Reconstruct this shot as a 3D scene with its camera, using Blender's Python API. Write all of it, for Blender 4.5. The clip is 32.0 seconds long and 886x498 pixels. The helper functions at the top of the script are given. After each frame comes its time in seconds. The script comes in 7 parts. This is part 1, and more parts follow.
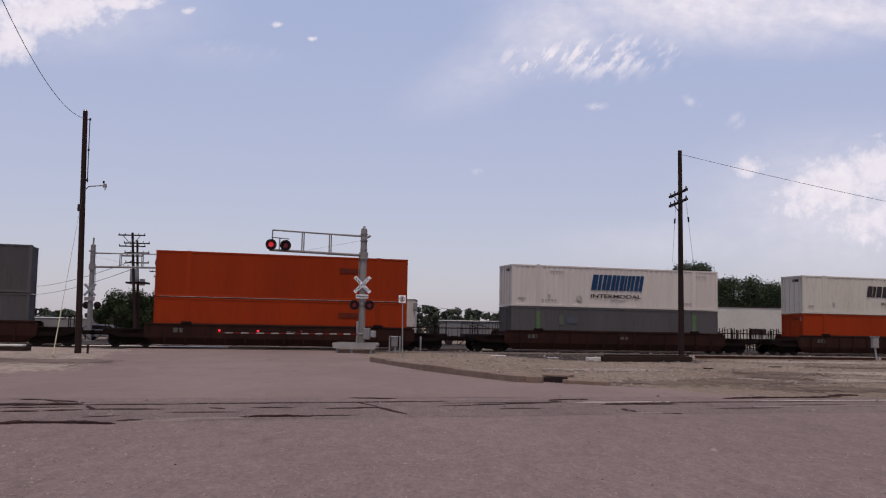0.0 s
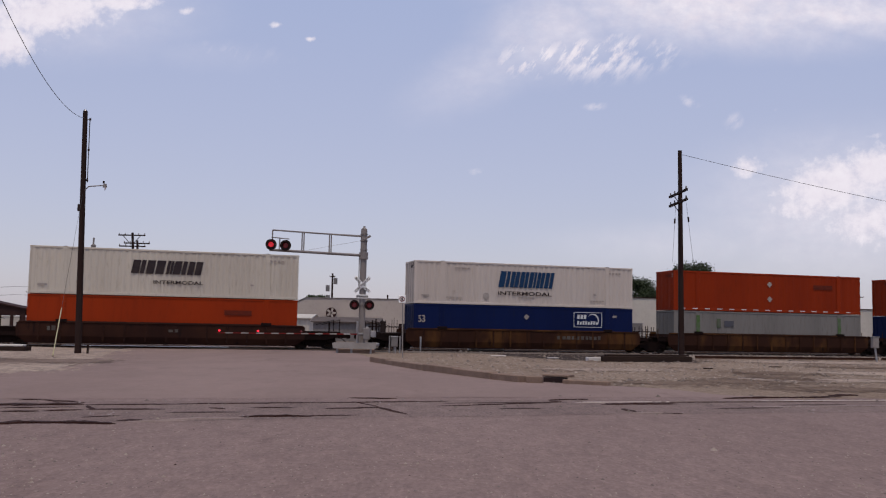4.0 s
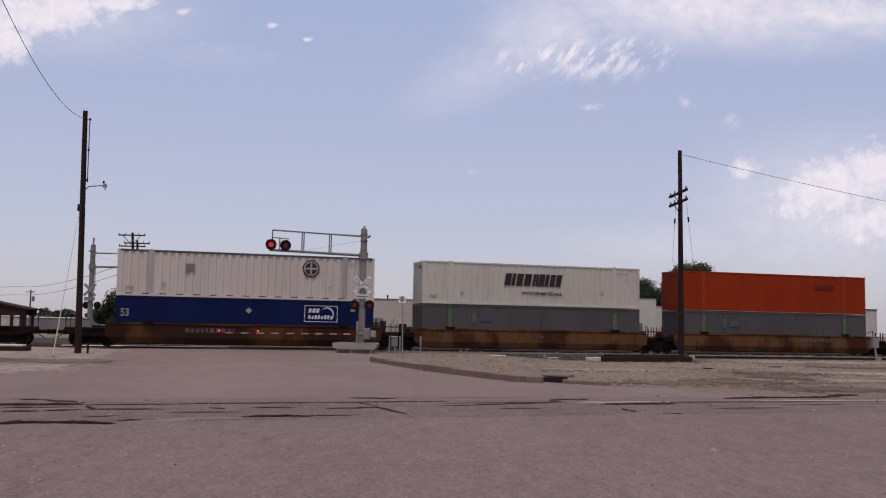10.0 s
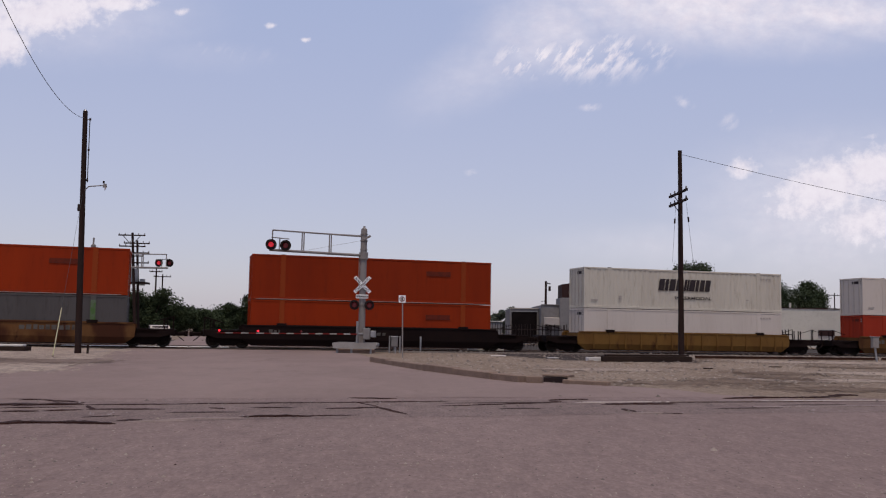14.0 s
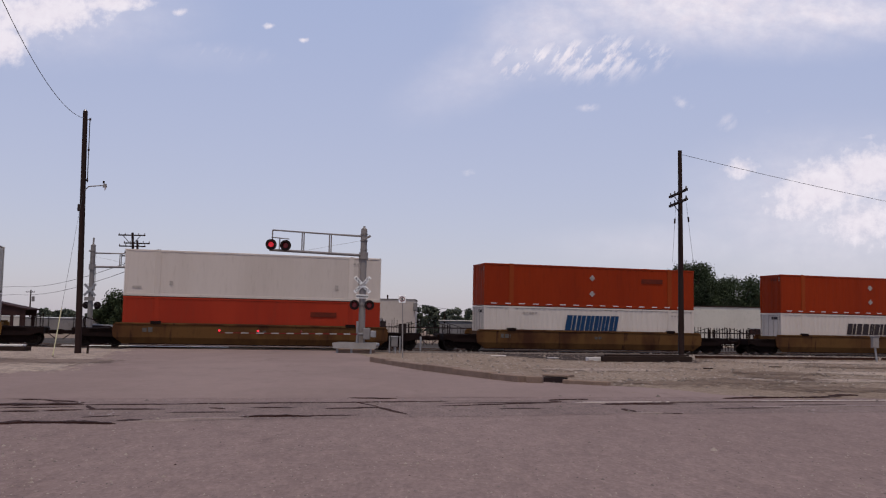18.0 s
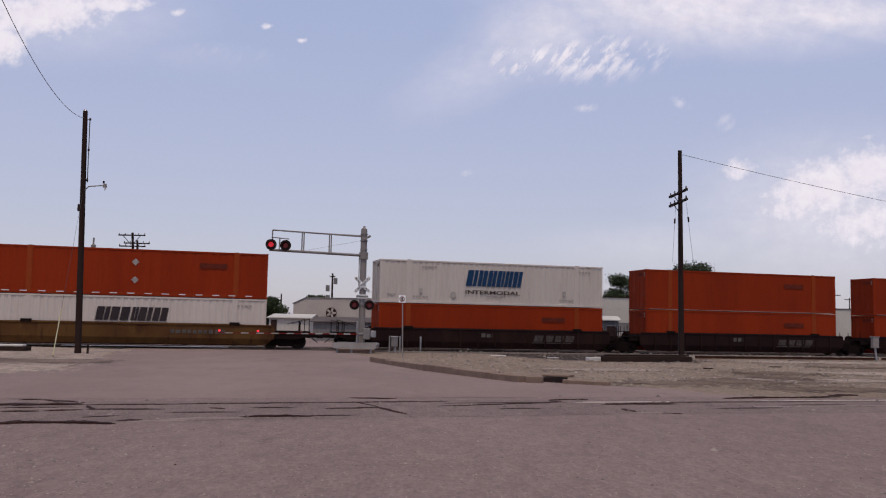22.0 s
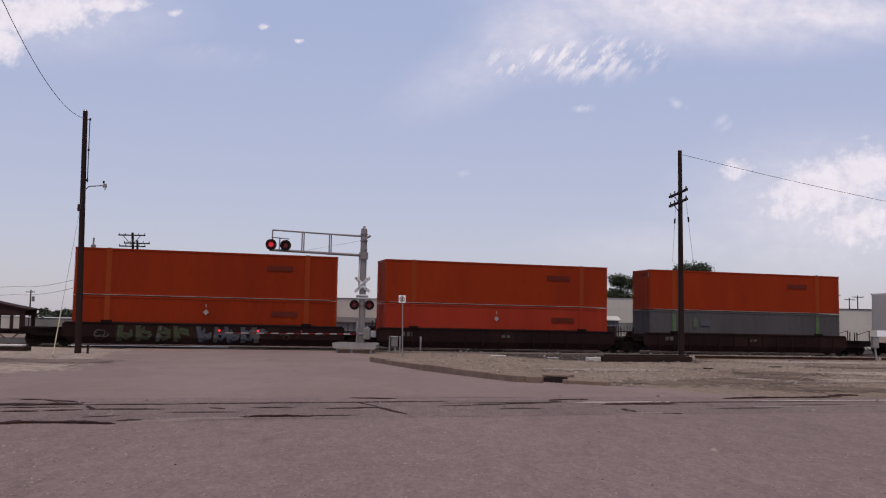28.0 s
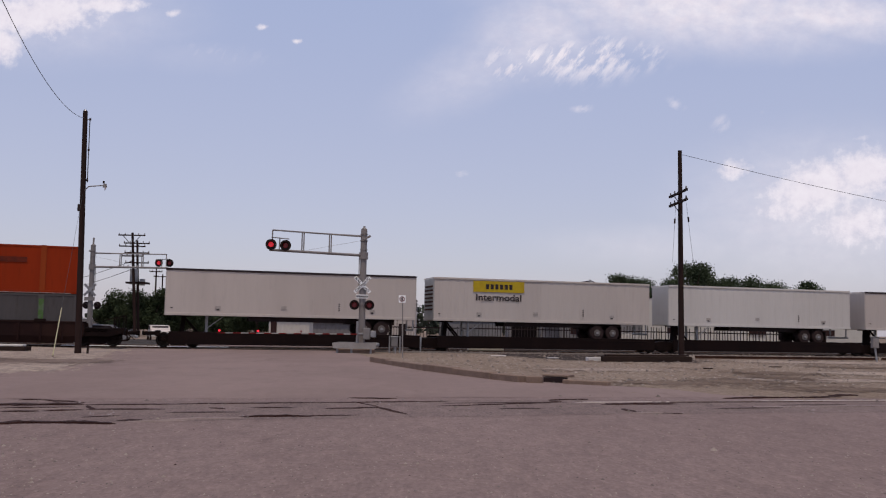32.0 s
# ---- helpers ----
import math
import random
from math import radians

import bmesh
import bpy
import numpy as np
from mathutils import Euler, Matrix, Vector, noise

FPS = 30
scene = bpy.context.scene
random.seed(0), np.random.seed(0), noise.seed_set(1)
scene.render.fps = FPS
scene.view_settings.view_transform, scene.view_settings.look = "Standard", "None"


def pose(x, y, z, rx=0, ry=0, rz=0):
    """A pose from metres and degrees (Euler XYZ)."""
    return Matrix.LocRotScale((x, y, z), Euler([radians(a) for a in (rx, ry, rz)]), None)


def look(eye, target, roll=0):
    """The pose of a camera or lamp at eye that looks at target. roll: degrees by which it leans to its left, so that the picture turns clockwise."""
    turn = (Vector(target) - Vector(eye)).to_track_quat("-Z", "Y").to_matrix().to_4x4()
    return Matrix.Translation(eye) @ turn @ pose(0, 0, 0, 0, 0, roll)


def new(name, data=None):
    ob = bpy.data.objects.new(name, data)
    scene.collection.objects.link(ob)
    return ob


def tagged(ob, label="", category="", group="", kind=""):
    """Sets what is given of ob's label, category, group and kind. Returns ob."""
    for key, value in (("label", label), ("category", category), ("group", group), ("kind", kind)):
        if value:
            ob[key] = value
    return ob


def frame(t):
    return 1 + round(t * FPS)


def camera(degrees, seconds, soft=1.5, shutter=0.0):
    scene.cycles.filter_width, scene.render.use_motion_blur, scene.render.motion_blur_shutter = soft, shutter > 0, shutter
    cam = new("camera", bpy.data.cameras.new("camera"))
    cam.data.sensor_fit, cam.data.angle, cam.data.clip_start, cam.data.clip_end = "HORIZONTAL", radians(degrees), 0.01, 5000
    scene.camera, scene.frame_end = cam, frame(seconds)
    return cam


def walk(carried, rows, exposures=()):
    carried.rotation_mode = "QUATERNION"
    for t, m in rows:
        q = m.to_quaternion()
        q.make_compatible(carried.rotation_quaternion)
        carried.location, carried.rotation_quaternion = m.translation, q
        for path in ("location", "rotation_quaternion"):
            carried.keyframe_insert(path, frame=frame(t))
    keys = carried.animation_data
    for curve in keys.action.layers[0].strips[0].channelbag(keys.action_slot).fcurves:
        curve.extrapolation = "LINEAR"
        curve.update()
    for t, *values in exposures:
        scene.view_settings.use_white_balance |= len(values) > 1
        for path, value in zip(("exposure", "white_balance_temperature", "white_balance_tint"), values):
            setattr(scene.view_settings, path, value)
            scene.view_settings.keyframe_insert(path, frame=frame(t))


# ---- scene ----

# ---------------------------------------------------------------- camera
cam = camera(51.12, 32.0, soft=1.15, shutter=0.12)
EYE = pose(0, 0, 1.6, 90 + 4.8687, 0, 0) @ pose(0, 0, 0, 0, 0, 1.0985)
walk(cam, [(0.0, EYE), (32.0, EYE)], exposures=[(0.0, -0.02, 6500, 12.5), (32.0, -0.02, 6500, 12.5)])

# ---------------------------------------------------------------- world and sun
SUN_ELEVATION, SUN_AZIMUTH = 70.0, 181.0      # degrees; the sun stands high behind the camera
world = bpy.data.worlds.new("world")
scene.world = world
world.use_nodes = True
wn = world.node_tree.nodes
sky = wn.new("ShaderNodeTexSky")
sky.sky_type = "NISHITA"
sky.sun_disc = False
sky.sun_elevation, sky.sun_rotation = radians(SUN_ELEVATION), radians(SUN_AZIMUTH)
sky.altitude, sky.air_density, sky.dust_density, sky.ozone_density = 200, 1.0, 1.5, 1.5
wn["Background"].inputs["Strength"].default_value = 0.115
haze = wn.new("ShaderNodeMix")               # bright summer haze over the clear sky
haze.data_type = "RGBA"
haze.inputs[0].default_value = 0.60
way_up = wn.new("ShaderNodeSeparateXYZ")
world.node_tree.links.new(wn.new("ShaderNodeTexCoord").outputs["Generated"], way_up.inputs[0])
height = wn.new("ShaderNodeMapRange")
height.inputs["From Min"].default_value, height.inputs["From Max"].default_value = 0.0, 0.4
world.node_tree.links.new(way_up.outputs["Z"], height.inputs["Value"])
tint = wn.new("ShaderNodeMix")               # pinkish near the horizon, bluer above
tint.data_type = "RGBA"
tint.inputs[6].default_value, tint.inputs[7].default_value = (5.38, 4.88, 5.70, 1), (4.35, 5.02, 7.28, 1)
world.node_tree.links.new(height.outputs["Result"], tint.inputs[0])
world.node_tree.links.new(tint.outputs[2], haze.inputs[7])
world.node_tree.links.new(sky.outputs["Color"], haze.inputs[6])
world.node_tree.links.new(haze.outputs[2], wn["Background"].inputs["Color"])
sun = new("sun", bpy.data.lights.new("sun", "SUN"))
sun.data.energy, sun.data.angle, sun.data.color = 2.0, radians(0.6), (1.0, 0.875, 0.69)
sun.matrix_basis = look((0, 0, 80), Vector((0, 0, 80)) - Vector((
    math.sin(radians(SUN_AZIMUTH)) * math.cos(radians(SUN_ELEVATION)),
    math.cos(radians(SUN_AZIMUTH)) * math.cos(radians(SUN_ELEVATION)),
    math.sin(radians(SUN_ELEVATION)))))


# ---------------------------------------------------------------- materials
def nodes_of(name):
    m = bpy.data.materials.new(name)
    m.use_nodes = True
    n = m.node_tree.nodes
    return m, n, m.node_tree.links, n["Principled BSDF"]


def noise_node(n, l, coord, scale, detail=4.0, rough=0.6, stretch=None):
    t = n.new("ShaderNodeTexNoise")
    t.inputs["Scale"].default_value, t.inputs["Detail"].default_value, t.inputs["Roughness"].default_value = scale, detail, rough
    if stretch:
        mp = n.new("ShaderNodeMapping")
        mp.inputs["Scale"].default_value = stretch
        l.new(coord, mp.inputs["Vector"])
        coord = mp.outputs["Vector"]
    l.new(coord, t.inputs["Vector"])
    return t.outputs["Fac"]


def ramp(n, l, fac, lo, hi):
    r = n.new("ShaderNodeMapRange")
    r.interpolation_type = "SMOOTHSTEP"
    r.inputs["From Min"].default_value, r.inputs["From Max"].default_value = lo, hi
    l.new(fac, r.inputs["Value"])
    return r.outputs["Result"]


def blend(n, l, fac, a, b):
    m = n.new("ShaderNodeMix")
    m.data_type = "RGBA"
    for sock, v in ((m.inputs[0], fac), (m.inputs[6], a), (m.inputs[7], b)):
        if isinstance(v, tuple):
            sock.default_value = (*v, 1)
        elif isinstance(v, (int, float)):
            sock.default_value = v
        else:
            l.new(v, sock)
    return m.outputs[2]


def shifted(n, l, coord):
    """The coordinate moved by each object's own random number, so that no two wear alike."""
    far = n.new("ShaderNodeMath")
    far.operation = "MULTIPLY"
    far.inputs[1].default_value = 61.0
    l.new(n.new("ShaderNodeObjectInfo").outputs["Random"], far.inputs[0])
    v = n.new("ShaderNodeVectorMath")
    l.new(coord, v.inputs[0]), l.new(far.outputs[0], v.inputs[1])
    return v.outputs["Vector"]


def rusted(name, paint, faded, rust, dark, rough=0.7, patches=(0.50, 0.66)):
    """Painted steel that has rusted in broad patches, with streaks that run down and pitted spots."""
    m, n, l, p = nodes_of(name)
    coord = shifted(n, l, n.new("ShaderNodeTexCoord").outputs["Object"])
    c = blend(n, l, ramp(n, l, noise_node(n, l, coord, 0.9, 3, 0.55, (1, 1, 0.5)), 0.40, 0.62), paint, faded)
    c = blend(n, l, ramp(n, l, noise_node(n, l, coord, 0.34, 4, 0.55, (1, 1, 0.6)), *patches), c, rust)
    c = blend(n, l, ramp(n, l, noise_node(n, l, coord, 2.6, 5, 0.65, (1, 1, 0.16)), 0.56, 0.72), c, dark)
    spots = noise_node(n, l, coord, 7.0, 4, 0.7)
    c = blend(n, l, ramp(n, l, spots, 0.60, 0.74), c, rust)
    l.new(c, p.inputs["Base Color"])
    p.inputs["Roughness"].default_value, p.inputs["Specular IOR Level"].default_value = rough, 0.12
    b = n.new("ShaderNodeBump")
    b.inputs["Strength"].default_value, b.inputs["Distance"].default_value = 0.15, 0.02
    l.new(spots, b.inputs["Height"]), l.new(b.outputs["Normal"], p.inputs["Normal"])
    return m


def worn(name, base, second, dirt, scale=1.0, dirt_amount=0.5, rough=0.6, metal=0.0, bump=0.2, stretch=None, fine=14.0, world_space=False, vary=0.0):
    """Base colour broken by a second tone in large patches and by dirt in small ones, with fine relief."""
    m, n, l, p = nodes_of(name)
    tc = n.new("ShaderNodeTexCoord")
    coord = tc.outputs["Object"]
    if world_space:
        coord = n.new("ShaderNodeNewGeometry").outputs["Position"]
    else:
        coord = shifted(n, l, coord)
    big = noise_node(n, l, coord, scale, 5, 0.6, stretch)
    small = noise_node(n, l, coord, scale * fine, 4, 0.65, stretch)
    grain = noise_node(n, l, coord, scale * fine * 6, 3, 0.7)
    c = blend(n, l, ramp(n, l, big, 0.38, 0.66), base, second)
    f = n.new("ShaderNodeMath")
    f.operation = "MULTIPLY"
    f.inputs[1].default_value = dirt_amount
    l.new(ramp(n, l, small, 0.5, 0.78), f.inputs[0])
    c = blend(n, l, f.outputs[0], c, dirt)
    if vary:
        info = n.new("ShaderNodeObjectInfo")
        h = n.new("ShaderNodeHueSaturation")
        v = n.new("ShaderNodeMapRange")
        v.inputs["To Min"].default_value, v.inputs["To Max"].default_value = 1 - vary, 1 + vary
        l.new(info.outputs["Random"], v.inputs["Value"])
        l.new(v.outputs["Result"], h.inputs["Value"])
        l.new(c, h.inputs["Color"])
        c = h.outputs["Color"]
    l.new(c, p.inputs["Base Color"])
    rr = n.new("ShaderNodeMapRange")
    rr.inputs["To Min"].default_value, rr.inputs["To Max"].default_value = max(0.05, rough - 0.15), min(1, rough + 0.15)
    l.new(small, rr.inputs["Value"])
    l.new(rr.outputs["Result"], p.inputs["Roughness"])
    p.inputs["Metallic"].default_value = metal
    p.inputs["Specular IOR Level"].default_value = 0.08 if base[2] < 0.1 else 0.2
    if bump:
        b = n.new("ShaderNodeBump")
        b.inputs["Strength"].default_value, b.inputs["Distance"].default_value = bump, 0.02
        l.new(grain, b.inputs["Height"])
        l.new(b.outputs["Normal"], p.inputs["Normal"])
    return m


def glow(name, colour, strength):
    m, n, l, p = nodes_of(name)
    p.inputs["Base Color"].default_value = (*colour, 1)
    p.inputs["Emission Color"].default_value = (*colour, 1)
    p.inputs["Emission Strength"].default_value = strength
    p.inputs["Roughness"].default_value = 0.3
    return m


V = (1, 1, 0.16)      # streaks that run down
M = {}
M["orange"] = worn("orange_paint", (0.234, 0.0240, 0.0036), (0.198, 0.0198, 0.0036), (0.106, 0.0166, 0.0056), 0.35, 0.35, 0.5, stretch=V, bump=0.06, vary=0.10)
M["bright_orange"] = worn("bright_orange_paint", (0.256, 0.0272, 0.0040), (0.215, 0.0226, 0.0040), (0.128, 0.0210, 0.0066), 0.35, 0.35, 0.5, stretch=V, bump=0.06, vary=0.08)
M["red_orange"] = worn("red_orange_paint", (0.300, 0.0305, 0.0125), (0.254, 0.0250, 0.0110), (0.168, 0.0360, 0.0200), 0.35, 0.4, 0.5, stretch=V, bump=0.06)
M["white"] = worn("white_paint", (0.5245, 0.4517, 0.3991), (0.4831, 0.4114, 0.3597), (0.3129, 0.2415, 0.1974), 0.4, 0.25, 0.45, stretch=V, bump=0.05, vary=0.05)
M["trailer_white"] = worn("trailer_white_paint", (0.490, 0.420, 0.372), (0.450, 0.382, 0.338), (0.345, 0.285, 0.252), 0.25, 0.25, 0.45, stretch=V, bump=0.03)
M["trailer_bright"] = worn("bright_trailer_paint", (0.5452, 0.4982, 0.456), (0.5076, 0.4606, 0.418), (0.376, 0.329, 0.2945), 0.25, 0.2, 0.45, stretch=V, bump=0.03)
M["spray_green"] = worn("sprayed_green", (0.0589, 0.06375, 0.0342), (0.038, 0.0408, 0.02375), (0.0285, 0.0255, 0.019), 3.0, 0.6, 0.7, bump=0)
M["spray_blue"] = worn("sprayed_blue_grey", (0.08075, 0.081, 0.0918), (0.0475, 0.0495, 0.0595), (0.038, 0.0315, 0.02975), 3.0, 0.6, 0.7, bump=0)
M["spray_pale"] = worn("sprayed_pale", (0.10, 0.088, 0.078), (0.065, 0.053, 0.046), (0.04, 0.05, 0.045), 3.0, 0.6, 0.7, bump=0)
M["cream"] = worn("cream_paint", (0.5032, 0.4488, 0.376), (0.4556, 0.4013, 0.3342), (0.2449, 0.1972, 0.1392), 0.4, 0.45, 0.5, stretch=V, bump=0.05)
M["grey"] = worn("grey_paint", (0.079, 0.0705, 0.0685), (0.067, 0.0600, 0.0585), (0.042, 0.0352, 0.0322), 0.4, 0.5, 0.55, stretch=V, bump=0.06, vary=0.10)
M["pale_grey"] = worn("pale_grey_paint", (0.1717, 0.1588, 0.1462), (0.1477, 0.1365, 0.1244), (0.08929, 0.0762, 0.06221), 0.4, 0.5, 0.55, stretch=V, bump=0.06)
M["blue"] = worn("blue_paint", (0.003917, 0.01018, 0.05483), (0.003525, 0.008225, 0.04504), (0.01175, 0.01371, 0.02742), 0.4, 0.4, 0.45, stretch=V, bump=0.05)
M["rail_brown"] = rusted("brown_steel", (0.0262, 0.0088, 0.0056), (0.0205, 0.0072, 0.0050), (0.034, 0.0122, 0.0066), (0.0125, 0.0052, 0.0042), 0.75)
M["rail_maroon"] = rusted("maroon_steel", (0.0172, 0.0056, 0.0046), (0.0135, 0.0048, 0.0042), (0.0235, 0.0092, 0.0064), (0.0085, 0.0040, 0.0036), 0.7)
M["rail_yellow"] = rusted("rusted_yellow_steel", (0.102, 0.047, 0.0135), (0.080, 0.034, 0.0105), (0.044, 0.0150, 0.0062), (0.028, 0.0100, 0.0056))
M["rail_tan"] = rusted("faded_tan_steel", (0.120, 0.054, 0.0190), (0.096, 0.040, 0.0135), (0.050, 0.0160, 0.0070), (0.032, 0.0108, 0.0060), 0.7, (0.45, 0.56))
M["rail_clean_yellow"] = rusted("clean_yellow_steel", (0.152, 0.075, 0.0185), (0.130, 0.061, 0.0155), (0.086, 0.036, 0.0104), (0.060, 0.023, 0.0080), 0.6, (0.58, 0.74))
M["rail_rust"] = rusted("rust_brown_steel", (0.082, 0.034, 0.0095), (0.054, 0.0195, 0.0066), (0.029, 0.0100, 0.0052), (0.018, 0.0070, 0.0047), 0.75, (0.39, 0.53))
M["rail_black"] = worn("black_steel", (0.007776, 0.003802, 0.003264), (0.01166, 0.005491, 0.004488), (0.02592, 0.01014, 0.006528), 0.6, 0.5, 0.7, bump=0.15)
M["bogie"] = worn("bogie_steel", (0.007371, 0.003696, 0.003213), (0.01134, 0.005544, 0.004284), (0.02268, 0.00924, 0.006426), 2.0, 0.5, 0.8, bump=0.2)
M["wheel"] = worn("wheel_steel", (0.035, 0.02625, 0.021), (0.0245, 0.0175, 0.014), (0.014, 0.0105, 0.0105), 3.0, 0.5, 0.55, metal=0.4, bump=0.1)
M["tread"] = worn("bright_steel", (0.27, 0.252, 0.24), (0.216, 0.198, 0.186), (0.084, 0.06, 0.048), 3.0, 0.35, 0.35, metal=0.9, bump=0.05)
M["rust"] = worn("rusty_steel", (0.072, 0.033, 0.021), (0.045, 0.0216, 0.015), (0.12, 0.06, 0.036), 2.0, 0.5, 0.8, metal=0.2, bump=0.2, world_space=True)
M["galv"] = worn("galvanised_steel", (0.32, 0.304, 0.2976), (0.264, 0.2508, 0.253), (0.16, 0.1444, 0.1339), 1.5, 0.4, 0.5, metal=0.5, bump=0.05)
M["mast_paint"] = worn("weathered_aluminium_paint", (0.232, 0.205, 0.192), (0.196, 0.172, 0.160), (0.120, 0.098, 0.088), 1.1, 0.5, 0.6, bump=0.05, stretch=V)
M["dark_wood"] = worn("creosoted_wood", (0.02886, 0.01577, 0.01329), (0.02116, 0.01262, 0.0108), (0.05771, 0.03548, 0.02908), 1.2, 0.6, 0.85, bump=0.4, stretch=(4, 4, 0.3))
M["tie_wood"] = worn("weathered_tie_wood", (0.034, 0.0205, 0.0158), (0.0235, 0.0150, 0.0122), (0.062, 0.041, 0.032), 1.5, 0.6, 0.9, bump=0.4, stretch=(0.5, 5, 5))
M["blue_grey_ink"] = worn("faded_blue_patch", (0.075, 0.076, 0.095), (0.082, 0.08, 0.09), (0.07, 0.068, 0.075), 1.5, 0.6, 0.6, bump=0)
M["dark_panel_ink"] = worn("dark_grey_patch", (0.075, 0.072, 0.069), (0.084, 0.081, 0.078), (0.06, 0.057, 0.054), 1.5, 0.6, 0.6, bump=0)
M["rail_head"] = worn("dull_rail_head", (0.13, 0.105, 0.095), (0.10, 0.08, 0.07), (0.06, 0.04, 0.033), 0.6, 0.5, 0.6, metal=0.5, bump=0.1)
M["dark_rail_head"] = worn("dark_rail_head", (0.05, 0.032, 0.026), (0.036, 0.022, 0.018), (0.08, 0.05, 0.04), 0.6, 0.5, 0.7, metal=0.2, bump=0.1)
M["lip"] = worn("worn_slab_lip", (0.235, 0.175, 0.155), (0.2, 0.148, 0.13), (0.12, 0.085, 0.075), 2.0, 0.6, 0.9, bump=0.3, world_space=True)
M["rail_edge"] = worn("bright_worn_edge", (0.42, 0.345, 0.30), (0.34, 0.275, 0.24), (0.2, 0.15, 0.13), 2.0, 0.6, 0.6, bump=0.1, world_space=True)
M["post_grey"] = worn("dirty_post_paint", (0.36, 0.33, 0.30), (0.31, 0.28, 0.25), (0.2, 0.17, 0.15), 0.5, 0.4, 0.5, stretch=V, bump=0.05)
M["void"] = worn("unlit_inside", (0.006, 0.004, 0.004), (0.009, 0.006, 0.006), (0.012, 0.009, 0.008), 0.8, 0.5, 0.9, bump=0)
M["roof_dark"] = worn("weathered_dark_roof", (0.11, 0.088, 0.08), (0.085, 0.068, 0.062), (0.06, 0.045, 0.04), 0.5, 0.5, 0.8, bump=0.1)
# near-black for the sills' bottom edge: shade and grime in one colour
M["bottom_dark"] = worn("shade_and_grime", (0.0135, 0.005104, 0.003655), (0.02025, 0.00748, 0.0051), (0.0378, 0.01232, 0.00765), 0.8, 0.6, 0.85, bump=0.15, stretch=V)
M["old_rail"] = worn("worn_rail_head", (0.234, 0.1755, 0.1536), (0.351, 0.2779, 0.2486), (0.117, 0.08044, 0.06581), 0.6, 0.5, 0.55, metal=0.35, bump=0.1)
M["pale_orange"] = worn("faded_orange_paint", (0.238, 0.0405, 0.0085), (0.212, 0.035, 0.0078), (0.1373, 0.0302, 0.009711), 0.6, 0.4, 0.55, stretch=V, bump=0.05)
M["black"] = worn("black_paint", (0.02025, 0.0132, 0.01275), (0.0297, 0.01848, 0.017), (0.0675, 0.0396, 0.034), 2.0, 0.4, 0.5, bump=0.05)
M["dark_ink"] = worn("dark_ink", (0.03, 0.022, 0.025), (0.04, 0.03, 0.03), (0.1, 0.09, 0.08), 2.0, 0.3, 0.6, bump=0)
M["blue_ink"] = worn("blue_ink", (0.011, 0.040, 0.096), (0.010, 0.034, 0.084), (0.05, 0.07, 0.10), 2.0, 0.3, 0.5, bump=0)
M["white_ink"] = worn("white_ink", (0.62, 0.62, 0.62), (0.55, 0.55, 0.55), (0.3, 0.3, 0.3), 2.0, 0.3, 0.5, bump=0)
M["faded_ink"] = worn("faded_white_ink", (0.34, 0.3, 0.27), (0.24, 0.2, 0.18), (0.12, 0.08, 0.06), 2.0, 0.6, 0.6, bump=0)
M["brown_ink"] = worn("dark_red_ink", (0.085, 0.017, 0.010), (0.12, 0.02, 0.010), (0.2, 0.03, 0.01), 3.0, 0.7, 0.6, bump=0)
M["green_ink"] = worn("green_overspray", (0.06, 0.12, 0.03), (0.102, 0.132, 0.084), (0.12, 0.132, 0.12), 2.5, 0.8, 0.6, bump=0)
M["faint_green"] = worn("faint_green_overspray", (0.082, 0.105, 0.062), (0.092, 0.100, 0.078), (0.09, 0.09, 0.085), 2.5, 0.8, 0.6, bump=0)
M["yellow_sign"] = worn("yellow_sign", (0.46, 0.32, 0.02), (0.40, 0.27, 0.02), (0.3, 0.2, 0.04), 2.0, 0.3, 0.5, bump=0)
M["red_paint"] = worn("red_paint", (0.16, 0.014, 0.012), (0.13, 0.013, 0.011), (0.1, 0.025, 0.02), 3.0, 0.3, 0.5, bump=0)
M["sign_white"] = worn("reflective_white", (0.88, 0.87, 0.85), (0.82, 0.81, 0.79), (0.5, 0.47, 0.44), 3.0, 0.3, 0.4, bump=0)
M["kerb"] = worn("weathered_kerb_concrete", (0.222, 0.152, 0.116), (0.175, 0.118, 0.089), (0.100, 0.062, 0.046), 1.6, 0.6, 0.9, bump=0.4, world_space=True)
M["rubber"] = worn("tyre_rubber", (0.027, 0.0176, 0.017), (0.0405, 0.02464, 0.0221), (0.081, 0.0484, 0.0425), 3.0, 0.5, 0.85, bump=0.1)
M["yellow_plastic"] = worn("yellow_plastic", (0.42, 0.38, 0.22), (0.38, 0.34, 0.22), (0.24, 0.224, 0.144), 2.0, 0.4, 0.5, bump=0)
M["wire"] = worn("cable", (0.05, 0.05, 0.055), (0.06, 0.06, 0.06), (0.09, 0.09, 0.09), 2.0, 0.2, 0.6, bump=0)
M["wall_beige"] = worn("beige_metal_wall", (0.42, 0.36, 0.315), (0.37, 0.315, 0.28), (0.26, 0.21, 0.18), 0.2, 0.4, 0.7, bump=0.1)
M["wall_white"] = worn("white_metal_wall", (0.50, 0.46, 0.40), (0.44, 0.40, 0.35), (0.30, 0.255, 0.21), 0.2, 0.35, 0.65, bump=0.1)
M["wall_grey"] = worn("grey_wall", (0.197, 0.1775, 0.1701), (0.1576, 0.1438, 0.1378), (0.09188, 0.07958, 0.07627), 0.3, 0.5, 0.8, bump=0.15)
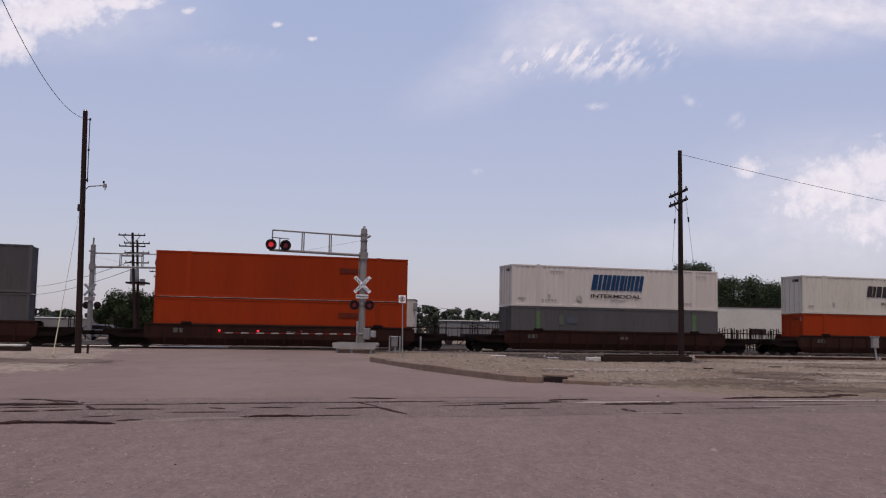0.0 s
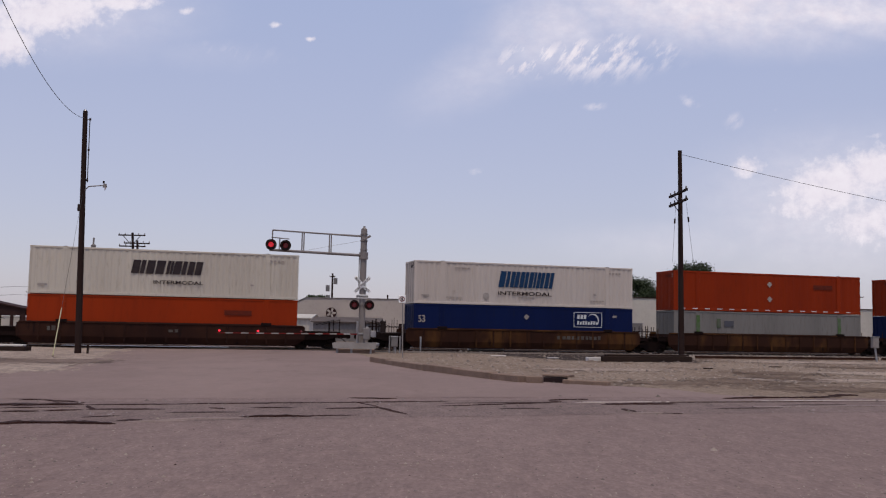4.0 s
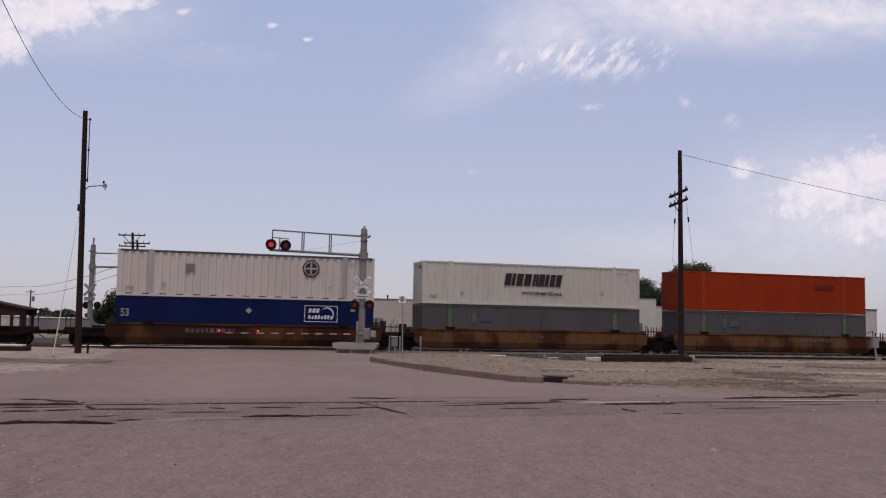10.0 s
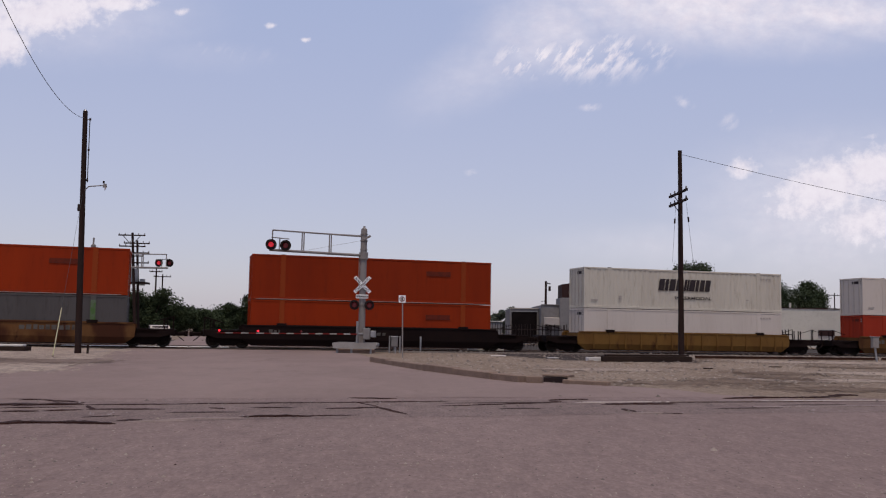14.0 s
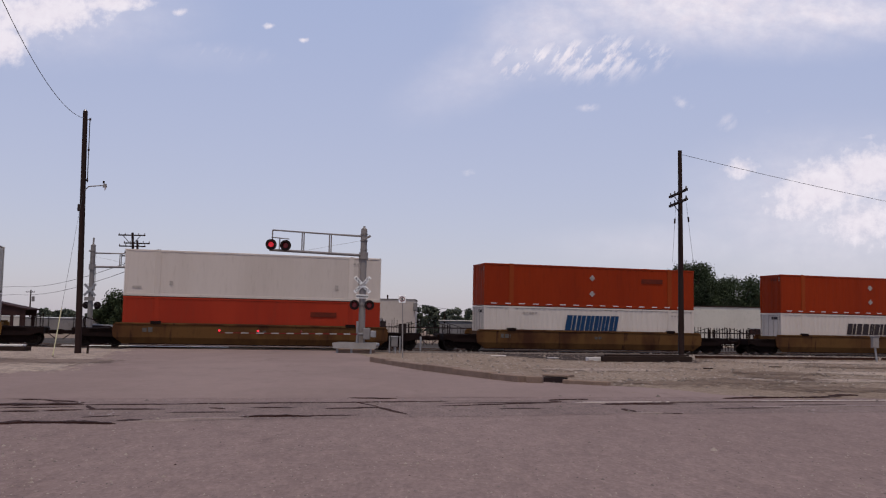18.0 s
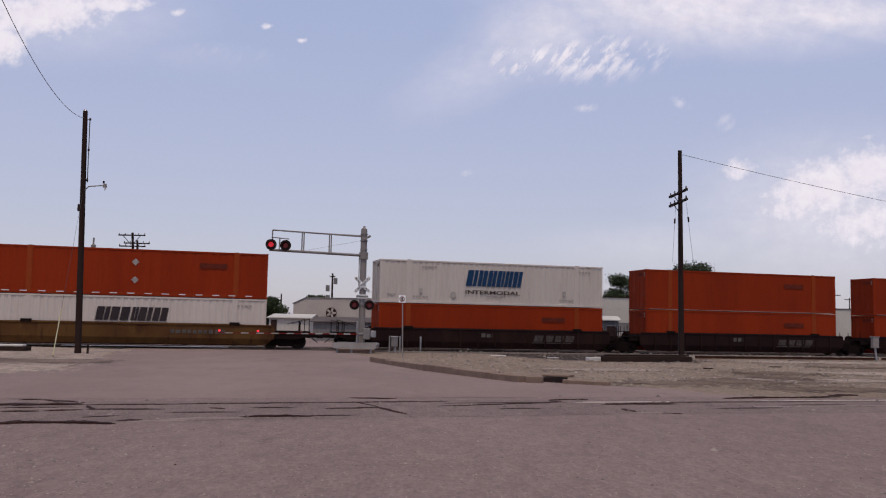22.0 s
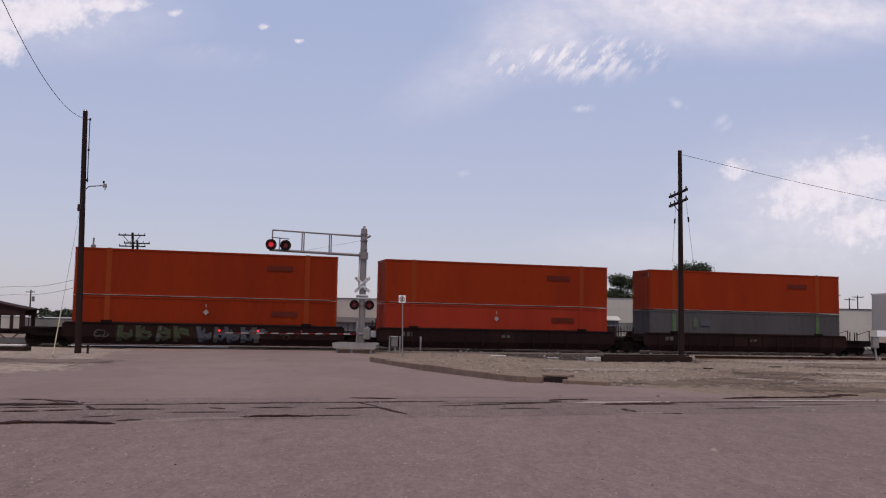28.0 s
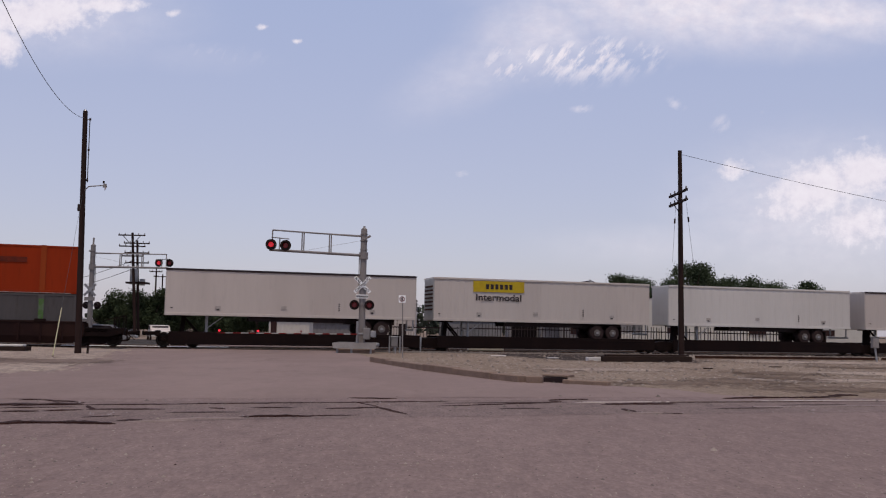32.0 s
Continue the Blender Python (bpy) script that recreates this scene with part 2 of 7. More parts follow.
M["wall_dark"] = worn("dark_wall", (0.0405, 0.0198, 0.01785), (0.03037, 0.0154, 0.01402), (0.0675, 0.0352, 0.03188), 0.4, 0.5, 0.8, bump=0.15)
M["fence"] = worn("dark_fence_wood", (0.03, 0.02, 0.019), (0.021, 0.014, 0.0135), (0.054, 0.0375, 0.035), 1.0, 0.5, 0.9, bump=0.2)
M["bark"] = worn("bark", (0.09, 0.065, 0.05), (0.06, 0.045, 0.035), (0.13, 0.1, 0.08), 1.5, 0.5, 0.9, bump=0.5, stretch=(3, 3, 0.5))
M["lamp_lit"] = glow("red_lamp_lit", (0.62, 0.022, 0.035), 0.62)
M["lamp_dim"] = glow("red_lamp_dim", (0.12, 0.007, 0.010), 0.20)
M["gate_lamp"] = glow("red_gate_lamp", (0.95, 0.02, 0.04), 1.4)


def leaf_material(name, a, b):
    m, n, l, p = nodes_of(name)
    g = n.new("ShaderNodeNewGeometry")
    big = noise_node(n, l, g.outputs["Position"], 0.35, 3)
    c = blend(n, l, g.outputs["Random Per Island"], a, b)
    c = blend(n, l, ramp(n, l, big, 0.4, 0.65), c, tuple(v * 0.75 for v in a))
    l.new(c, p.inputs["Base Color"])
    p.inputs["Roughness"].default_value, p.inputs["Specular IOR Level"].default_value = 0.8, 0.1
    return m


M["leaf"] = leaf_material("dark_foliage", (0.036, 0.048, 0.022), (0.050, 0.064, 0.030))
# distance haze is mixed into these leaf colours, most of all the far one
M["leaf_mid"] = leaf_material("hazy_foliage", (0.041, 0.054, 0.027), (0.056, 0.071, 0.036))
M["leaf_far"] = leaf_material("haze_paled_foliage", (0.075, 0.085, 0.062), (0.098, 0.108, 0.078))


def ground_material(name, tones, stones, bump, gloss=0.9, grain=None, drifts=(0.52, 0.72), speck=0.45, cells=0.13, mottle=0.16):
    """Loose ground: large drifts of three tones, stones of two sizes, fine grit."""
    m, n, l, p = nodes_of(name)
    pos = n.new("ShaderNodeNewGeometry").outputs["Position"]
    drift = noise_node(n, l, pos, 0.2, 6, 0.65, (1, 0.5, 1))
    patch = noise_node(n, l, pos, 0.55, 8, 0.75, (1.0, 0.36, 1))
    grit = noise_node(n, l, pos, 24.0, 4, 0.7, grain)
    blotch = noise_node(n, l, pos, 3.2, 5, 0.7, grain)
    c = blend(n, l, ramp(n, l, drift, 0.36, 0.66), tones[0], tones[1])
    c = blend(n, l, ramp(n, l, patch, *drifts), c, tones[2])
    vor = n.new("ShaderNodeTexVoronoi")
    vor.inputs["Scale"].default_value = stones
    if grain:
        laid = n.new("ShaderNodeMapping")
        laid.inputs["Scale"].default_value = grain
        l.new(pos, laid.inputs["Vector"]), l.new(laid.outputs["Vector"], vor.inputs["Vector"])
    else:
        l.new(pos, vor.inputs["Vector"])
    sep = n.new("ShaderNodeSeparateColor")
    l.new(vor.outputs["Color"], sep.inputs["Color"])
    lum = n.new("ShaderNodeMapRange")
    lum.inputs["To Min"].default_value, lum.inputs["To Max"].default_value = 1 - cells, 1 + cells
    l.new(sep.outputs["Red"], lum.inputs["Value"])
    g2 = n.new("ShaderNodeMapRange")
    g2.inputs["From Min"].default_value, g2.inputs["From Max"].default_value = 0.25, 0.75
    g2.inputs["To Min"].default_value, g2.inputs["To Max"].default_value = 1 - speck, 1 + speck
    l.new(grit, g2.inputs["Value"])
    mul = n.new("ShaderNodeMath")
    mul.operation = "MULTIPLY"
    g3 = n.new("ShaderNodeMapRange")
    g3.inputs["From Min"].default_value, g3.inputs["From Max"].default_value = 0.3, 0.7
    g3.inputs["To Min"].default_value, g3.inputs["To Max"].default_value = 1 - mottle, 1 + mottle
    l.new(blotch, g3.inputs["Value"])
    l.new(g3.outputs["Result"], mul.inputs[0]), l.new(g2.outputs["Result"], mul.inputs[1])
    mul2 = n.new("ShaderNodeMath")
    mul2.operation = "MULTIPLY"
    l.new(lum.outputs["Result"], mul2.inputs[0]), l.new(mul.outputs[0], mul2.inputs[1])
    h = n.new("ShaderNodeHueSaturation")
    l.new(mul2.outputs[0], h.inputs["Value"]), l.new(c, h.inputs["Color"])
    l.new(h.outputs["Color"], p.inputs["Base Color"])
    p.inputs["Roughness"].default_value = gloss
    p.inputs["Specular IOR Level"].default_value = 0.12
    b = n.new("ShaderNodeBump")
    b.inputs["Strength"].default_value, b.inputs["Distance"].default_value = bump, 0.05
    add = n.new("ShaderNodeMath")
    l.new(grit, add.inputs[0]), l.new(vor.outputs["Distance"], add.inputs[1])
    l.new(add.outputs[0], b.inputs["Height"])
    l.new(b.outputs["Normal"], p.inputs["Normal"])
    return m


M["gravel"] = ground_material("pale_gravel", ((0.178, 0.127, 0.093), (0.222, 0.165, 0.124), (0.100, 0.066, 0.046)), 11.0, 0.5, grain=(1.0, 0.4, 1.0), drifts=(0.54, 0.72), speck=0.6)
M["sand"] = ground_material("spilt_sand", ((0.262, 0.200, 0.160), (0.312, 0.243, 0.196), (0.185, 0.134, 0.106)), 8.0, 0.6, grain=(1.0, 0.4, 1.0), speck=0.6, cells=0.2, drifts=(0.5, 0.66))
WHEELED = (1.0, 0.42, 1.0)                     # the grain of the street runs with the traffic
M["asphalt"] = ground_material("worn_asphalt", ((0.176, 0.123, 0.110), (0.196, 0.138, 0.124), (0.156, 0.107, 0.095)), 20.0, 0.2, grain=WHEELED, speck=0.20, cells=0.10, mottle=0.13)
M["side_asphalt"] = ground_material("pale_worn_asphalt", ((0.188, 0.132, 0.116), (0.222, 0.158, 0.139), (0.162, 0.112, 0.099)), 26.0, 0.04, grain=WHEELED, speck=0.06, cells=0.02, mottle=0.05)
M["patch"] = ground_material("patched_asphalt", ((0.150, 0.107, 0.096), (0.178, 0.128, 0.115), (0.112, 0.078, 0.070)), 26.0, 0.3, grain=WHEELED, speck=0.3)
M["seam"] = ground_material("dirt_in_the_seams", ((0.05, 0.032, 0.028), (0.075, 0.05, 0.044), (0.03, 0.02, 0.017)), 30.0, 0.6)
M["tar"] = ground_material("broken_tar_edge", ((0.028, 0.0115, 0.009), (0.040, 0.018, 0.014), (0.016, 0.007, 0.0055)), 30.0, 0.6)
M["dirt"] = ground_material("dark_trodden_dirt", ((0.132, 0.090, 0.066), (0.160, 0.113, 0.084), (0.096, 0.062, 0.045)), 11.0, 0.6)
M["dark_ground"] = ground_material("near_black_ground", ((0.030, 0.020, 0.016), (0.042, 0.029, 0.024), (0.020, 0.013, 0.011)), 12.0, 0.5)
M["mud"] = ground_material("brown_mud", ((0.155, 0.109, 0.088), (0.182, 0.132, 0.107), (0.118, 0.079, 0.062)), 11.0, 0.5, grain=(1.0, 0.4, 1.0))
M["ballast"] = ground_material("dark_ballast", ((0.05, 0.041, 0.036), (0.07, 0.058, 0.05), (0.03, 0.025, 0.022)), 16.0, 0.9)


# ---------------------------------------------------------------- mesh helpers
def part(name, bm, material, parent=None, label="", at=None):
    """Links a bmesh (or a ready mesh) as one object under a thing or a part."""
    if isinstance(bm, bpy.types.Mesh):
        me = bm
    else:
        me = bpy.data.meshes.new(name)
        bm.to_mesh(me)
        bm.free()
    if material is not None and not me.materials:
        me.materials.append(material)
    ob = new(name, me)
    if parent is not None:
        ob.parent = parent
    if at is not None:
        ob.matrix_basis = at if isinstance(at, Matrix) else Matrix.Translation(at)
    if label:
        ob["label"] = label
    return ob


def thing(name, m, label, category, group="", kind=""):
    ob = new(name)
    ob.empty_display_size = 0.3
    ob.matrix_basis = m
    return tagged(ob, label, category, group, kind)


def box(x0, x1, y0, y1, z0, z1, bevel=0.0, bm=None):
    own = bm is None
    b = bmesh.new()
    bmesh.ops.create_cube(b, size=1, matrix=Matrix.Translation(((x0 + x1) / 2, (y0 + y1) / 2, (z0 + z1) / 2)) @ Matrix.Diagonal((abs(x1 - x0), abs(y1 - y0), abs(z1 - z0), 1)))
    if bevel:
        bmesh.ops.bevel(b, geom=b.edges[:], offset=bevel, segments=1, affect="EDGES")
    if own:
        return b
    return join(bm, b)


def join(bm, b, m=None):
    if m is not None:
        b.transform(m)
    me = bpy.data.meshes.new("tmp")
    b.to_mesh(me)
    b.free()
    bm.from_mesh(me)
    bpy.data.meshes.remove(me)
    return bm


def rod(a, b, r0, r1=None, sides=10, caps=True):
    a, b = Vector(a), Vector(b)
    bm = bmesh.new()
    d = b - a
    bmesh.ops.create_cone(bm, cap_ends=caps, segments=sides, radius1=r0, radius2=r0 if r1 is None else r1, depth=d.length,
                          matrix=Matrix.Translation((a + b) / 2) @ d.to_track_quat("Z", "Y").to_matrix().to_4x4())
    return bm


def bar(a, b, w, h):
    """A square bar from a to b."""
    a, b = Vector(a), Vector(b)
    d = b - a
    bm = bmesh.new()
    bmesh.ops.create_cube(bm, size=1, matrix=Matrix.Translation((a + b) / 2) @ d.to_track_quat("Z", "Y").to_matrix().to_4x4() @ Matrix.Diagonal((w, h, d.length, 1)))
    return bm


def prism(points, y0, y1):
    """A plate with the outline points (x, z), from y0 to y1."""
    bm = bmesh.new()
    a = [bm.verts.new((x, y0, z)) for x, z in points]
    b = [bm.verts.new((x, y1, z)) for x, z in points]
    bm.faces.new(a), bm.faces.new(b[::-1])
    for i in range(len(a)):
        j = (i + 1) % len(a)
        bm.faces.new((a[j], a[i], b[i], b[j]))
    bmesh.ops.recalc_face_normals(bm, faces=bm.faces)
    return bm


def cable(name, points, r, label, material=None):
    cu = bpy.data.curves.new(name, "CURVE")
    cu.dimensions, cu.bevel_depth, cu.bevel_resolution = "3D", r, 1
    sp = cu.splines.new("POLY")
    sp.points.add(len(points) - 1)
    for q, c in zip(sp.points, points):
        q.co = (*c, 1)
    cu.materials.append(material or M["wire"])
    return tagged(new(name, cu), label, "cable")


def sag(a, b, drop, n=24):
    a, b = Vector(a), Vector(b)
    return [tuple(a.lerp(b, i / n) - Vector((0, 0, drop * 4 * (i / n) * (1 - i / n)))) for i in range(n + 1)]


def lettering(text, height, material, parent, m, width=None, shear=0.0):
    """Raised letters; the text's lower left corner at m's origin, its plane m's xy plane."""
    cu = bpy.data.curves.new("lettering", "FONT")
    cu.body, cu.size, cu.extrude, cu.shear, cu.offset = text, height / 0.72, 0.004, shear, height * 0.025
    tmp = new("lettering", cu)
    me = bpy.data.meshes.new_from_object(tmp.evaluated_get(bpy.context.evaluated_depsgraph_get()))
    bpy.data.objects.remove(tmp)
    xs = [v.co.x for v in me.vertices]
    k = (width / (max(xs) - min(xs))) if width else 1.0
    me.transform(Matrix.Diagonal((k, 1, 1, 1)) @ Matrix.Translation((-min(xs), 0, 0)))
    me.materials.clear()
    return part("lettering", me, material, parent, at=m)


# ---------------------------------------------------------------- ground plan
TURN = 15.6695                                 # the railway's direction
ALONG = Vector((math.cos(radians(TURN)), math.sin(radians(TURN)), 0))
ACROSS = Vector((-ALONG.y, ALONG.x, 0))
TRACK = Vector((0, 62.702, 0)) + ACROSS * 1.295      # a point of the main track's centre line


def on_track(s, across=0.0, z=0.0):
    v = TRACK + ALONG * s + ACROSS * across
    return pose(v.x, v.y, z, 0, 0, TURN)


def sheet(name, outline, z, material, label, cells=0, category="ground"):
    bm = bmesh.new()
    bm.faces.new([bm.verts.new((x, y, z)) for x, y in outline])
    bmesh.ops.recalc_face_normals(bm, faces=bm.faces)
    if bm.faces[:][0].normal.z < 0:
        bmesh.ops.reverse_faces(bm, faces=bm.faces[:])
    return tagged(part(name, bm, material), label, category, kind="structure")


sheet("ground", [(-4000, -2000), (4000, -2000), (4000, 4900), (-4000, 4900)], 0.0, M["gravel"], "pale dusty gravel ground with darker drifts")


# ---------------------------------------------------------------- road and tracks
road = sheet("road", [(-120, -60), (120, -60), (120, 52.5), (30, 31.6), (13.4, 27.6), (7.4, 26.2), (5.0, 27.3), (3.4, 28.5), (1.9, 31.0), (-0.46, 37.9), (-3.05, 45.2),
                      (-4.6, 53.0), (-5.6, 61.3), (-7.2, 70.0), (-14.0, 110.0), (-30.0, 160.0), (-44.0, 160.0), (-30.0, 110.0), (-21.0, 70.0), (-19.2, 57.2),
                      (-18.3, 52.0), (-15.2, 41.0), (-13.1, 33.2), (-13.6, 29.5), (-17, 26.6), (-30, 22.0), (-120, -3)], 0.008, M["asphalt"],
             "worn grey asphalt street with a side road over the railway", category="road")

sheet("side_road", [(-19.5, 15.9), (9.5, 24.1), (5.1, 27.15), (3.4, 28.35), (1.9, 30.85), (-0.5, 37.8), (-3.1, 45.1), (-4.7, 53.0), (-5.7, 61.2), (-7.3, 70.0), (-14.1, 110.0), (-30.1, 160.0), (-43.9, 160.0), (-29.9, 110.0), (-20.9, 70.0), (-19.1, 57.2),
                    (-18.2, 52.0), (-15.1, 41.0), (-13.0, 33.2), (-13.5, 29.4), (-16.9, 26.5), (-25.0, 23.2)], 0.012, M["side_asphalt"], "paler worn asphalt of the side road", category="road")


def rail_mesh(length, head="tread"):
    """A rail along x: foot, web and rounded head, its top at z = 0."""
    prof = [(-0.07, -0.17), (0.07, -0.17), (0.07, -0.155), (0.012, -0.14), (0.012, -0.045), (0.036, -0.035), (0.036, -0.008), (0.026, 0.0), (-0.026, 0.0), (-0.036, -0.008), (-0.036, -0.035), (-0.012, -0.045), (-0.012, -0.14), (-0.07, -0.155)]
    bm = bmesh.new()
    a = [bm.verts.new((-length / 2, y, z)) for y, z in prof]
    b = [bm.verts.new((length / 2, y, z)) for y, z in prof]
    for i in range(len(prof)):
        j = (i + 1) % len(prof)
        f = bm.faces.new((a[i], a[j], b[j], b[i]))
        f.material_index = 1 if prof[i][1] > -0.01 and prof[j][1] > -0.01 else 0
    bm.faces.new(a[::-1]), bm.faces.new(b)
    bmesh.ops.recalc_face_normals(bm, faces=bm.faces)
    me = bpy.data.meshes.new("rail")
    bm.to_mesh(me)
    bm.free()
    me.materials.append(M["rust"]), me.materials.append(M[head])
    return me


LONG_RAIL = rail_mesh(1500.0, "rail_head")
TIE = box(-0.115, 0.115, -1.3, 1.3, -0.14, 0.0, 0.012)
TIE_MESH = bpy.data.meshes.new("tie")
TIE.to_mesh(TIE_MESH)
TIE.free()


def main_track(name, across, label):
    t = thing(name, on_track(0, across, 0.0), label, "railway track", kind="structure")
    bed = prism([(-4.6, 0.004), (-2.2, 0.012), (1.9, 0.012), (2.7, 0.004)], -750, 750)
    bed.transform(Matrix.Rotation(radians(90), 4, "Z"))
    part("ballast_bed", bed, M["ballast"], t)
    for y in (-0.7535, 0.7535):
        part("rail", LONG_RAIL, None, t, at=(0, y, 0.06))
    for i in range(-66, 90):
        x = i * 0.55
        if not -14.5 < x < -4.0:
            part("tie", TIE_MESH, M["tie_wood"], t, at=pose(x + random.uniform(-0.03, 0.03), random.uniform(-0.06, 0.06), 0.03, 0, 0, random.uniform(-1, 1)))
    return t


main_track("railway_track", 0.0, "main line of rusty rails on dark wooden ties and ballast")
main_track("railway_track", 5.2, "second line of rusty rails on dark wooden ties and ballast")

# dark sheet behind the tracks, so that the gap under the wagons looks dark
yard = [TRACK + ALONG * a + ACROSS * b for a, b in ((-400, 7.6), (400, 7.6), (400, 30.0), (-400, 30.0))]
sheet("ballast_yard", [(v.x, v.y) for v in yard], 0.004, M["ballast"], "dark ground behind the tracks")

# the old siding that crosses the street close by, nearly buried in asphalt
SIDING = Vector((0.0, 19.5, 0))
siding = thing("old_siding", pose(SIDING.x, SIDING.y, 0, 0, 0, TURN), "old siding sunk in broken asphalt, its rail heads shiny", "railway track", kind="structure")
part("rail", rail_mesh(30.0, "old_rail"), None, siding, at=(18.4, 0.42, 0.030))
part("rail", rail_mesh(30.0, "old_rail"), None, siding, at=(21.8, -0.975, 0.024))


def ragged(length, width, seed, height):
    """A low strip along x with a ragged outline: a broken edge of asphalt."""
    r = random.Random(seed)
    bm = bmesh.new()
    n = max(8, int(length / 0.09))
    lean = [r.uniform(-1, 1) for _ in range(n + 3)]
    top, low = [], []
    for i in range(n + 1):
        x = -length / 2 + length * i / n
        taper = math.sin(math.pi * min(1, max(0, i / n))) ** 0.45
        drift = (lean[i] + lean[i + 1] + lean[i + 2]) / 3 * width * 0.3
        w0, w1 = drift - width * taper * r.uniform(0.25, 0.5), drift + width * taper * r.uniform(0.25, 0.5)
        top.append((bm.verts.new((x, w0, height * taper * r.uniform(0.5, 1))), bm.verts.new((x, w1, height * taper * r.uniform(0.5, 1)))))
        low.append((bm.verts.new((x, w0 - 0.02, -0.01)), bm.verts.new((x, w1 + 0.03, -0.01))))
    for i in range(n):
        bm.faces.new((top[i][0], top[i + 1][0], top[i + 1][1], top[i][1]))
        bm.faces.new((low[i][0], low[i + 1][0], top[i + 1][0], top[i][0]))
        bm.faces.new((top[i][1], top[i + 1][1], low[i + 1][1], low[i][1]))
    bmesh.ops.recalc_face_normals(bm, faces=bm.faces)
    return bm


band = bmesh.new()
r = random.Random(5)
rows = []
for i in range(0, 161):
    x = -20 + i * 0.25
    rows.append((band.verts.new((x, -2.55 - 0.055 * max(0, -2 - x) + r.uniform(-0.10, 0.10) + 0.2 * math.sin(x * 0.31), 0.0115)), band.verts.new((x, 1.0 + r.uniform(-0.12, 0.12), 0.0115))))
for i in range(160):
    band.faces.new((rows[i][0], rows[i + 1][0], rows[i + 1][1], rows[i][1]))
part("asphalt_patch", band, M["patch"], siding, "patched asphalt between and beside the rails")


def along_siding(name, rows, material, height):
    """Ragged strips in the siding's space, each from one point to another."""
    for i, (x0, y0, x1, y1, w) in enumerate(rows):
        ln = math.hypot(x1 - x0, y1 - y0)
        part(name, ragged(ln * 1.06, w, int(x0 * 31 + y0 * 77), height), M[material], siding, at=pose((x0 + x1) / 2, (y0 + y1) / 2, 0.012 + 0.0004 * i, 0, 0, math.degrees(math.atan2(y1 - y0, x1 - x0))))


# thick broken edges of tar, thin seams, cracks and the slab's pale worn lips
along_siding("broken_edge", ((-8.7, 0.26, -7.7, 0.22, 0.43), (-7.9, 0.29, -7.0, 0.37, 0.39), (-8.1, -3.03, -7.0, -3.04, 0.33), (-7.2, -3.03, -6.2, -3.28, 0.27), (-4.2, -2.34, -3.0, -2.33, 0.20),
                             (3.6, -0.16, 5.4, -0.17, 0.31), (7.6, 1.38, 9.7, 1.60, 0.24), (9.3, 1.52, 11.3, 1.75, 0.28), (11.3, 2.14, 12.3, 2.42, 0.36)), "tar", 0.03)
along_siding("seam", ((-8.3, 1.44, -7.9, 1.56, 0.17), (-7.9, 1.49, -7.0, 0.70, 0.17), (-7.7, 1.13, -7.2, 0.98, 0.21), (-7.0, 0.18, -5.2, 0.30, 0.15), (-5.4, 0.31, -3.5, 0.43, 0.14), (-4.2, 0.39, -2.5, 0.52, 0.18),
                      (-2.5, 0.52, 0.3, 0.71, 0.13), (-8.2, -1.08, -7.6, -1.07, 0.20), (-7.5, -1.02, -6.9, -0.84, 0.17), (-8.3, -0.41, -7.1, -0.30, 0.09), (-6.8, -0.79, -5.5, -0.81, 0.13)), "tar", 0.012)
along_siding("seam", ((-6.8, -2.24, -6.2, -2.00, 0.12), (-6.2, -2.76, -5.8, -2.74, 0.16), (-3.5, -2.30, -2.1, -2.19, 0.11), (-4.7, -0.55, -4.4, -0.81, 0.12), (-3.9, -0.59, -3.1, -0.64, 0.12), (-2.5, -0.85, -1.4, -0.66, 0.23),
                      (-0.1, -0.41, 2.7, 0.32, 0.13), (3.5, -1.26, 3.5, -1.89, 0.18), (3.4, -2.00, 4.3, -2.31, 0.17), (2.7, 0.62, 3.0, 0.77, 0.27), (-1.6, 1.78, -0.6, 1.51, 0.17), (2.9, 1.09, 3.9, 1.22, 0.15)), "tar", 0.012)
along_siding("seam", ((0.9, -1.11, 1.9, -1.04, 0.22), (5.6, -1.35, 7.4, -1.2, 0.2), (7.8, -0.6, 9.6, -0.5, 0.16), (-5.4, -1.5, -4.2, -1.45, 0.16), (0.2, 0.25, 3.0, 0.42, 0.12), (4.6, 0.2, 9.5, 0.27, 0.10)), "seam", 0.012)
along_siding("crack", ((-6.9, 0.05, -6.7, -0.79, 0.10), (-1.7, 0.78, -1.4, -0.47, 0.06), (-1.5, -0.47, -1.2, -2.09, 0.13)), "tar", 0.012)
along_siding("bright_lip", ((3.3, 0.36, 6.6, 0.46, 0.14), (7.4, 0.50, 13.0, 0.68, 0.17)), "rail_edge", 0.02)
along_siding("worn_lip", ((-6.0, -2.95, -5.1, -2.94, 0.14), (-5.5, -2.73, -4.2, -2.54, 0.15), (3.3, -2.12, 4.3, -2.24, 0.16), (-8.3, -0.70, -7.0, -0.54, 0.11)), "lip", 0.02)


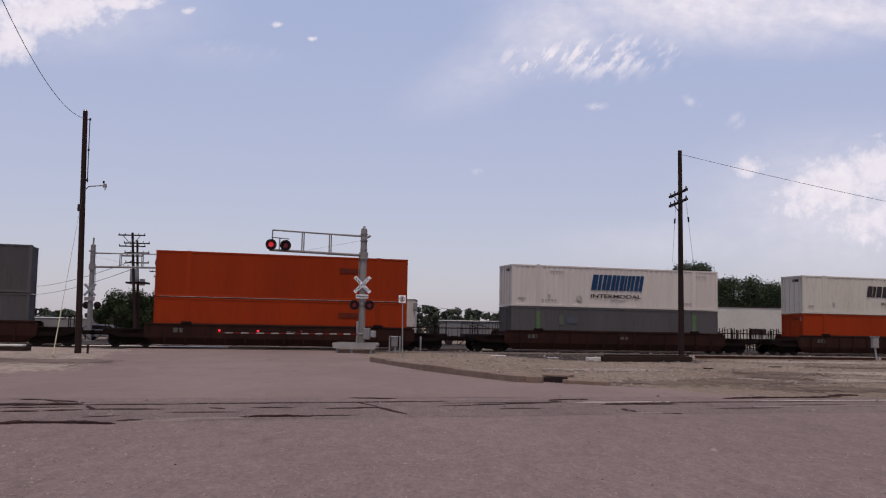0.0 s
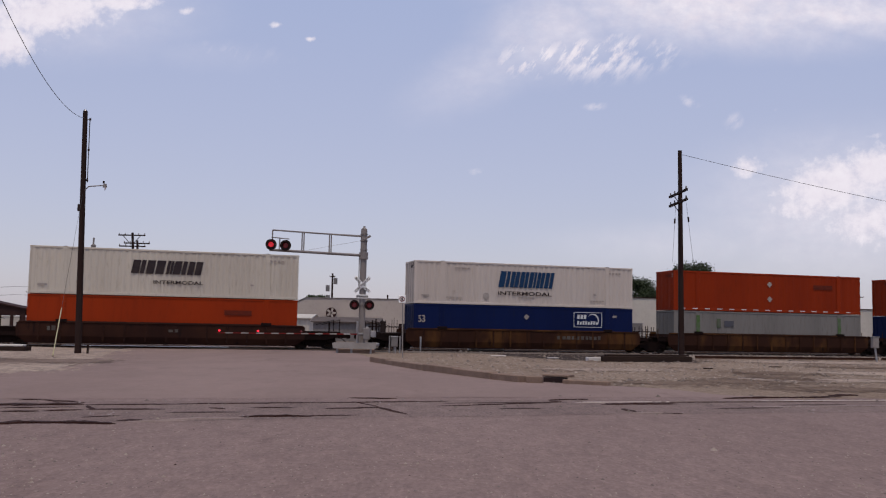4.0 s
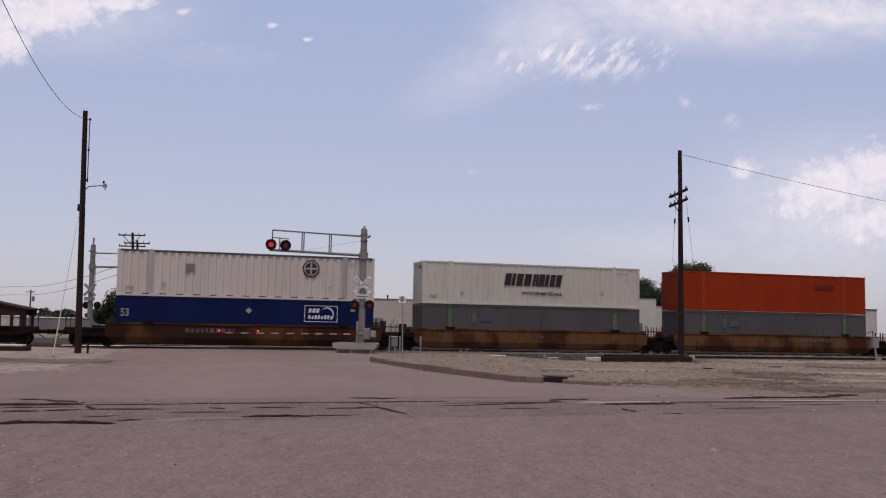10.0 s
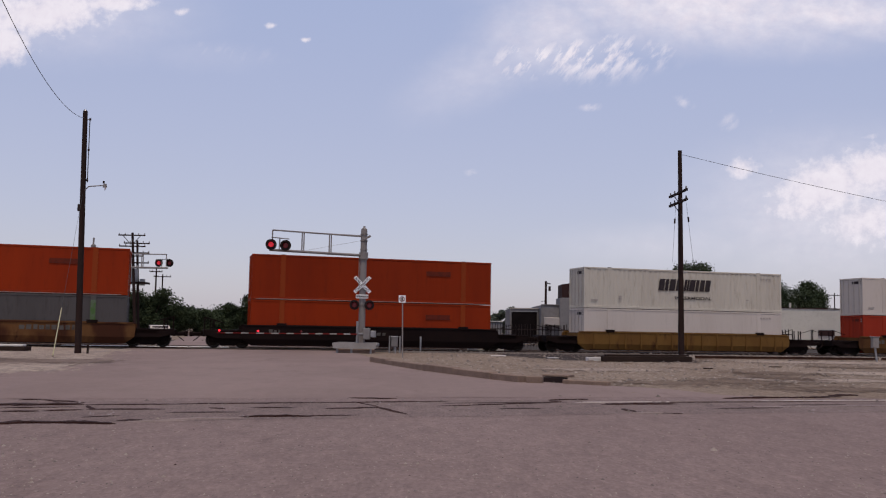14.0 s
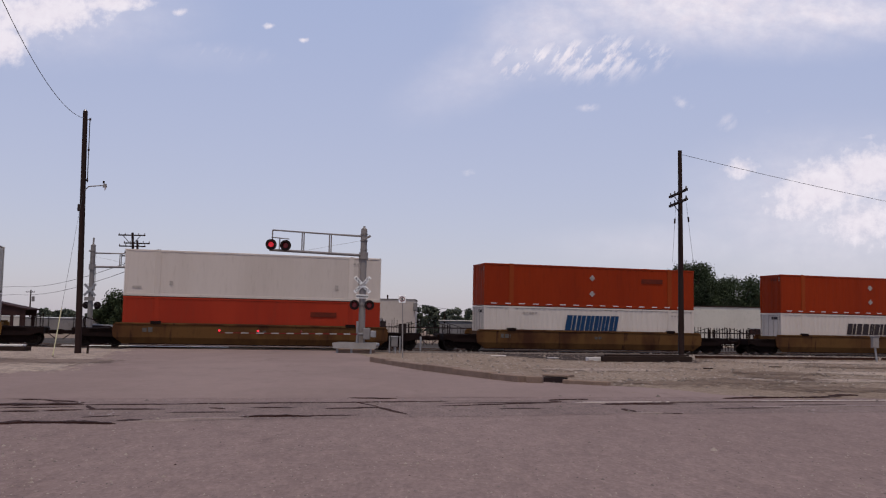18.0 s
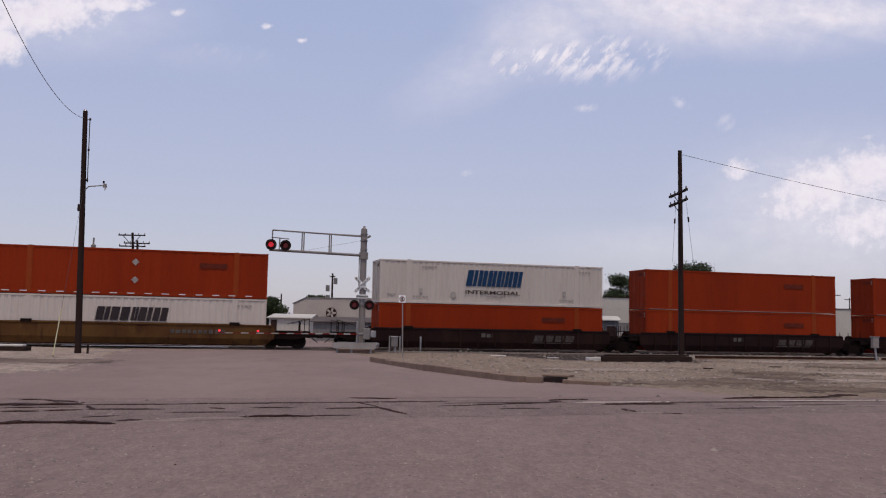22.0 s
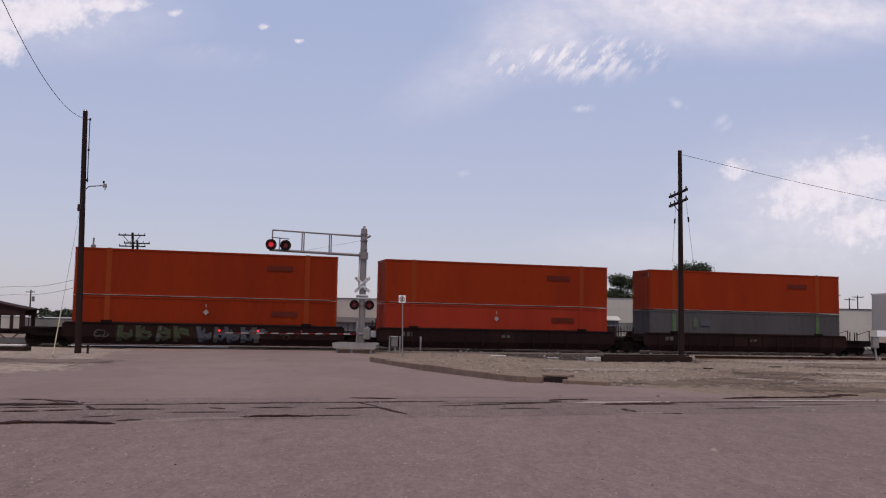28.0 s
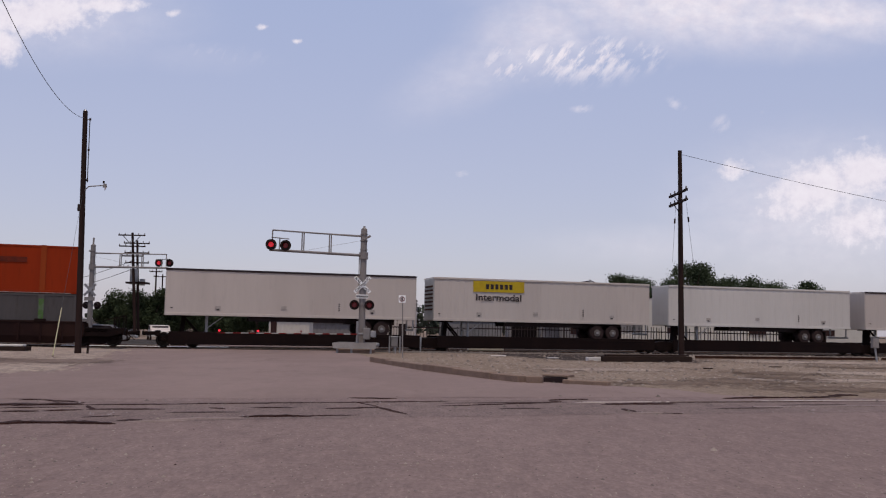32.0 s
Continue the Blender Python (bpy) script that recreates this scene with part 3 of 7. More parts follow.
def stones(name, count, seed, place, size, material, label, flat=(1.0, 1.0)):
    """Loose stones, joined: each a small squashed lump."""
    r = random.Random(seed)
    verts, faces = [], []
    base = [(1, 0, 0), (0.3, 0.9, 0), (-0.8, 0.55, 0), (-0.8, -0.55, 0), (0.3, -0.9, 0), (0, 0, 0.8)]
    for _ in range(count):
        x, y, z = place(r)
        s = size * math.exp(r.gauss(0, 0.4))
        a = r.uniform(0, 6.28)
        k = len(verts)
        for bx, by, bz in base:
            bx, by = bx * r.uniform(0.7, 1.3), by * r.uniform(0.6, 1.1) * flat[0]
            verts.append((x + s * (bx * math.cos(a) - by * math.sin(a)), y + s * (bx * math.sin(a) + by * math.cos(a)), z + s * bz * r.uniform(0.5, 1.2) * flat[1]))
        faces += [(k + i, k + (i + 1) % 5, k + 5) for i in range(5)]
    me = bpy.data.meshes.new(name)
    me.from_pydata(verts, [], faces)
    me.update()
    return tagged(part(name, me, material), label, "gravel", kind="stuff")


def in_track_space(x0, x1, y0, y1):
    def place(r):
        v = TRACK + ALONG * r.uniform(x0, x1) + ACROSS * r.uniform(y0, y1)
        return v.x, v.y, 0.0
    return place


def gravel_field(r):
    while True:
        x = r.uniform(-2, 34)
        y = r.uniform(27, 62)
        edge = 27.0 + max(0, (3.4 - x)) * 3.3
        if x > 5:
            edge = 26.2 + max(0, x - 7.4) * 0.25
        if edge + 0.5 < y < 60.5 + x * 0.28:
            return x, y, 0.0


M["stone_pale"] = worn("pale_stone", (0.30, 0.245, 0.205), (0.24, 0.19, 0.155), (0.14, 0.105, 0.085), 3.0, 0.5, 0.9, bump=0.2, world_space=True)
M["stone_grey"] = worn("grey_stone", (0.26, 0.215, 0.205), (0.21, 0.17, 0.16), (0.13, 0.10, 0.095), 3.0, 0.5, 0.9, bump=0.2, world_space=True)
M["stone_dark"] = worn("dark_stone", (0.12, 0.095, 0.085), (0.17, 0.14, 0.12), (0.07, 0.055, 0.05), 3.0, 0.5, 0.9, bump=0.2, world_space=True)
stones("loose_gravel", 5200, 3, gravel_field, 0.034, M["stone_pale"], "loose pale stones scattered on the gravel verge")
stones("dark_clods", 1500, 4, gravel_field, 0.05, M["stone_dark"], "dark clods and stones on the gravel verge")
stones("verge_debris", 260, 24, gravel_field, 0.15, M["dirt"], "dark clods, sticks and rubbish on the gravel verge", flat=(0.5, 0.16))
stones("dark_ballast", 5000, 16, in_track_space(-4, 46, -4.0, -1.9), 0.06, M["stone_dark"], "dark ballast stones beside the rail")
stones("ballast_shoulder", 3600, 6, in_track_space(13.2, 46, -9.6, -3.4), 0.055, M["stone_pale"], "coarse pale ballast stones beside the track")
stones("verge_gravel", 500, 7, lambda r: (r.uniform(-30, -17.5), r.uniform(33, 55), 0.0), 0.04, M["stone_pale"], "pale stones on the verge round the pole")
def by_siding(x0, x1, y0, y1):
    def place(r):
        a, b = r.uniform(x0, x1), r.uniform(y0, y1)
        return SIDING.x + ALONG.x * a + ACROSS.x * b, SIDING.y + ALONG.y * a + ACROSS.y * b, 0.012
    return place


stones("road_pebbles", 110, 8, by_siding(-9, 13, -2.6, 1.6), 0.02, M["stone_grey"], "pebbles strewn along the old siding")
stones("asphalt_rubble", 14, 18, by_siding(-6.75, -6.25, -2.1, -1.3), 0.02, M["stone_grey"], "heap of broken asphalt crumbs by the old siding")
stones("dark_pebbles", 60, 9, by_siding(-9, 13, -2.6, 2.6), 0.034, M["stone_dark"], "dark asphalt crumbs along the old siding")
def near_street(bias):
    """Places on the near street, thicker towards its left where bias is high."""
    def place(r):
        y = 5 + 12 * r.random() ** 1.5
        return y * (-0.62 + 1.24 * r.random() ** bias), y, 0.008
    return place


stones("street_grit", 5200, 10, near_street(1.35), 0.0085, M["stone_pale"], "pale grit on the street")
stones("street_chips", 150, 30, near_street(1.8), 0.017, M["stone_pale"], "pale stone chips scattered on the street")
stones("street_crumbs", 2600, 20, near_street(1.2), 0.009, M["stone_dark"], "dark crumbs of tar on the street")
stones("tar_lumps", 70, 31, near_street(1.0), 0.012, M["tar"], "small black lumps of tar on the street", flat=(0.6, 0.5))


# ---------------------------------------------------------------- kerb
def kerb(points, h, w, label):
    k = thing("kerb", Matrix(), label, "kerb", kind="structure")
    for (x0, y0), (x1, y1) in zip(points, points[1:]):
        a, b = Vector((x0, y0, 0)), Vector((x1, y1, 0))
        n = max(1, round((b - a).length / 2.4))
        for i in range(n):
            p0, p1 = a.lerp(b, i / n), a.lerp(b, (i + 1) / n)
            d = (p1 - p0)
            hh = h * random.uniform(0.85, 1.05)
            bm = box(0.012, d.length - 0.012, 0, w, -0.05, hh, 0.025)
            part("kerb_stone", bm, M["kerb"], k, at=Matrix.Translation(p0) @ Matrix.Rotation(math.atan2(d.y, d.x), 4, "Z"))
    return k


kerb([(5.0, 27.35), (3.75, 28.15)], 0.14, 0.22, "broken concrete kerb end on the gravel verge")
kerb([(3.12, 28.13), (2.61, 28.25), (1.82, 29.67), (-0.42, 34.77), (-2.95, 42.33)], 0.245, 0.30, "long weathered concrete kerb along the side road")
inlet = thing("storm_drain", pose(3.47, 28.45, 0, 0, 0, -30), "dark storm drain opening in the kerb", "drain")
part("throat", box(-0.34, 0.34, -0.05, 0.25, 0.0, 0.16, 0.01), M["black"], inlet)
part("lid", box(-0.42, 0.42, 0.02, 0.6, 0.17, 0.25, 0.02), M["kerb"], inlet)


# ---------------------------------------------------------------- dirt and spare rails on the verge
def fray(bm, ring, z, seed, reach, each=5):
    """Loose flecks strewn past the edge of a patch, thinning outwards."""
    r = random.Random(seed + 7)
    mx, my = sum(p[0] for p in ring) / len(ring), sum(p[1] for p in ring) / len(ring)
    for x, y in ring:
        d = math.hypot(x - mx, y - my) or 1.0
        for _ in range(each):
            far = r.expovariate(1 / reach)
            px, py = x + (x - mx) / d * far + r.gauss(0, 0.18), y + (y - my) / d * far * 1.6 + r.gauss(0, 0.3)
            w, h = r.uniform(0.03, 0.15) * (0.5 + 0.5 * math.exp(-far)), r.uniform(0.06, 0.26)
            zz = z - r.uniform(0.0, 0.003)
            bm.faces.new([bm.verts.new((px + w * u, py + h * v, zz)) for u, v in ((-1, r.uniform(-0.3, 0.3)), (-0.3, -0.9), (0.6, r.uniform(-1, -0.5)), (1, 0.2), (r.uniform(-0.2, 0.5), 1))])


def blot(name, cx, cy, rx, ry, turn, seed, z, material, label):
    """A flat ragged patch of ground."""
    r = random.Random(seed)
    bm = bmesh.new()
    n = 40
    ring = []
    k = [r.uniform(0.72, 1.15) for _ in range(n)]
    for i in range(n):
        a = i * 2 * math.pi / n
        q = (k[i] + k[i - 1]) / 2 * (1 + 0.12 * math.sin(5 * a + seed))
        x, y = rx * q * math.cos(a), ry * q * math.sin(a)
        c, s = math.cos(radians(turn)), math.sin(radians(turn))
        ring.append(bm.verts.new((cx + c * x - s * y, cy + s * x + c * y, z)))
    bm.faces.new(ring)
    fray(bm, [v.co.xy[:] for v in ring], z, seed, 0.3)
    return tagged(part(name, bm, material), label, "ground", kind="structure")


def ragged_sheet(name, outline, z, material, label, seed, rough):
    """A flat patch of ground with a crumbling outline."""
    r = random.Random(seed)
    bm = bmesh.new()
    ring = []
    for (x0, y0), (x1, y1) in zip(outline, outline[1:] + outline[:1]):
        n = max(1, int(math.hypot(x1 - x0, y1 - y0) / 0.5))
        for i in range(n):
            ring.append(bm.verts.new((x0 + (x1 - x0) * i / n + r.gauss(0, rough), y0 + (y1 - y0) * i / n + r.gauss(0, rough), z)))
    bm.faces.new(ring)
    bmesh.ops.recalc_face_normals(bm, faces=bm.faces)
    if bm.faces[:][0].normal.z < 0:
        bmesh.ops.reverse_faces(bm, faces=bm.faces[:])
    fray(bm, [v.co.xy[:] for v in ring], z, seed, 0.35, 6)
    return tagged(part(name, bm, material), label, "ground", kind="structure")


ragged_sheet("sand_verge", [(-38, 60.0), (-17.7, 53.6), (-17.5, 50.4), (-15.0, 40.7), (-13.4, 34.5), (-12.4, 29.6), (-13.6, 27.6), (-17.4, 25.6), (-38, 19)], 0.0155, M["sand"], "pale dusty verge round the wooden pole", 301, 0.09)
ragged_sheet("gravel_spill", [(4.7, 27.6), (5.3, 27.0), (6.0, 26.5), (6.7, 25.9), (7.0, 24.9), (7.6, 24.0), (9.0, 23.7), (11.6, 24.1), (30, 29.6), (30, 36), (16, 31.4), (9, 29.4)], 0.0125, M["gravel"], "gravel and dirt spilt over the street edge", 303, 0.10)
# the second-last sheet darkens the ground round the timbers and up to the track
ragged_sheet("dark_cinders", [(3.5, 55.9), (4.8, 54.5), (5.7, 52.0), (6.8, 50.8), (7.8, 49.6), (8.5, 48.7), (13.6, 50.5), (16.6, 61.7), (14.0, 62.6), (4.4, 61.6)], 0.010, M["dark_ground"], "near-black ground round the old timbers", 302, 0.12)
for i, (cx, cy, rx, ry, turn) in enumerate(((7.4, 29.3, 1.8, 1.0, 12), (9.8, 30.8, 1.3, 1.2, 6), (12.4, 34.0, 0.6, 1.0, 8), (13.6, 38.0, 1.6, 1.2, 10), (20.5, 47.0, 2.0, 1.2, 10), (12.0, 27.6, 1.4, 0.7, 14), (10.4, 27.4, 0.8, 0.6, 14))):
    blot("dirt_patch", cx, cy, rx, ry, turn, 200 + i, 0.018 + 0.004 * (i % 3), M["dirt"], "dark trodden dirt on the gravel verge")
for i, (cx, cy, rx, ry, turn) in enumerate(((-16.4, 36.3, 2.6, 2.0, 8), (-14.6, 36.8, 1.2, 1.5, 20), (-18.8, 36.0, 2.0, 2.0, 0))):
    blot("mud_patch", cx, cy, rx, ry, turn, 230 + i, 0.0195 + 0.004 * i, M["mud"], "brown mud on the pale verge")
for i, (cx, cy, rx, ry, turn) in enumerate(((13.0, 33.0, 3.4, 1.2, 10), (20.0, 40.0, 4.2, 1.6, 9), (7.0, 38.5, 2.6, 1.2, 12), (22.0, 54.0, 6.0, 2.0, 12))):
    blot("sand_drift", cx, cy, rx, ry, turn, 300 + i, 0.012 + 0.002 * i, M["sand"], "pale sand drifted over the verge")
edge = bmesh.new()
fray(edge, [(-25.0 + 8.1 * i / 60, 23.2 + 3.3 * i / 60) for i in range(61)] + [(-25.0 + 5.5 * i / 60, 23.2 - 7.3 * i / 60) for i in range(61)], 0.013, 305, 0.5, 7)
tagged(part("asphalt_crumbs", edge, M["side_asphalt"]), "pale crumbs along the worn asphalt edge", "crumbs", kind="stuff")
for i, (a, off, ln) in enumerate(((20.6, 0.0, 13.6), (35.0, 0.1, 14.6), (49.8, -0.1, 14.0))):
    v = TRACK + ALONG * a + ACROSS * (-10.35 + off)
    tagged(part("spare_rail", rail_mesh(ln, "dark_rail_head"), None, at=pose(v.x, v.y, 0.185, 0, 0, TURN)), "dark rusty spare rail lying along the ballast", "rail", "spare rails")
for i, (a, b, ln, turn) in enumerate(((19.2, -13.6, 2.2, 2), (29.2, -14.0, 2.6, -4), (10.9, -22.5, 0.7, 5), (5.8, -24.8, 0.5, 14))):
    v = TRACK + ALONG * a + ACROSS * b
    tagged(part("scrap_wood", box(-ln / 2, ln / 2, -0.07, 0.07, -0.02, 0.05, 0.015), M["tie_wood"], at=pose(v.x, v.y, 0.0, 0, 0, TURN + turn)), "weathered splinter of timber on the gravel", "scrap wood", "scraps on the verge")


# ---------------------------------------------------------------- the train
L53, HALF, H_BOX = 16.154, 1.295, 2.896
CACHE = {}


def shared(key, make):
    """One mesh for all alike parts."""
    if key not in CACHE:
        bm = make()
        me = bpy.data.meshes.new(key if isinstance(key, str) else key[0])
        bm.to_mesh(me)
        bm.free()
        CACHE[key] = me
    return CACHE[key]


def corrugated(x0, x1, z0, z1, y, pitch, depth, out):
    """A wall along x with upright corrugations; out is the side (+1 or -1) to which its crests stand."""
    bm = bmesh.new()
    n = max(1, round((x1 - x0) / pitch))
    p = (x1 - x0) / n
    line = []
    for i in range(n):
        x = x0 + i * p
        line += [(x, y), (x + 0.36 * p, y), (x + 0.5 * p, y - out * depth), (x + 0.86 * p, y - out * depth)]
    line.append((x1, y))
    a = [bm.verts.new((x, yy, z0)) for x, yy in line]
    b = [bm.verts.new((x, yy, z1)) for x, yy in line]
    for i in range(len(line) - 1):
        f = (a[i], a[i + 1], b[i + 1], b[i])
        bm.faces.new(f if out < 0 else f[::-1])
    return bm


def mesh_part(name, key, make, colour, parent, at=None, label=""):
    return part(name, shared((name, key, colour), make), M[colour], parent, label, at)


def container(name, s, z, colour, style, label):
    """A 53 ft box. Its space: x along the train from the box's end, y from the centre line, z from its floor."""
    c = thing(name, on_track(s, 0, z), label, "shipping container", "containers of the train")
    pitch, depth = {"fine": (0.40, 0.03), "smooth": (0.62, 0.014), "ribbed": (0.47, 0.055), "plate": (1.2, 0.006)}[style]
    mesh_part("roof", "r", lambda: box(0.06, L53 - 0.06, -HALF + 0.05, HALF - 0.05, H_BOX - 0.05, H_BOX - 0.01), colour, c)
    mesh_part("floor_pan", "f", lambda: box(0.06, L53 - 0.06, -HALF + 0.05, HALF - 0.05, 0.02, 0.16), "black", c)
    for side in (-1, 1):
        y = side * (HALF - 0.012)
        mesh_part("side_wall", (style, side), lambda: corrugated(0.15, L53 - 0.15, 0.15, H_BOX - 0.11, y, pitch, depth, side), colour, c)
        mesh_part("top_rail", side, lambda: box(0.14, L53 - 0.14, y - 0.028, y + 0.026, H_BOX - 0.12, H_BOX - 0.004, 0.012) if side > 0 else box(0.14, L53 - 0.14, y - 0.020, y + 0.035, H_BOX - 0.12, H_BOX - 0.004, 0.012), "dark_panel_ink" if style == "ribbed" else colour, c)
        mesh_part("bottom_rail", side, lambda: box(0.14, L53 - 0.14, y - 0.034, y + 0.034, 0.0, 0.17, 0.012), colour, c)
        for x in (1.98, L53 - 1.98):
            mesh_part("lifting_post", (side, x > 8), lambda: box(x - 0.16, x + 0.16, y - 0.03, y + 0.016, 0.01, H_BOX - 0.006, 0.008), "pale_orange" if colour in ("orange", "bright_orange") and s > 150 else "post_grey" if colour == "white" and style == "ribbed" else colour, c)
        for x in (1.98, L53 - 1.98):
            mesh_part("lifting_casting", (side, x > 8), lambda: box(x - 0.13, x + 0.13, y - 0.09, y + 0.018 if side > 0 else y + 0.09, H_BOX - 0.10, H_BOX + 0.022, 0.015) if side > 0 else box(x - 0.13, x + 0.13, y - 0.018, y + 0.09, H_BOX - 0.10, H_BOX + 0.022, 0.015), "black", c)
        for x in (0.075, L53 - 0.075):
            mesh_part("corner_post", (side, x > 8), lambda: box(x - 0.075, x + 0.075, y - 0.07 if side > 0 else y - 0.012, y + 0.012 if side > 0 else y + 0.07, 0.1, H_BOX - 0.1, 0.01), colour, c)
            for zc in (0.06, H_BOX - 0.06):
                mesh_part("corner_casting", (side, x > 8, zc > 1), lambda: box(x - 0.089, x + 0.089, y - 0.15 if side > 0 else y - 0.016, y + 0.016 if side > 0 else y + 0.15, zc - 0.059, zc + 0.059, 0.012), colour, c)
    mesh_part("front_wall", "fw", lambda: (lambda b: (b.transform(Matrix.Translation((L53 - 0.04, 0, 0)) @ Matrix.Rotation(radians(90), 4, "Z")), b)[1])(corrugated(-1.15, 1.15, 0.15, H_BOX - 0.11, 0.0, 0.3, 0.03, -1)), colour, c)
    mesh_part("door_header", "dh", lambda: box(0.0, 0.1, -1.15, 1.15, H_BOX - 0.14, H_BOX - 0.01, 0.01), colour, c)
    mesh_part("door_sill", "ds", lambda: box(0.0, 0.1, -1.15, 1.15, 0.0, 0.16, 0.01), colour, c)
    for side in (-1, 1):
        y0, y1 = (-1.15, -0.008) if side < 0 else (0.008, 1.15)
        d = mesh_part("door", side, lambda: box(0.03, 0.07, y0, y1, 0.17, H_BOX - 0.15, 0.01), colour, c)
        for k in (0.22, 0.72):
            yr = y0 + (y1 - y0) * k
            mesh_part("locking_rod", (side, k), lambda: rod((0.0, yr, 0.1), (0.0, yr, H_BOX - 0.08), 0.022, sides=6), "mark_grey" if colour in ("white", "cream") else colour, d)
    return c


def end_marks(c, ink="brown_ink"):
    """The name bar and two small white tags on a box's door end."""
    d = [o for o in c.children if o.name.startswith("door") and "_" not in o.name]
    part("name_bar", box(0.012, 0.028, -0.9, -0.1, 2.42, 2.62), M[ink], d[0])
    part("white_tag", box(0.012, 0.028, -1.12, -1.02, 2.55, 2.66), M["faded_ink"], d[0])
    part("white_tag", box(0.012, 0.028, -1.12, -1.02, 2.38, 2.48), M["faded_ink"], d[0])


def plate(parent, x0, x1, z0, z1, material, name="marking", proud=0.022, lean=0.0):
    """A flat painted shape on the near side of a box; lean tips its uprights to the right."""
    bm = prism([(x0, z0), (x1, z0), (x1 + lean, z1), (x0 + lean, z1)], -HALF - proud, -HALF - proud + 0.012)
    return part(name, bm, M[material], parent)


FACE = Matrix.Rotation(radians(90), 4, "X")


def words(parent, text, x, z, height, width, material):
    return lettering(text, height, M[material], parent, Matrix.Translation((x, -HALF - 0.026, z)) @ FACE, width)


def slanted_name(parent, x0, x1, z0, z1, widths, material):
    """Leaning bars of uneven width in place of a company's name."""
    h, unit, slope = z1 - z0, (x1 - x0) / sum(widths), 0.18

    def piece(xa, xb, za, zb):
        bm = prism([(xa + slope * (za - z0), za), (xb + slope * (za - z0), za), (xb + slope * (zb - z0), zb), (xa + slope * (zb - z0), zb)], -HALF - 0.022, -HALF - 0.010)
        part("name_bar", bm, M[material], parent)

    a = x0
    for i, k in enumerate(widths):
        w = unit * k * 0.90
        cut = (0.58, 0.44, 0.50)[i % 3]
        piece(a, a + w * cut, z0, z1)
        piece(a + w * (cut + 0.08), a + w, z0, z1)
        a += unit * k


def dashes(parent, z, material="white_ink", first=0.5):
    x = first
    while x < L53 - 0.6:
        plate(parent, x, x + 0.42, z, z + 0.055, material, "reflective_dash", 0.03)
        x += 1.02


M["mark_grey"] = worn("faded_small_print", (0.30, 0.26, 0.235), (0.37, 0.325, 0.29), (0.45, 0.4, 0.35), 4.0, 0.8, 0.6, bump=0)


def small_marks(parent, material, seed):
    r = random.Random(seed)
    for x in (14.3, 14.55, 14.8, 15.05):
        plate(parent, x, x + 0.15, H_BOX - 0.5, H_BOX - 0.38, material, "number_bar")
    plate(parent, 0.5, 1.05, 0.5, 0.62, material, "number_bar")
    for x in (2.7, 13.1):
        plate(parent, x, x + 0.22, 0.62 + r.uniform(0, 0.3), 0.85 + r.uniform(0, 0.3), material, "data_plate")


def van_white(s, z, label, name_kind, colour="white", style="fine", name="container"):
    c = container(name, s, z, colour, style, label)
    small_marks(c, "mark_grey", int(s))
    end_marks(c, "dark_ink")
    if name_kind == "blue":
        slanted_name(c, 5.96, 10.0, 1.26, 2.36, (1.25, 1.05, 1.0, 0.9, 0.9, 1.05), "blue_ink")
        words(c, "INTERMODAL", 5.95, 0.72, 0.26, 3.95, "dark_ink")
        plate(c, 7.48, 8.65, 0.53, 0.60, "mark_grey", "web_bar")
        for x in (2.25, 12.85):
            for k in range(5):
                plate(c, x + 0.23 * k, x + 0.23 * k + 0.16, 0.42, 0.51, "mark_grey", "number_bar")
        for k in range(5):
            plate(c, 2.85 + 0.22 * k, 3.01 + 0.22 * k, 2.42, 2.52, "mark_grey", "number_bar")
        d = bmesh.new()
        bmesh.ops.create_cone(d, cap_ends=True, segments=20, radius1=0.22, radius2=0.22, depth=0.012)
        part("round_badge", d, M["mark_grey"], c, at=Matrix.Translation((5.08, -HALF - 0.02, 0.62)) @ FACE)
    elif name_kind == "dark":
        slanted_name(c, 5.82, 10.1, 1.39, 2.23, (1.0, 1.4, 0.5, 1.0, 1.1), "dark_ink")
        words(c, "INTERMODAL", 7.18, 0.78, 0.22, 3.0, "dark_ink")
    elif name_kind == "round":
        d = bmesh.new()
        bmesh.ops.create_cone(d, cap_ends=True, segments=28, radius1=0.56, radius2=0.56, depth=0.014)
        logo = part("round_badge", d, M["dark_ink"], c, at=Matrix.Translation((11.95, -HALF - 0.02, H_BOX - 0.84)) @ FACE)
        for rr, ink, lift in ((0.47, "mark_grey", 0.002), (0.40, "dark_ink", 0.004)):
            ring = bmesh.new()
            bmesh.ops.create_cone(ring, cap_ends=True, segments=28, radius1=rr, radius2=rr, depth=0.014)
            part("ring", ring, M[ink], logo, at=(0, 0, lift))
        part("cross_upright", box(-0.055, 0.055, -0.36, 0.36, 0.0, 0.0135), M["mark_grey"], logo)
        part("crossbar", box(-0.36, 0.36, -0.055, 0.055, 0.0, 0.0140), M["mark_grey"], logo)
        plate(c, 4.07, 4.63, 1.58, 2.10, "wall_grey", "square_sticker")
        dashes(c, 0.13, "brown_ink")
    return c


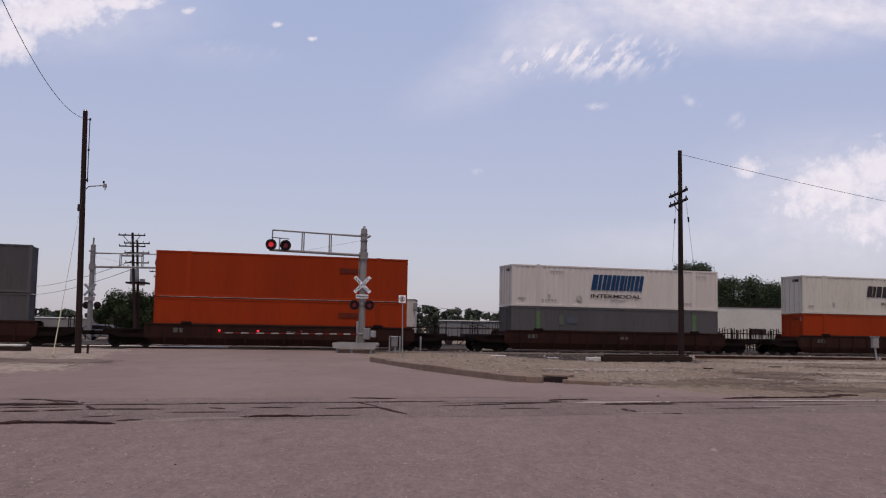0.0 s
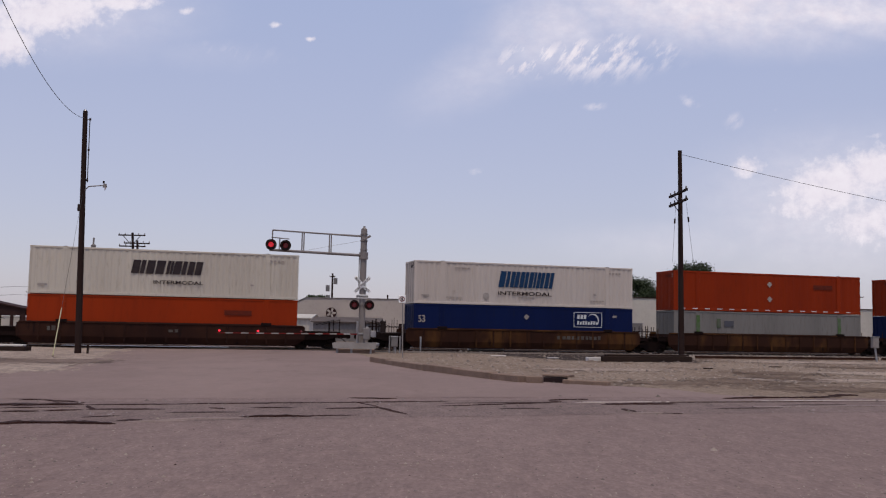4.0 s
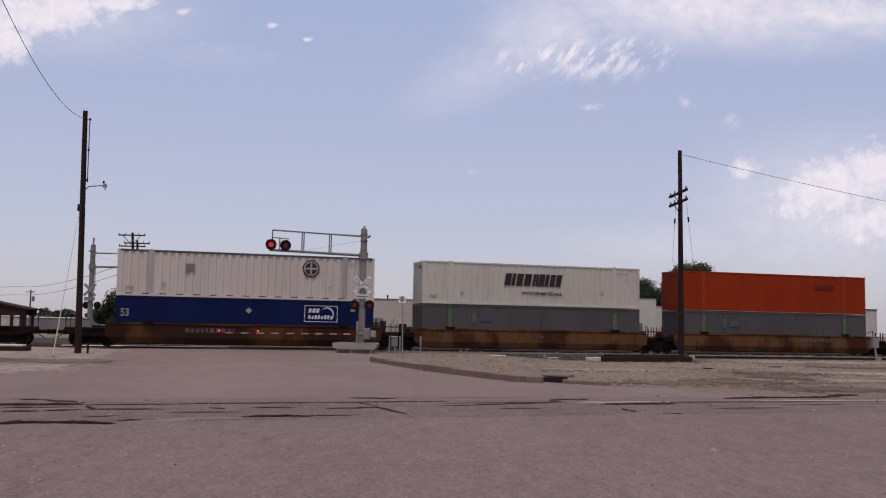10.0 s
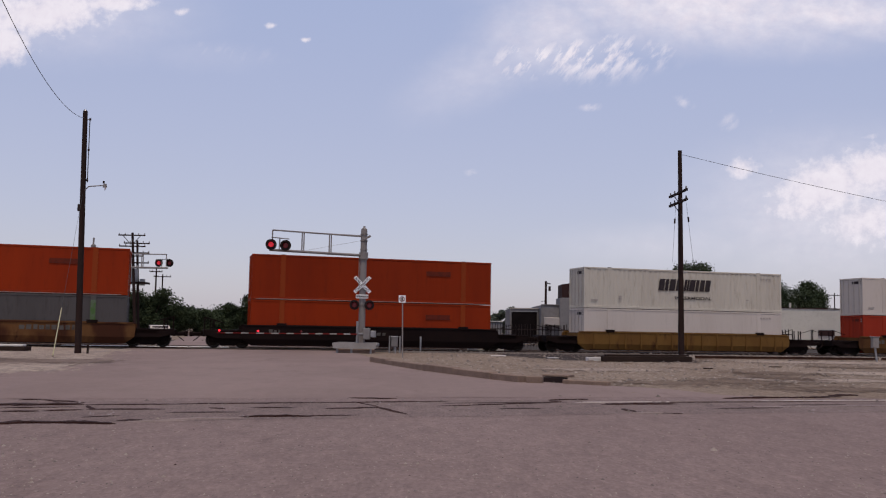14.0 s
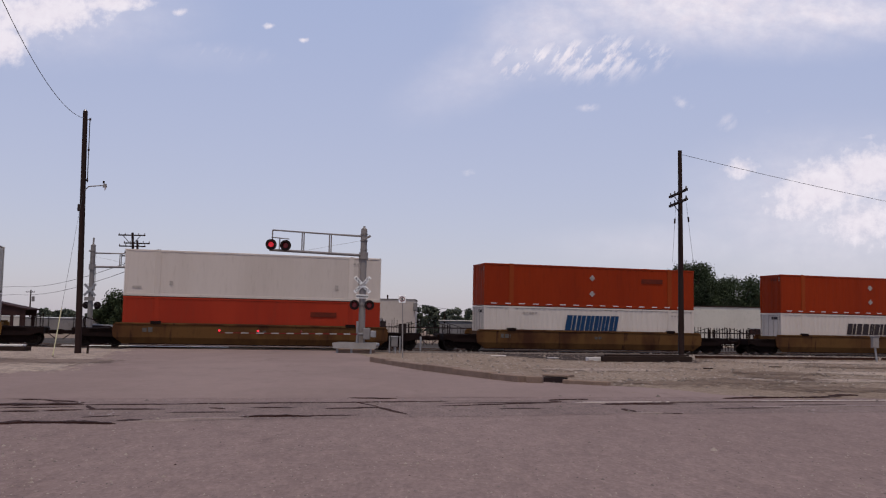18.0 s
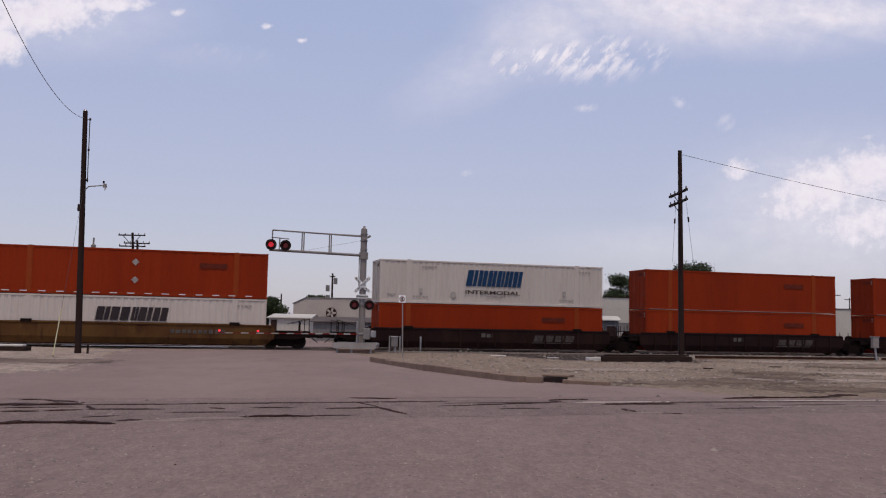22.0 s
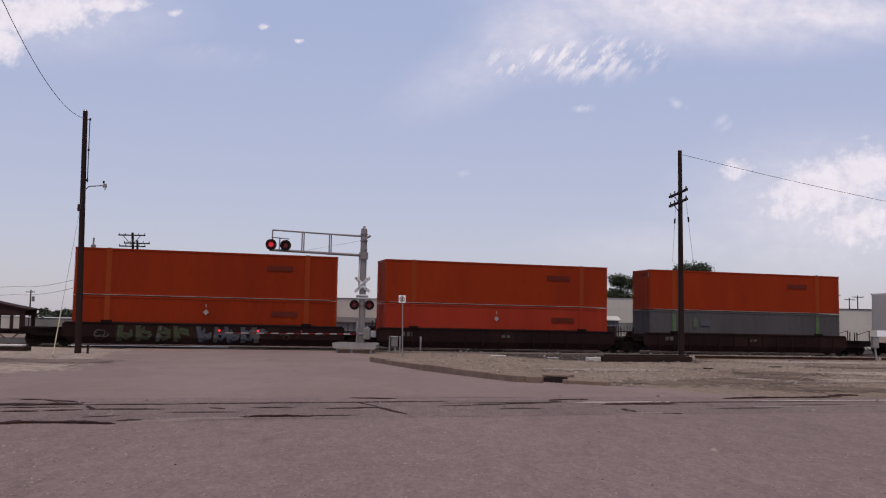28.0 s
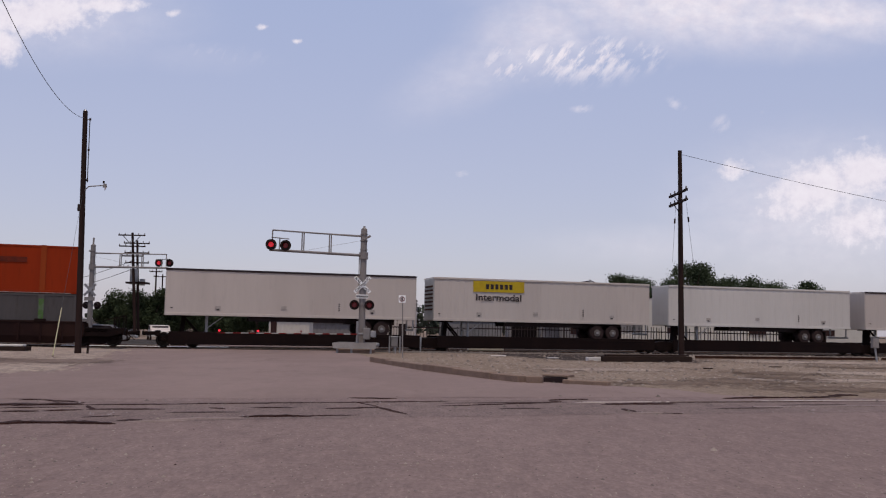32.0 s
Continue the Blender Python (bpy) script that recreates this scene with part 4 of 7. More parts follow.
def orange_box(s, z, label, kind="plain", colour="orange"):
    c = container("container", s, z, colour, "plate" if kind == "plain" else "smooth", label)
    x = 11.55 if kind == "plain" else 11.9
    plate(c, x, x + 1.7, H_BOX - 1.06, H_BOX - 0.74, "brown_ink", "name_bar")
    end_marks(c)
    if kind == "diamond":
        for zz in (2.09, 0.98):
            part("diamond_placard", prism([(7.83, zz), (8.05, zz - 0.22), (8.27, zz), (8.05, zz + 0.22)], -HALF - 0.022, -HALF - 0.01), M["faded_ink"], c)
        dashes(c, 0.12)
    elif kind == "mark":
        part("diamond_placard", prism([(7.68, 2.0), (7.86, 1.82), (8.04, 2.0), (7.86, 2.18)], -HALF - 0.022, -HALF - 0.01), M["faded_ink"], c)
        plate(c, 7.84, 7.88, 2.3, 2.52, "faded_ink", "tally_mark")
    else:
        plate(c, 0.3, 15.8, 0.015, 0.045, "faded_ink", "bottom_seal", 0.026)
    return c


def grey_box(s, z, label, colour="grey", green=True):
    c = container("container", s, z, colour, "smooth", label)
    if green:
        for x in (1.98, L53 - 1.98):
            plate(c, x - 0.14, x + 0.15, 1.35, 2.6, "green_ink", "painted_post", 0.024)
    plate(c, 3.55, 3.86, 1.7, 2.35, "faint_green", "painted_patch", 0.024)
    plate(c, 4.15, 4.95, 1.8, 2.22, "blue_grey_ink", "faded_patch", 0.024)
    return c


def blue_box(s, z, label):
    c = container("container", s, z, "blue", "plate", label)
    words(c, "53", 0.32, 1.68, 0.47, 0.48, "faded_ink")
    for a, b in (((11.6, 13.76), (1.53, 1.565)), ((11.6, 13.76), (2.555, 2.59)), ((11.6, 11.635), (1.565, 2.555)), ((13.725, 13.76), (1.565, 2.555))):
        plate(c, a[0], a[1], b[0], b[1], "white_ink", "badge_frame")
    for i in range(3):
        plate(c, 11.85 + i * 0.25, 12.03 + i * 0.25, 2.12, 2.40, "white_ink", "name_block", lean=0.05)
    for i in range(8):
        plate(c, 11.85 + i * 0.205, 11.98 + i * 0.205, 1.72, 1.97 - 0.06 * (i % 3 == 1), "white_ink", "name_block", lean=0.03)
    arc = bmesh.new()
    prev = None
    for i in range(13):
        a = radians(150 - i * 17)
        ro, ri = 0.47, 0.47 - 0.10 * math.sin(math.pi * i / 12)
        q = [arc.verts.new((13.08 + ro * math.cos(a) * 0.95, -HALF - 0.022, 2.03 + ro * math.sin(a))), arc.verts.new((13.08 + ri * math.cos(a) * 0.95, -HALF - 0.022, 2.03 + ri * math.sin(a)))]
        if prev:
            arc.faces.new((prev[0], q[0], q[1], prev[1]))
        prev = q
    part("crescent", arc, M["white_ink"], c)
    part("diamond_placard", prism([(7.86, 2.17), (8.06, 1.97), (8.26, 2.17), (8.06, 2.37)], -HALF - 0.022, -HALF - 0.01), M["faded_ink"], c)
    plate(c, 14.6, 14.9, 2.25, 2.4, "faded_ink", "data_plate")
    return c


# ---- running gear
def wheel_bm():
    bm = bmesh.new()
    for y in (-0.75, 0.75):
        k = -1 if y < 0 else 1
        rings = [(0.10, y + 0.05 * k), (0.14, y + 0.02 * k), (0.34, y - 0.005 * k), (0.36, y + 0.055 * k), (0.44, y + 0.06 * k), (0.45, y - 0.05 * k), (0.475, y - 0.055 * k), (0.475, y - 0.085 * k), (0.36, y - 0.08 * k), (0.12, y - 0.07 * k)]
        prev = None
        for rr, yy in rings:
            ring = [bm.verts.new((rr * math.cos(i * math.pi / 9), yy, rr * math.sin(i * math.pi / 9))) for i in range(18)]
            if prev:
                for i in range(18):
                    bm.faces.new((prev[i], prev[(i + 1) % 18], ring[(i + 1) % 18], ring[i]))
            prev = ring
    join(bm, rod((0, -0.98, 0), (0, 0.98, 0), 0.085, sides=10))
    bmesh.ops.recalc_face_normals(bm, faces=bm.faces)
    return bm


WHEELS = []


def bogie(parent, x, wheelbase=1.78):
    """Two cast side frames with springs, a bolster and two wheelsets; x is its middle on the car."""
    first = None
    for side in (-1, 1):
        y = side * 1.0
        pts = [(x - 1.2, 0.62), (x - 1.2, 0.4), (x - 0.62, 0.36), (x - 0.45, 0.16), (x + 0.45, 0.16), (x + 0.62, 0.36), (x + 1.2, 0.4), (x + 1.2, 0.62), (x + 0.7, 0.74), (x + 0.3, 0.84), (x - 0.3, 0.84), (x - 0.7, 0.74)]
        frame_part = part("side_frame", prism([(a, b) for a, b in pts], y - 0.07, y + 0.07), M["bogie"], parent)
        first = first or frame_part
        for k in (-0.18, 0.0, 0.18):
            part("spring", rod((x + k, y - side * 0.0, 0.22), (x + k, y, 0.52), 0.075, sides=8), M["bogie"], frame_part)
        for k in (-wheelbase / 2, wheelbase / 2):
            part("bearing_cap", rod((x + k, y + side * 0.06, 0.475), (x + k, y + side * 0.16, 0.475), 0.13, 0.11, sides=10), M["bogie"], frame_part)
    part("bolster", box(x - 0.2, x + 0.2, -1.05, 1.05, 0.5, 0.8, 0.03), M["bogie"], parent)
    for k in (-wheelbase / 2, wheelbase / 2):
        if "wheelset" not in CACHE:
            CACHE["wheelset"] = shared("wheelset_mesh", wheel_bm)
        w = part("wheelset", CACHE["wheelset"], M["wheel"], parent)
        w.matrix_parent_inverse = Matrix.Translation((x + k, 0, 0.475))
        WHEELS.append(w)


M["name_pale"] = worn("faded_name_paint", (0.075, 0.06, 0.055), (0.05, 0.036, 0.032), (0.022, 0.011, 0.009), 3.0, 0.8, 0.7, bump=0)


def well_unit(s, colour, label, left, right, ribs=True, marks=None, graffiti=False):
    """One well of a double-stack car. x = 0 at the container's left end. left and right: how the unit ends there:
    "truck" a bogie and coupler of its own, "shared" a bogie shared with the next unit that stands on this one, "joint" resting on the neighbour's."""
    c = thing("well_car", on_track(s), label, "railway wagon", "wagons of the train")
    z0, z1 = 0.19, 1.54
    fold = 0.62
    for side in (-1, 1):
        y = side * 1.40
        top = z1
        sill = prism([(-0.5, fold), (L53 + 0.5, fold), (L53 + 0.55, 1.1), (L53 + 0.5, top - 0.12), (L53 - 1.9, top), (1.9, top), (-0.5, top - 0.12), (-0.55, 1.1)], y - 0.035, y + 0.035)
        skirt = prism([(0.1, z0), (L53 - 0.1, z0), (L53 + 0.5, fold), (-0.5, fold)], y - 0.035, y + 0.035)
        for v in skirt.verts:
            v.co.y -= side * (fold - v.co.z) * 0.28
        sp = part("side_sill", join(sill, skirt), M[colour], c)
        part("top_chord", box(-0.4, L53 + 0.4, y - 0.075, y + 0.075, top - 0.13, top - 0.03, 0.015), M[colour], sp)
        part("bottom_chord", box(0.45, L53 - 0.45, y - side * 0.12 - 0.05, y - side * 0.12 + 0.05, z0 - 0.01, z0 + 0.08, 0.015), M["bottom_dark"], sp)
        if ribs and colour not in ("rail_yellow", "rail_tan"):
            n = 13
            for i in range(n):
                x = 0.7 + (L53 - 1.4) * i / (n - 1)
                part("rib", box(x - 0.05, x + 0.05, y + side * 0.03, y + side * 0.09, fold - 0.3, top - 0.13), M[colour], sp)
    for x in (1.98, L53 / 2, L53 - 1.98, 5.0, L53 - 5.0):
        part("cross_bearer", box(x - 0.16, x + 0.16, -1.38, 1.38, z0 - 0.02, z0 + 0.05), M["rail_black"], c)
    for x in (1.98, L53 - 1.98):
        part("lock_bracket", box(x - 0.32, x + 0.32, -1.5, -1.30, z1 - 0.10, z1 + 0.10, 0.02), M["rail_black"], c)
    ends = ((left, -1, 0.0), (right, 1, L53))
    for kind, d, x in ends:
        part("bulkhead", box(x + d * 0.08, x + d * 0.2, -1.36, 1.36, 0.5, 1.4), M[colour], c)
        part("end_casting", box(x + d * 0.2, x + d * (2.6 if kind == "truck" else 1.55), -0.86, 0.86, 0.62, 1.08, 0.04), M["bogie"], c)
        part("brake_rigging", box(x + d * (0.5 if kind == "truck" else 0.9), x + d * (2.1 if kind == "truck" else 1.6), -0.6, 0.6, 0.22, 0.6, 0.05), M["bogie"], c)
        part("side_step", box(x + d * 0.3, x + d * (1.9 if kind == "truck" else 1.3), -1.3, -1.24, 0.86, 1.1, 0.01), M["rail_black"], c)
        if kind == "truck":
            part("end_platform", box(x + d * 0.2, x + d * 2.75, -1.25, 1.25, 0.98, 1.12, 0.02), M["rail_black"], c)
            for y in (-1.27, 1.27):
                part("end_apron", prism([(x + d * 0.15, 0.52), (x + d * 0.75, 0.62), (x + d * 2.0, 0.62), (x + d * 2.75, 0.84), (x + d * 2.75, 1.0), (x + d * 0.15, 1.2)], y - 0.03, y + 0.03), M["rail_black"], c)
            part("tread_plate", box(x + d * 0.25, x + d * 2.7, -1.2, 1.2, 1.13, 1.16), M["bogie"], c)
            part("centre_sill", box(x + d * 0.1, x + d * 3.0, -0.3, 0.3, 0.72, 1.1, 0.03), M["rail_black"], c)
            coupler = part("coupler", box(x + d * 3.0, x + d * 3.62, -0.12, 0.12, 0.74, 0.98, 0.05), M["bogie"], c)
            part("knuckle", box(x + d * 3.45, x + d * 3.72, -0.16, 0.2, 0.70, 1.02, 0.06), M["bogie"], coupler)
            part("end_sill", box(x + d * 2.7, x + d * 2.85, -1.3, 1.3, 0.72, 1.16, 0.02), M["rail_black"], c)
            for y in (-1.22, 1.22):
                rail = part("handrail", bar((x + d * 2.78, y, 1.1), (x + d * 2.78, y, 1.95), 0.05, 0.05), M["rail_black"], c)
                part("handrail_top", bar((x + d * 2.78, y, 1.93), (x + d * 1.6, y, 1.6), 0.035, 0.035), M["rail_black"], rail)
                for k in range(3):
                    part("ladder_rung", bar((x + d * 2.86, y - 0.2, 0.45 + 0.28 * k), (x + d * 2.86, y + 0.2, 0.45 + 0.28 * k), 0.03, 0.03), M["rail_black"], rail)
            for k in (-0.55, -0.2, 0.5):
                part("brake_post", bar((x + d * (2.3 + 0.2 * k), k, 1.1), (x + d * (2.3 + 0.2 * k), k, 1.8), 0.06, 0.06), M["rail_black"], c)
            part("air_hose", rod((x + d * 3.0, -0.4, 0.78), (x + d * 3.45, -0.42, 0.42), 0.03, sides=6), M["rubber"], c)
            bogie(c, x + d * 1.3)
        else:
            part("articulation_arm", box(x + d * 0.15, x + d * 1.62, -0.36, 0.36, 0.74, 1.12, 0.04), M["rail_black"], c)
            part("walkway", box(x + d * 0.2, x + d * 1.5, -1.1, 1.1, 1.14, 1.2), M["rail_black"], c)
            for y in (-1.15, 1.15):
                part("grab_iron", bar((x + d * 1.2, y, 0.8), (x + d * 1.2, y, 1.75), 0.04, 0.04), M[colour], c)
            if kind == "shared":
                bogie(c, x + d * 1.63)
    r = random.Random(int(s * 10))
    near = -1.515
    if marks:
        for x0, x1, zz, h in marks:
            x = x0
            if h > 0.4:
                for k in range(4):
                    w = (x1 - x0) / 4
                    part("name_block", prism([(x0 + k * w, zz), (x0 + k * w + w * 0.8, zz), (x0 + k * w + w * 0.95, zz + h), (x0 + k * w + w * 0.15, zz + h)], near + 0.062, near + 0.075), M["name_pale"], c)
                part("name_line", box(x0 - 0.1, x1 - 0.3, near + 0.062, near + 0.075, zz - 0.12, zz - 0.06), M["name_pale"], c)
                continue
            while x < x1:
                w = r.uniform(0.16, 0.3)
                part("stencil_mark", box(x, min(x + w, x1), near + 0.062, near + 0.075, zz, zz + h * r.uniform(0.8, 1)), M["spray_pale"], c)
                x += w + r.uniform(0.08, 0.14)
    if graffiti:
        def sprayed(k, quad, ink):
            """One band of paint on the sill, bent with its fold."""
            front = near + 0.066 - 0.0014 * (k % 18)
            for low in (False, True):
                cut = []
                for (xa, za), (xb, zb) in zip(quad, quad[1:] + quad[:1]):
                    if (za < fold) == low:
                        cut.append((xa, za))
                    if (za < fold) != (zb < fold):
                        cut.append((xa + (xb - xa) * (fold - za) / (zb - za), fold))
                if len(cut) > 2:
                    bm = prism(cut, front, near + 0.078)
                    if low:
                        for v in bm.verts:
                            v.co.y += (fold - v.co.z) * 0.28
                    part("painted_scrawl", bm, M[ink], c)

        def arc(k, x, z, rx, rz, a0, a1, w, ink):
            """A round stroke of a letter, in four bands."""
            for i in range(4):
                a, b = radians(a0 + (a1 - a0) * i / 4), radians(a0 + (a1 - a0) * (i + 1) / 4)
                sprayed(k, [(x + (rx + w / 2) * math.cos(a), z + (rz + w / 2) * math.sin(a)), (x + (rx + w / 2) * math.cos(b), z + (rz + w / 2) * math.sin(b)),
                            (x + (rx - w / 2) * math.cos(b), z + (rz - w / 2) * math.sin(b)), (x + (rx - w / 2) * math.cos(a), z + (rz - w / 2) * math.sin(a))], ink)

        k = 0
        for x0, step, count, ink in ((2.6, 1.12, 4, "spray_green"), (7.5, 0.86, 5, "spray_blue")):
            for i in range(count):
                x = x0 + step * (i + 0.5)
                shade = "spray_pale" if (i + count) % 3 == 0 else ink
                a = r.uniform(0, 360)
                arc(k, x, 0.85, step * 0.3, 0.33, a, a + r.uniform(200, 290), r.uniform(0.2, 0.28), ink)
                lean, w = r.uniform(-0.25, 0.25), r.uniform(0.11, 0.17)
                sprayed(k + 1, [(x - step * 0.36 - w, 0.36), (x - step * 0.36 + w, 0.36), (x - step * 0.36 + lean + w, 1.34), (x - step * 0.36 + lean - w, 1.34)], shade)
                zz = r.uniform(0.7, 1.05)
                sprayed(k + 2, [(x - 0.4, zz), (x + 0.3, zz - 0.12), (x + 0.34, zz + 0.08), (x - 0.36, zz + 0.2)], ink)
                k += 3
        for _ in range(10):
            x, z = r.choice((r.uniform(0.6, 2.4), r.uniform(12.2, 15.2))), r.uniform(0.6, 1.1)
            a = r.uniform(0, 360)
            arc(k, x, z, r.uniform(0.12, 0.3), r.uniform(0.12, 0.24), a, a + r.uniform(120, 240), 0.06, "rust" if k % 2 else "spray_pale")
            k += 1
    return c


DECK = 0.87      # the spine wagons' deck over the rails
M["rim_steel"] = worn("dirty_rim", (0.16, 0.14, 0.125), (0.12, 0.10, 0.09), (0.05, 0.04, 0.035), 3.0, 0.6, 0.6, bump=0)


def trailer(s, label, sign=False, paint="trailer_white", long=L53, tandem=3.52, ribs=1.2, dark_top=True):
    """A 53 ft highway trailer on its wheels and landing legs, riding on a spine car."""
    z = DECK
    t = thing("semi_trailer", on_track(s, 0, z), label, "trailer", "trailers of the train")
    b0, b1 = 1.15, 4.10
    part("side_panel", corrugated(0.06, long - 0.06, b0 + 0.16, b1 - 0.12, -HALF + 0.01, ribs, 0.016 if ribs < 1 else 0.005, -1), M[paint], t)
    part("side_panel", corrugated(0.06, long - 0.06, b0 + 0.16, b1 - 0.12, HALF - 0.01, 1.2, 0.006, 1), M[paint], t)
    nose = part("nose", prism([(0.0, b0 + 0.02), (0.06, b0 + 0.02), (0.06, b1 - 0.02), (0.045, b1 - 0.02), (0.0, b1 - 0.10)], -HALF + 0.14, HALF - 0.14), M["post_grey" if sign else paint], t)
    for y in (-1, 1):
        part("nose_corner", rod((0.13, y * (HALF - 0.14), b0 + 0.02), (0.13, y * (HALF - 0.14), b1 - 0.06), 0.13, sides=16), M["post_grey" if sign else paint], t)
    if sign:
        for k in range(7):
            part("louvre", box(-0.03, 0.0, -1.1, 0.9, b0 + 0.7 + k * 0.26, b0 + 0.82 + k * 0.26), M["rust"], nose)
    for y0, y1 in ((-HALF + 0.02, -0.01), (0.01, HALF - 0.02)):
        part("rear_door", box(long - 0.06, long, y0, y1, b0 + 0.1, b1 - 0.05, 0.015), M[paint], t)
    part("roof", box(0.02, long - 0.02, -HALF + 0.02, HALF - 0.02, b1 - 0.05, b1 - 0.012), M[paint], t)
    part("floor", box(0.05, long - 0.05, -HALF + 0.05, HALF - 0.05, b0 + 0.03, b0 + 0.16), M["black"], t)
    for side in (-1, 1):
        part("top_rail", box(0, long, side * HALF - 0.03, side * HALF + 0.012, b1 - 0.13, b1, 0.01), M["dark_ink" if dark_top else paint], t)
        part("bottom_rail", box(0, long, side * HALF - 0.03, side * HALF + 0.012, b0, b0 + 0.17, 0.01), M[paint], t)
    x = 0.6
    while x < long - 0.7:
        part("reflective_dash", box(x, x + 0.5, -HALF - 0.02, -HALF - 0.011, b0 + 0.1, b0 + 0.15), M["brown_ink" if int(x * 2) % 2 else "dark_ink"], t)
        x += 1.25
    for x, z0, z1, ink in ((3.07, 0.42, 0.62, "mark_grey"), (3.17, 0.36, 0.44, "dark_ink"), (7.2, 0.5, 0.72, "mark_grey"), (13.0, 0.45, 0.62, "mark_grey"), (13.1, 0.36, 0.45, "dark_ink"), (0.35, 0.44, 0.5, "dark_ink")):
        part("data_plate", box(x, x + (0.34 if ink == "mark_grey" else 0.14), -HALF - 0.018, -HALF - 0.008, b0 + z0, b0 + z1), M[ink], t)
    for k in range(4):
        part("vent", box(10.92, 11.0, -HALF - 0.018, -HALF - 0.008, b0 + 0.5 + 0.13 * k, b0 + 0.58 + 0.13 * k), M["dark_ink"], t)
    if sign:
        sg = part("yellow_panel", box(2.8, 6.5, -HALF - 0.03, -HALF - 0.012, b1 - 0.92, b1 - 0.17), M["yellow_sign"], t)
        for i in range(6):
            part("name_block", box(3.7 + i * 0.34, 3.93 + i * 0.34, -HALF - 0.036, -HALF - 0.03, b1 - 0.72, b1 - 0.38), M["dark_ink"], sg)
        lettering("Intermodal", 0.46, M["dark_ink"], t, Matrix.Translation((3.0, -HALF - 0.03, b1 - 1.50)) @ FACE, 3.3)
    for xx in (2.6,):
        for y in (-0.75, 0.75):
            part("landing_leg", box(xx - 0.07, xx + 0.07, y - 0.07, y + 0.07, 0.02, b0 + 0.04), M["galv"], t)
        part("leg_brace", bar((xx, -0.75, 0.5), (xx, 0.75, 0.5), 0.05, 0.05), M["galv"], t)
        part("leg_strut", bar((xx, -0.72, 0.35), (xx + 1.1, -0.72, b0 + 0.04), 0.05, 0.05), M["galv"], t)
    part("slide_rail", box(5.2, long - tandem - 1.1, -1.05, -0.85, 0.86, b0 + 0.04, 0.01), M["black"], t)
    part("slide_rail", box(5.2, long - tandem - 1.1, 0.85, 1.05, 0.86, b0 + 0.04, 0.01), M["black"], t)
    part("under_frame", box(long - tandem - 1.1, long - tandem + 2.2, -0.55, 0.55, 0.78, b0 + 0.04, 0.02), M["black"], t)
    part("rear_guard", box(long - 0.14, long - 0.06, -1.15, 1.15, 0.42, 0.54), M["galv"], t)
    for y in (-0.9, 0.9):
        part("guard_post", box(long - 0.14, long - 0.06, y - 0.04, y + 0.04, 0.5, b0 + 0.04), M["galv"], t)
    for xx in (long - tandem, long - tandem + 1.2):
        part("axle", rod((xx, -1.1, 0.52), (xx, 1.1, 0.52), 0.07, sides=8), M["black"], t)
        for y in (-1.05, 1.05):
            k = -1 if y < 0 else 1
            ty = shared("tyre_mesh", lambda: (lambda b: (bmesh.ops.bevel(b, geom=[e for e in b.edges if len(e.link_faces) == 2 and e.calc_face_angle() > 1], offset=0.06, segments=2, affect="EDGES"), b)[1])(rod((0, -0.28, 0), (0, 0.28, 0), 0.52, sides=22)))
            wheel = part("tyre", ty, M["rubber"], t, at=(xx, y - k * 0.05, 0.52))
            part("rim", shared("rim_mesh", lambda: rod((0, -0.03, 0), (0, 0.03, 0), 0.24, sides=18)), M["rim_steel"], wheel, at=(0, k * 0.275, 0))
            part("hub", shared("hub_mesh", lambda: rod((0, -0.06, 0), (0, 0.06, 0), 0.09, sides=10)), M["galv"], wheel, at=(0, k * 0.31, 0))
    for y in (-1.0,):
        part("mud_flap", box(long - tandem + 1.85, long - tandem + 1.88, y - 0.3, y + 0.3, 0.1, 0.95), M["rubber"], t)
    return t


def spine_car(s, length, label, left_truck, right_truck):
    c = thing("spine_car", on_track(s), label, "railway wagon", "wagons of the train")
    part("spine", box(-0.2, length + 0.2, -0.42, 0.42, 0.36, DECK, 0.03), M["rail_black"], c)
    part("wheel_deck", box(length - 5.6, length - 0.9, -1.42, 1.42, DECK - 0.115, DECK - 0.005, 0.02), M["rail_black"], c)
    for side in (-1, 1):
        part("side_channel", box(0.3, length - 0.3, side * 1.36 - 0.05, side * 1.36 + 0.05, 0.2, 1.0, 0.015), M["rail_black"], c)
    for i in range(9):
        x = 0.8 + (length - 1.6) * i / 8
        part("outrigger", box(x - 0.1, x + 0.1, -1.32, 1.32, 0.5, 0.72), M["rail_black"], c)
    hitch = part("hitch", prism([(0.95, 0.86), (1.2, 0.86), (1.32, 1.97), (1.05, 1.97)], -0.3, 0.3), M["bogie"], c)
    for y in (-0.34, 0.34):
        part("hitch_strut", bar((2.15, y, 0.86), (1.25, y, 1.89), 0.1, 0.12), M["bogie"], hitch)
    part("hitch_plate", box(0.7, 1.65, -0.5, 0.5, 1.95, 2.02), M["bogie"], hitch)
    if left_truck:
        part("end_sill", box(-0.5, -0.2, -1.3, 1.3, 0.7, 1.05, 0.02), M["rail_black"], c)
        part("coupler", box(-1.3, -0.4, -0.12, 0.12, 0.74, 0.98, 0.05), M["bogie"], c)
        bogie(c, 0.9)
    if right_truck:
        bogie(c, length + 0.55)
    return c


# containers and wagons from the train's front to its rear: place at the start, upper and lower box
LOW, HIGH = 0.30, 0.30 + H_BOX + 0.03
RAIL_TOP = 0.06
CARRIED = []      # (thing, place along the track, height)


def ride(ob, s, z=0.0):
    CARRIED.append((ob, s, z))
    return ob


def well(s, *args, **kw):
    ride(well_unit(s, *args, **kw), s)


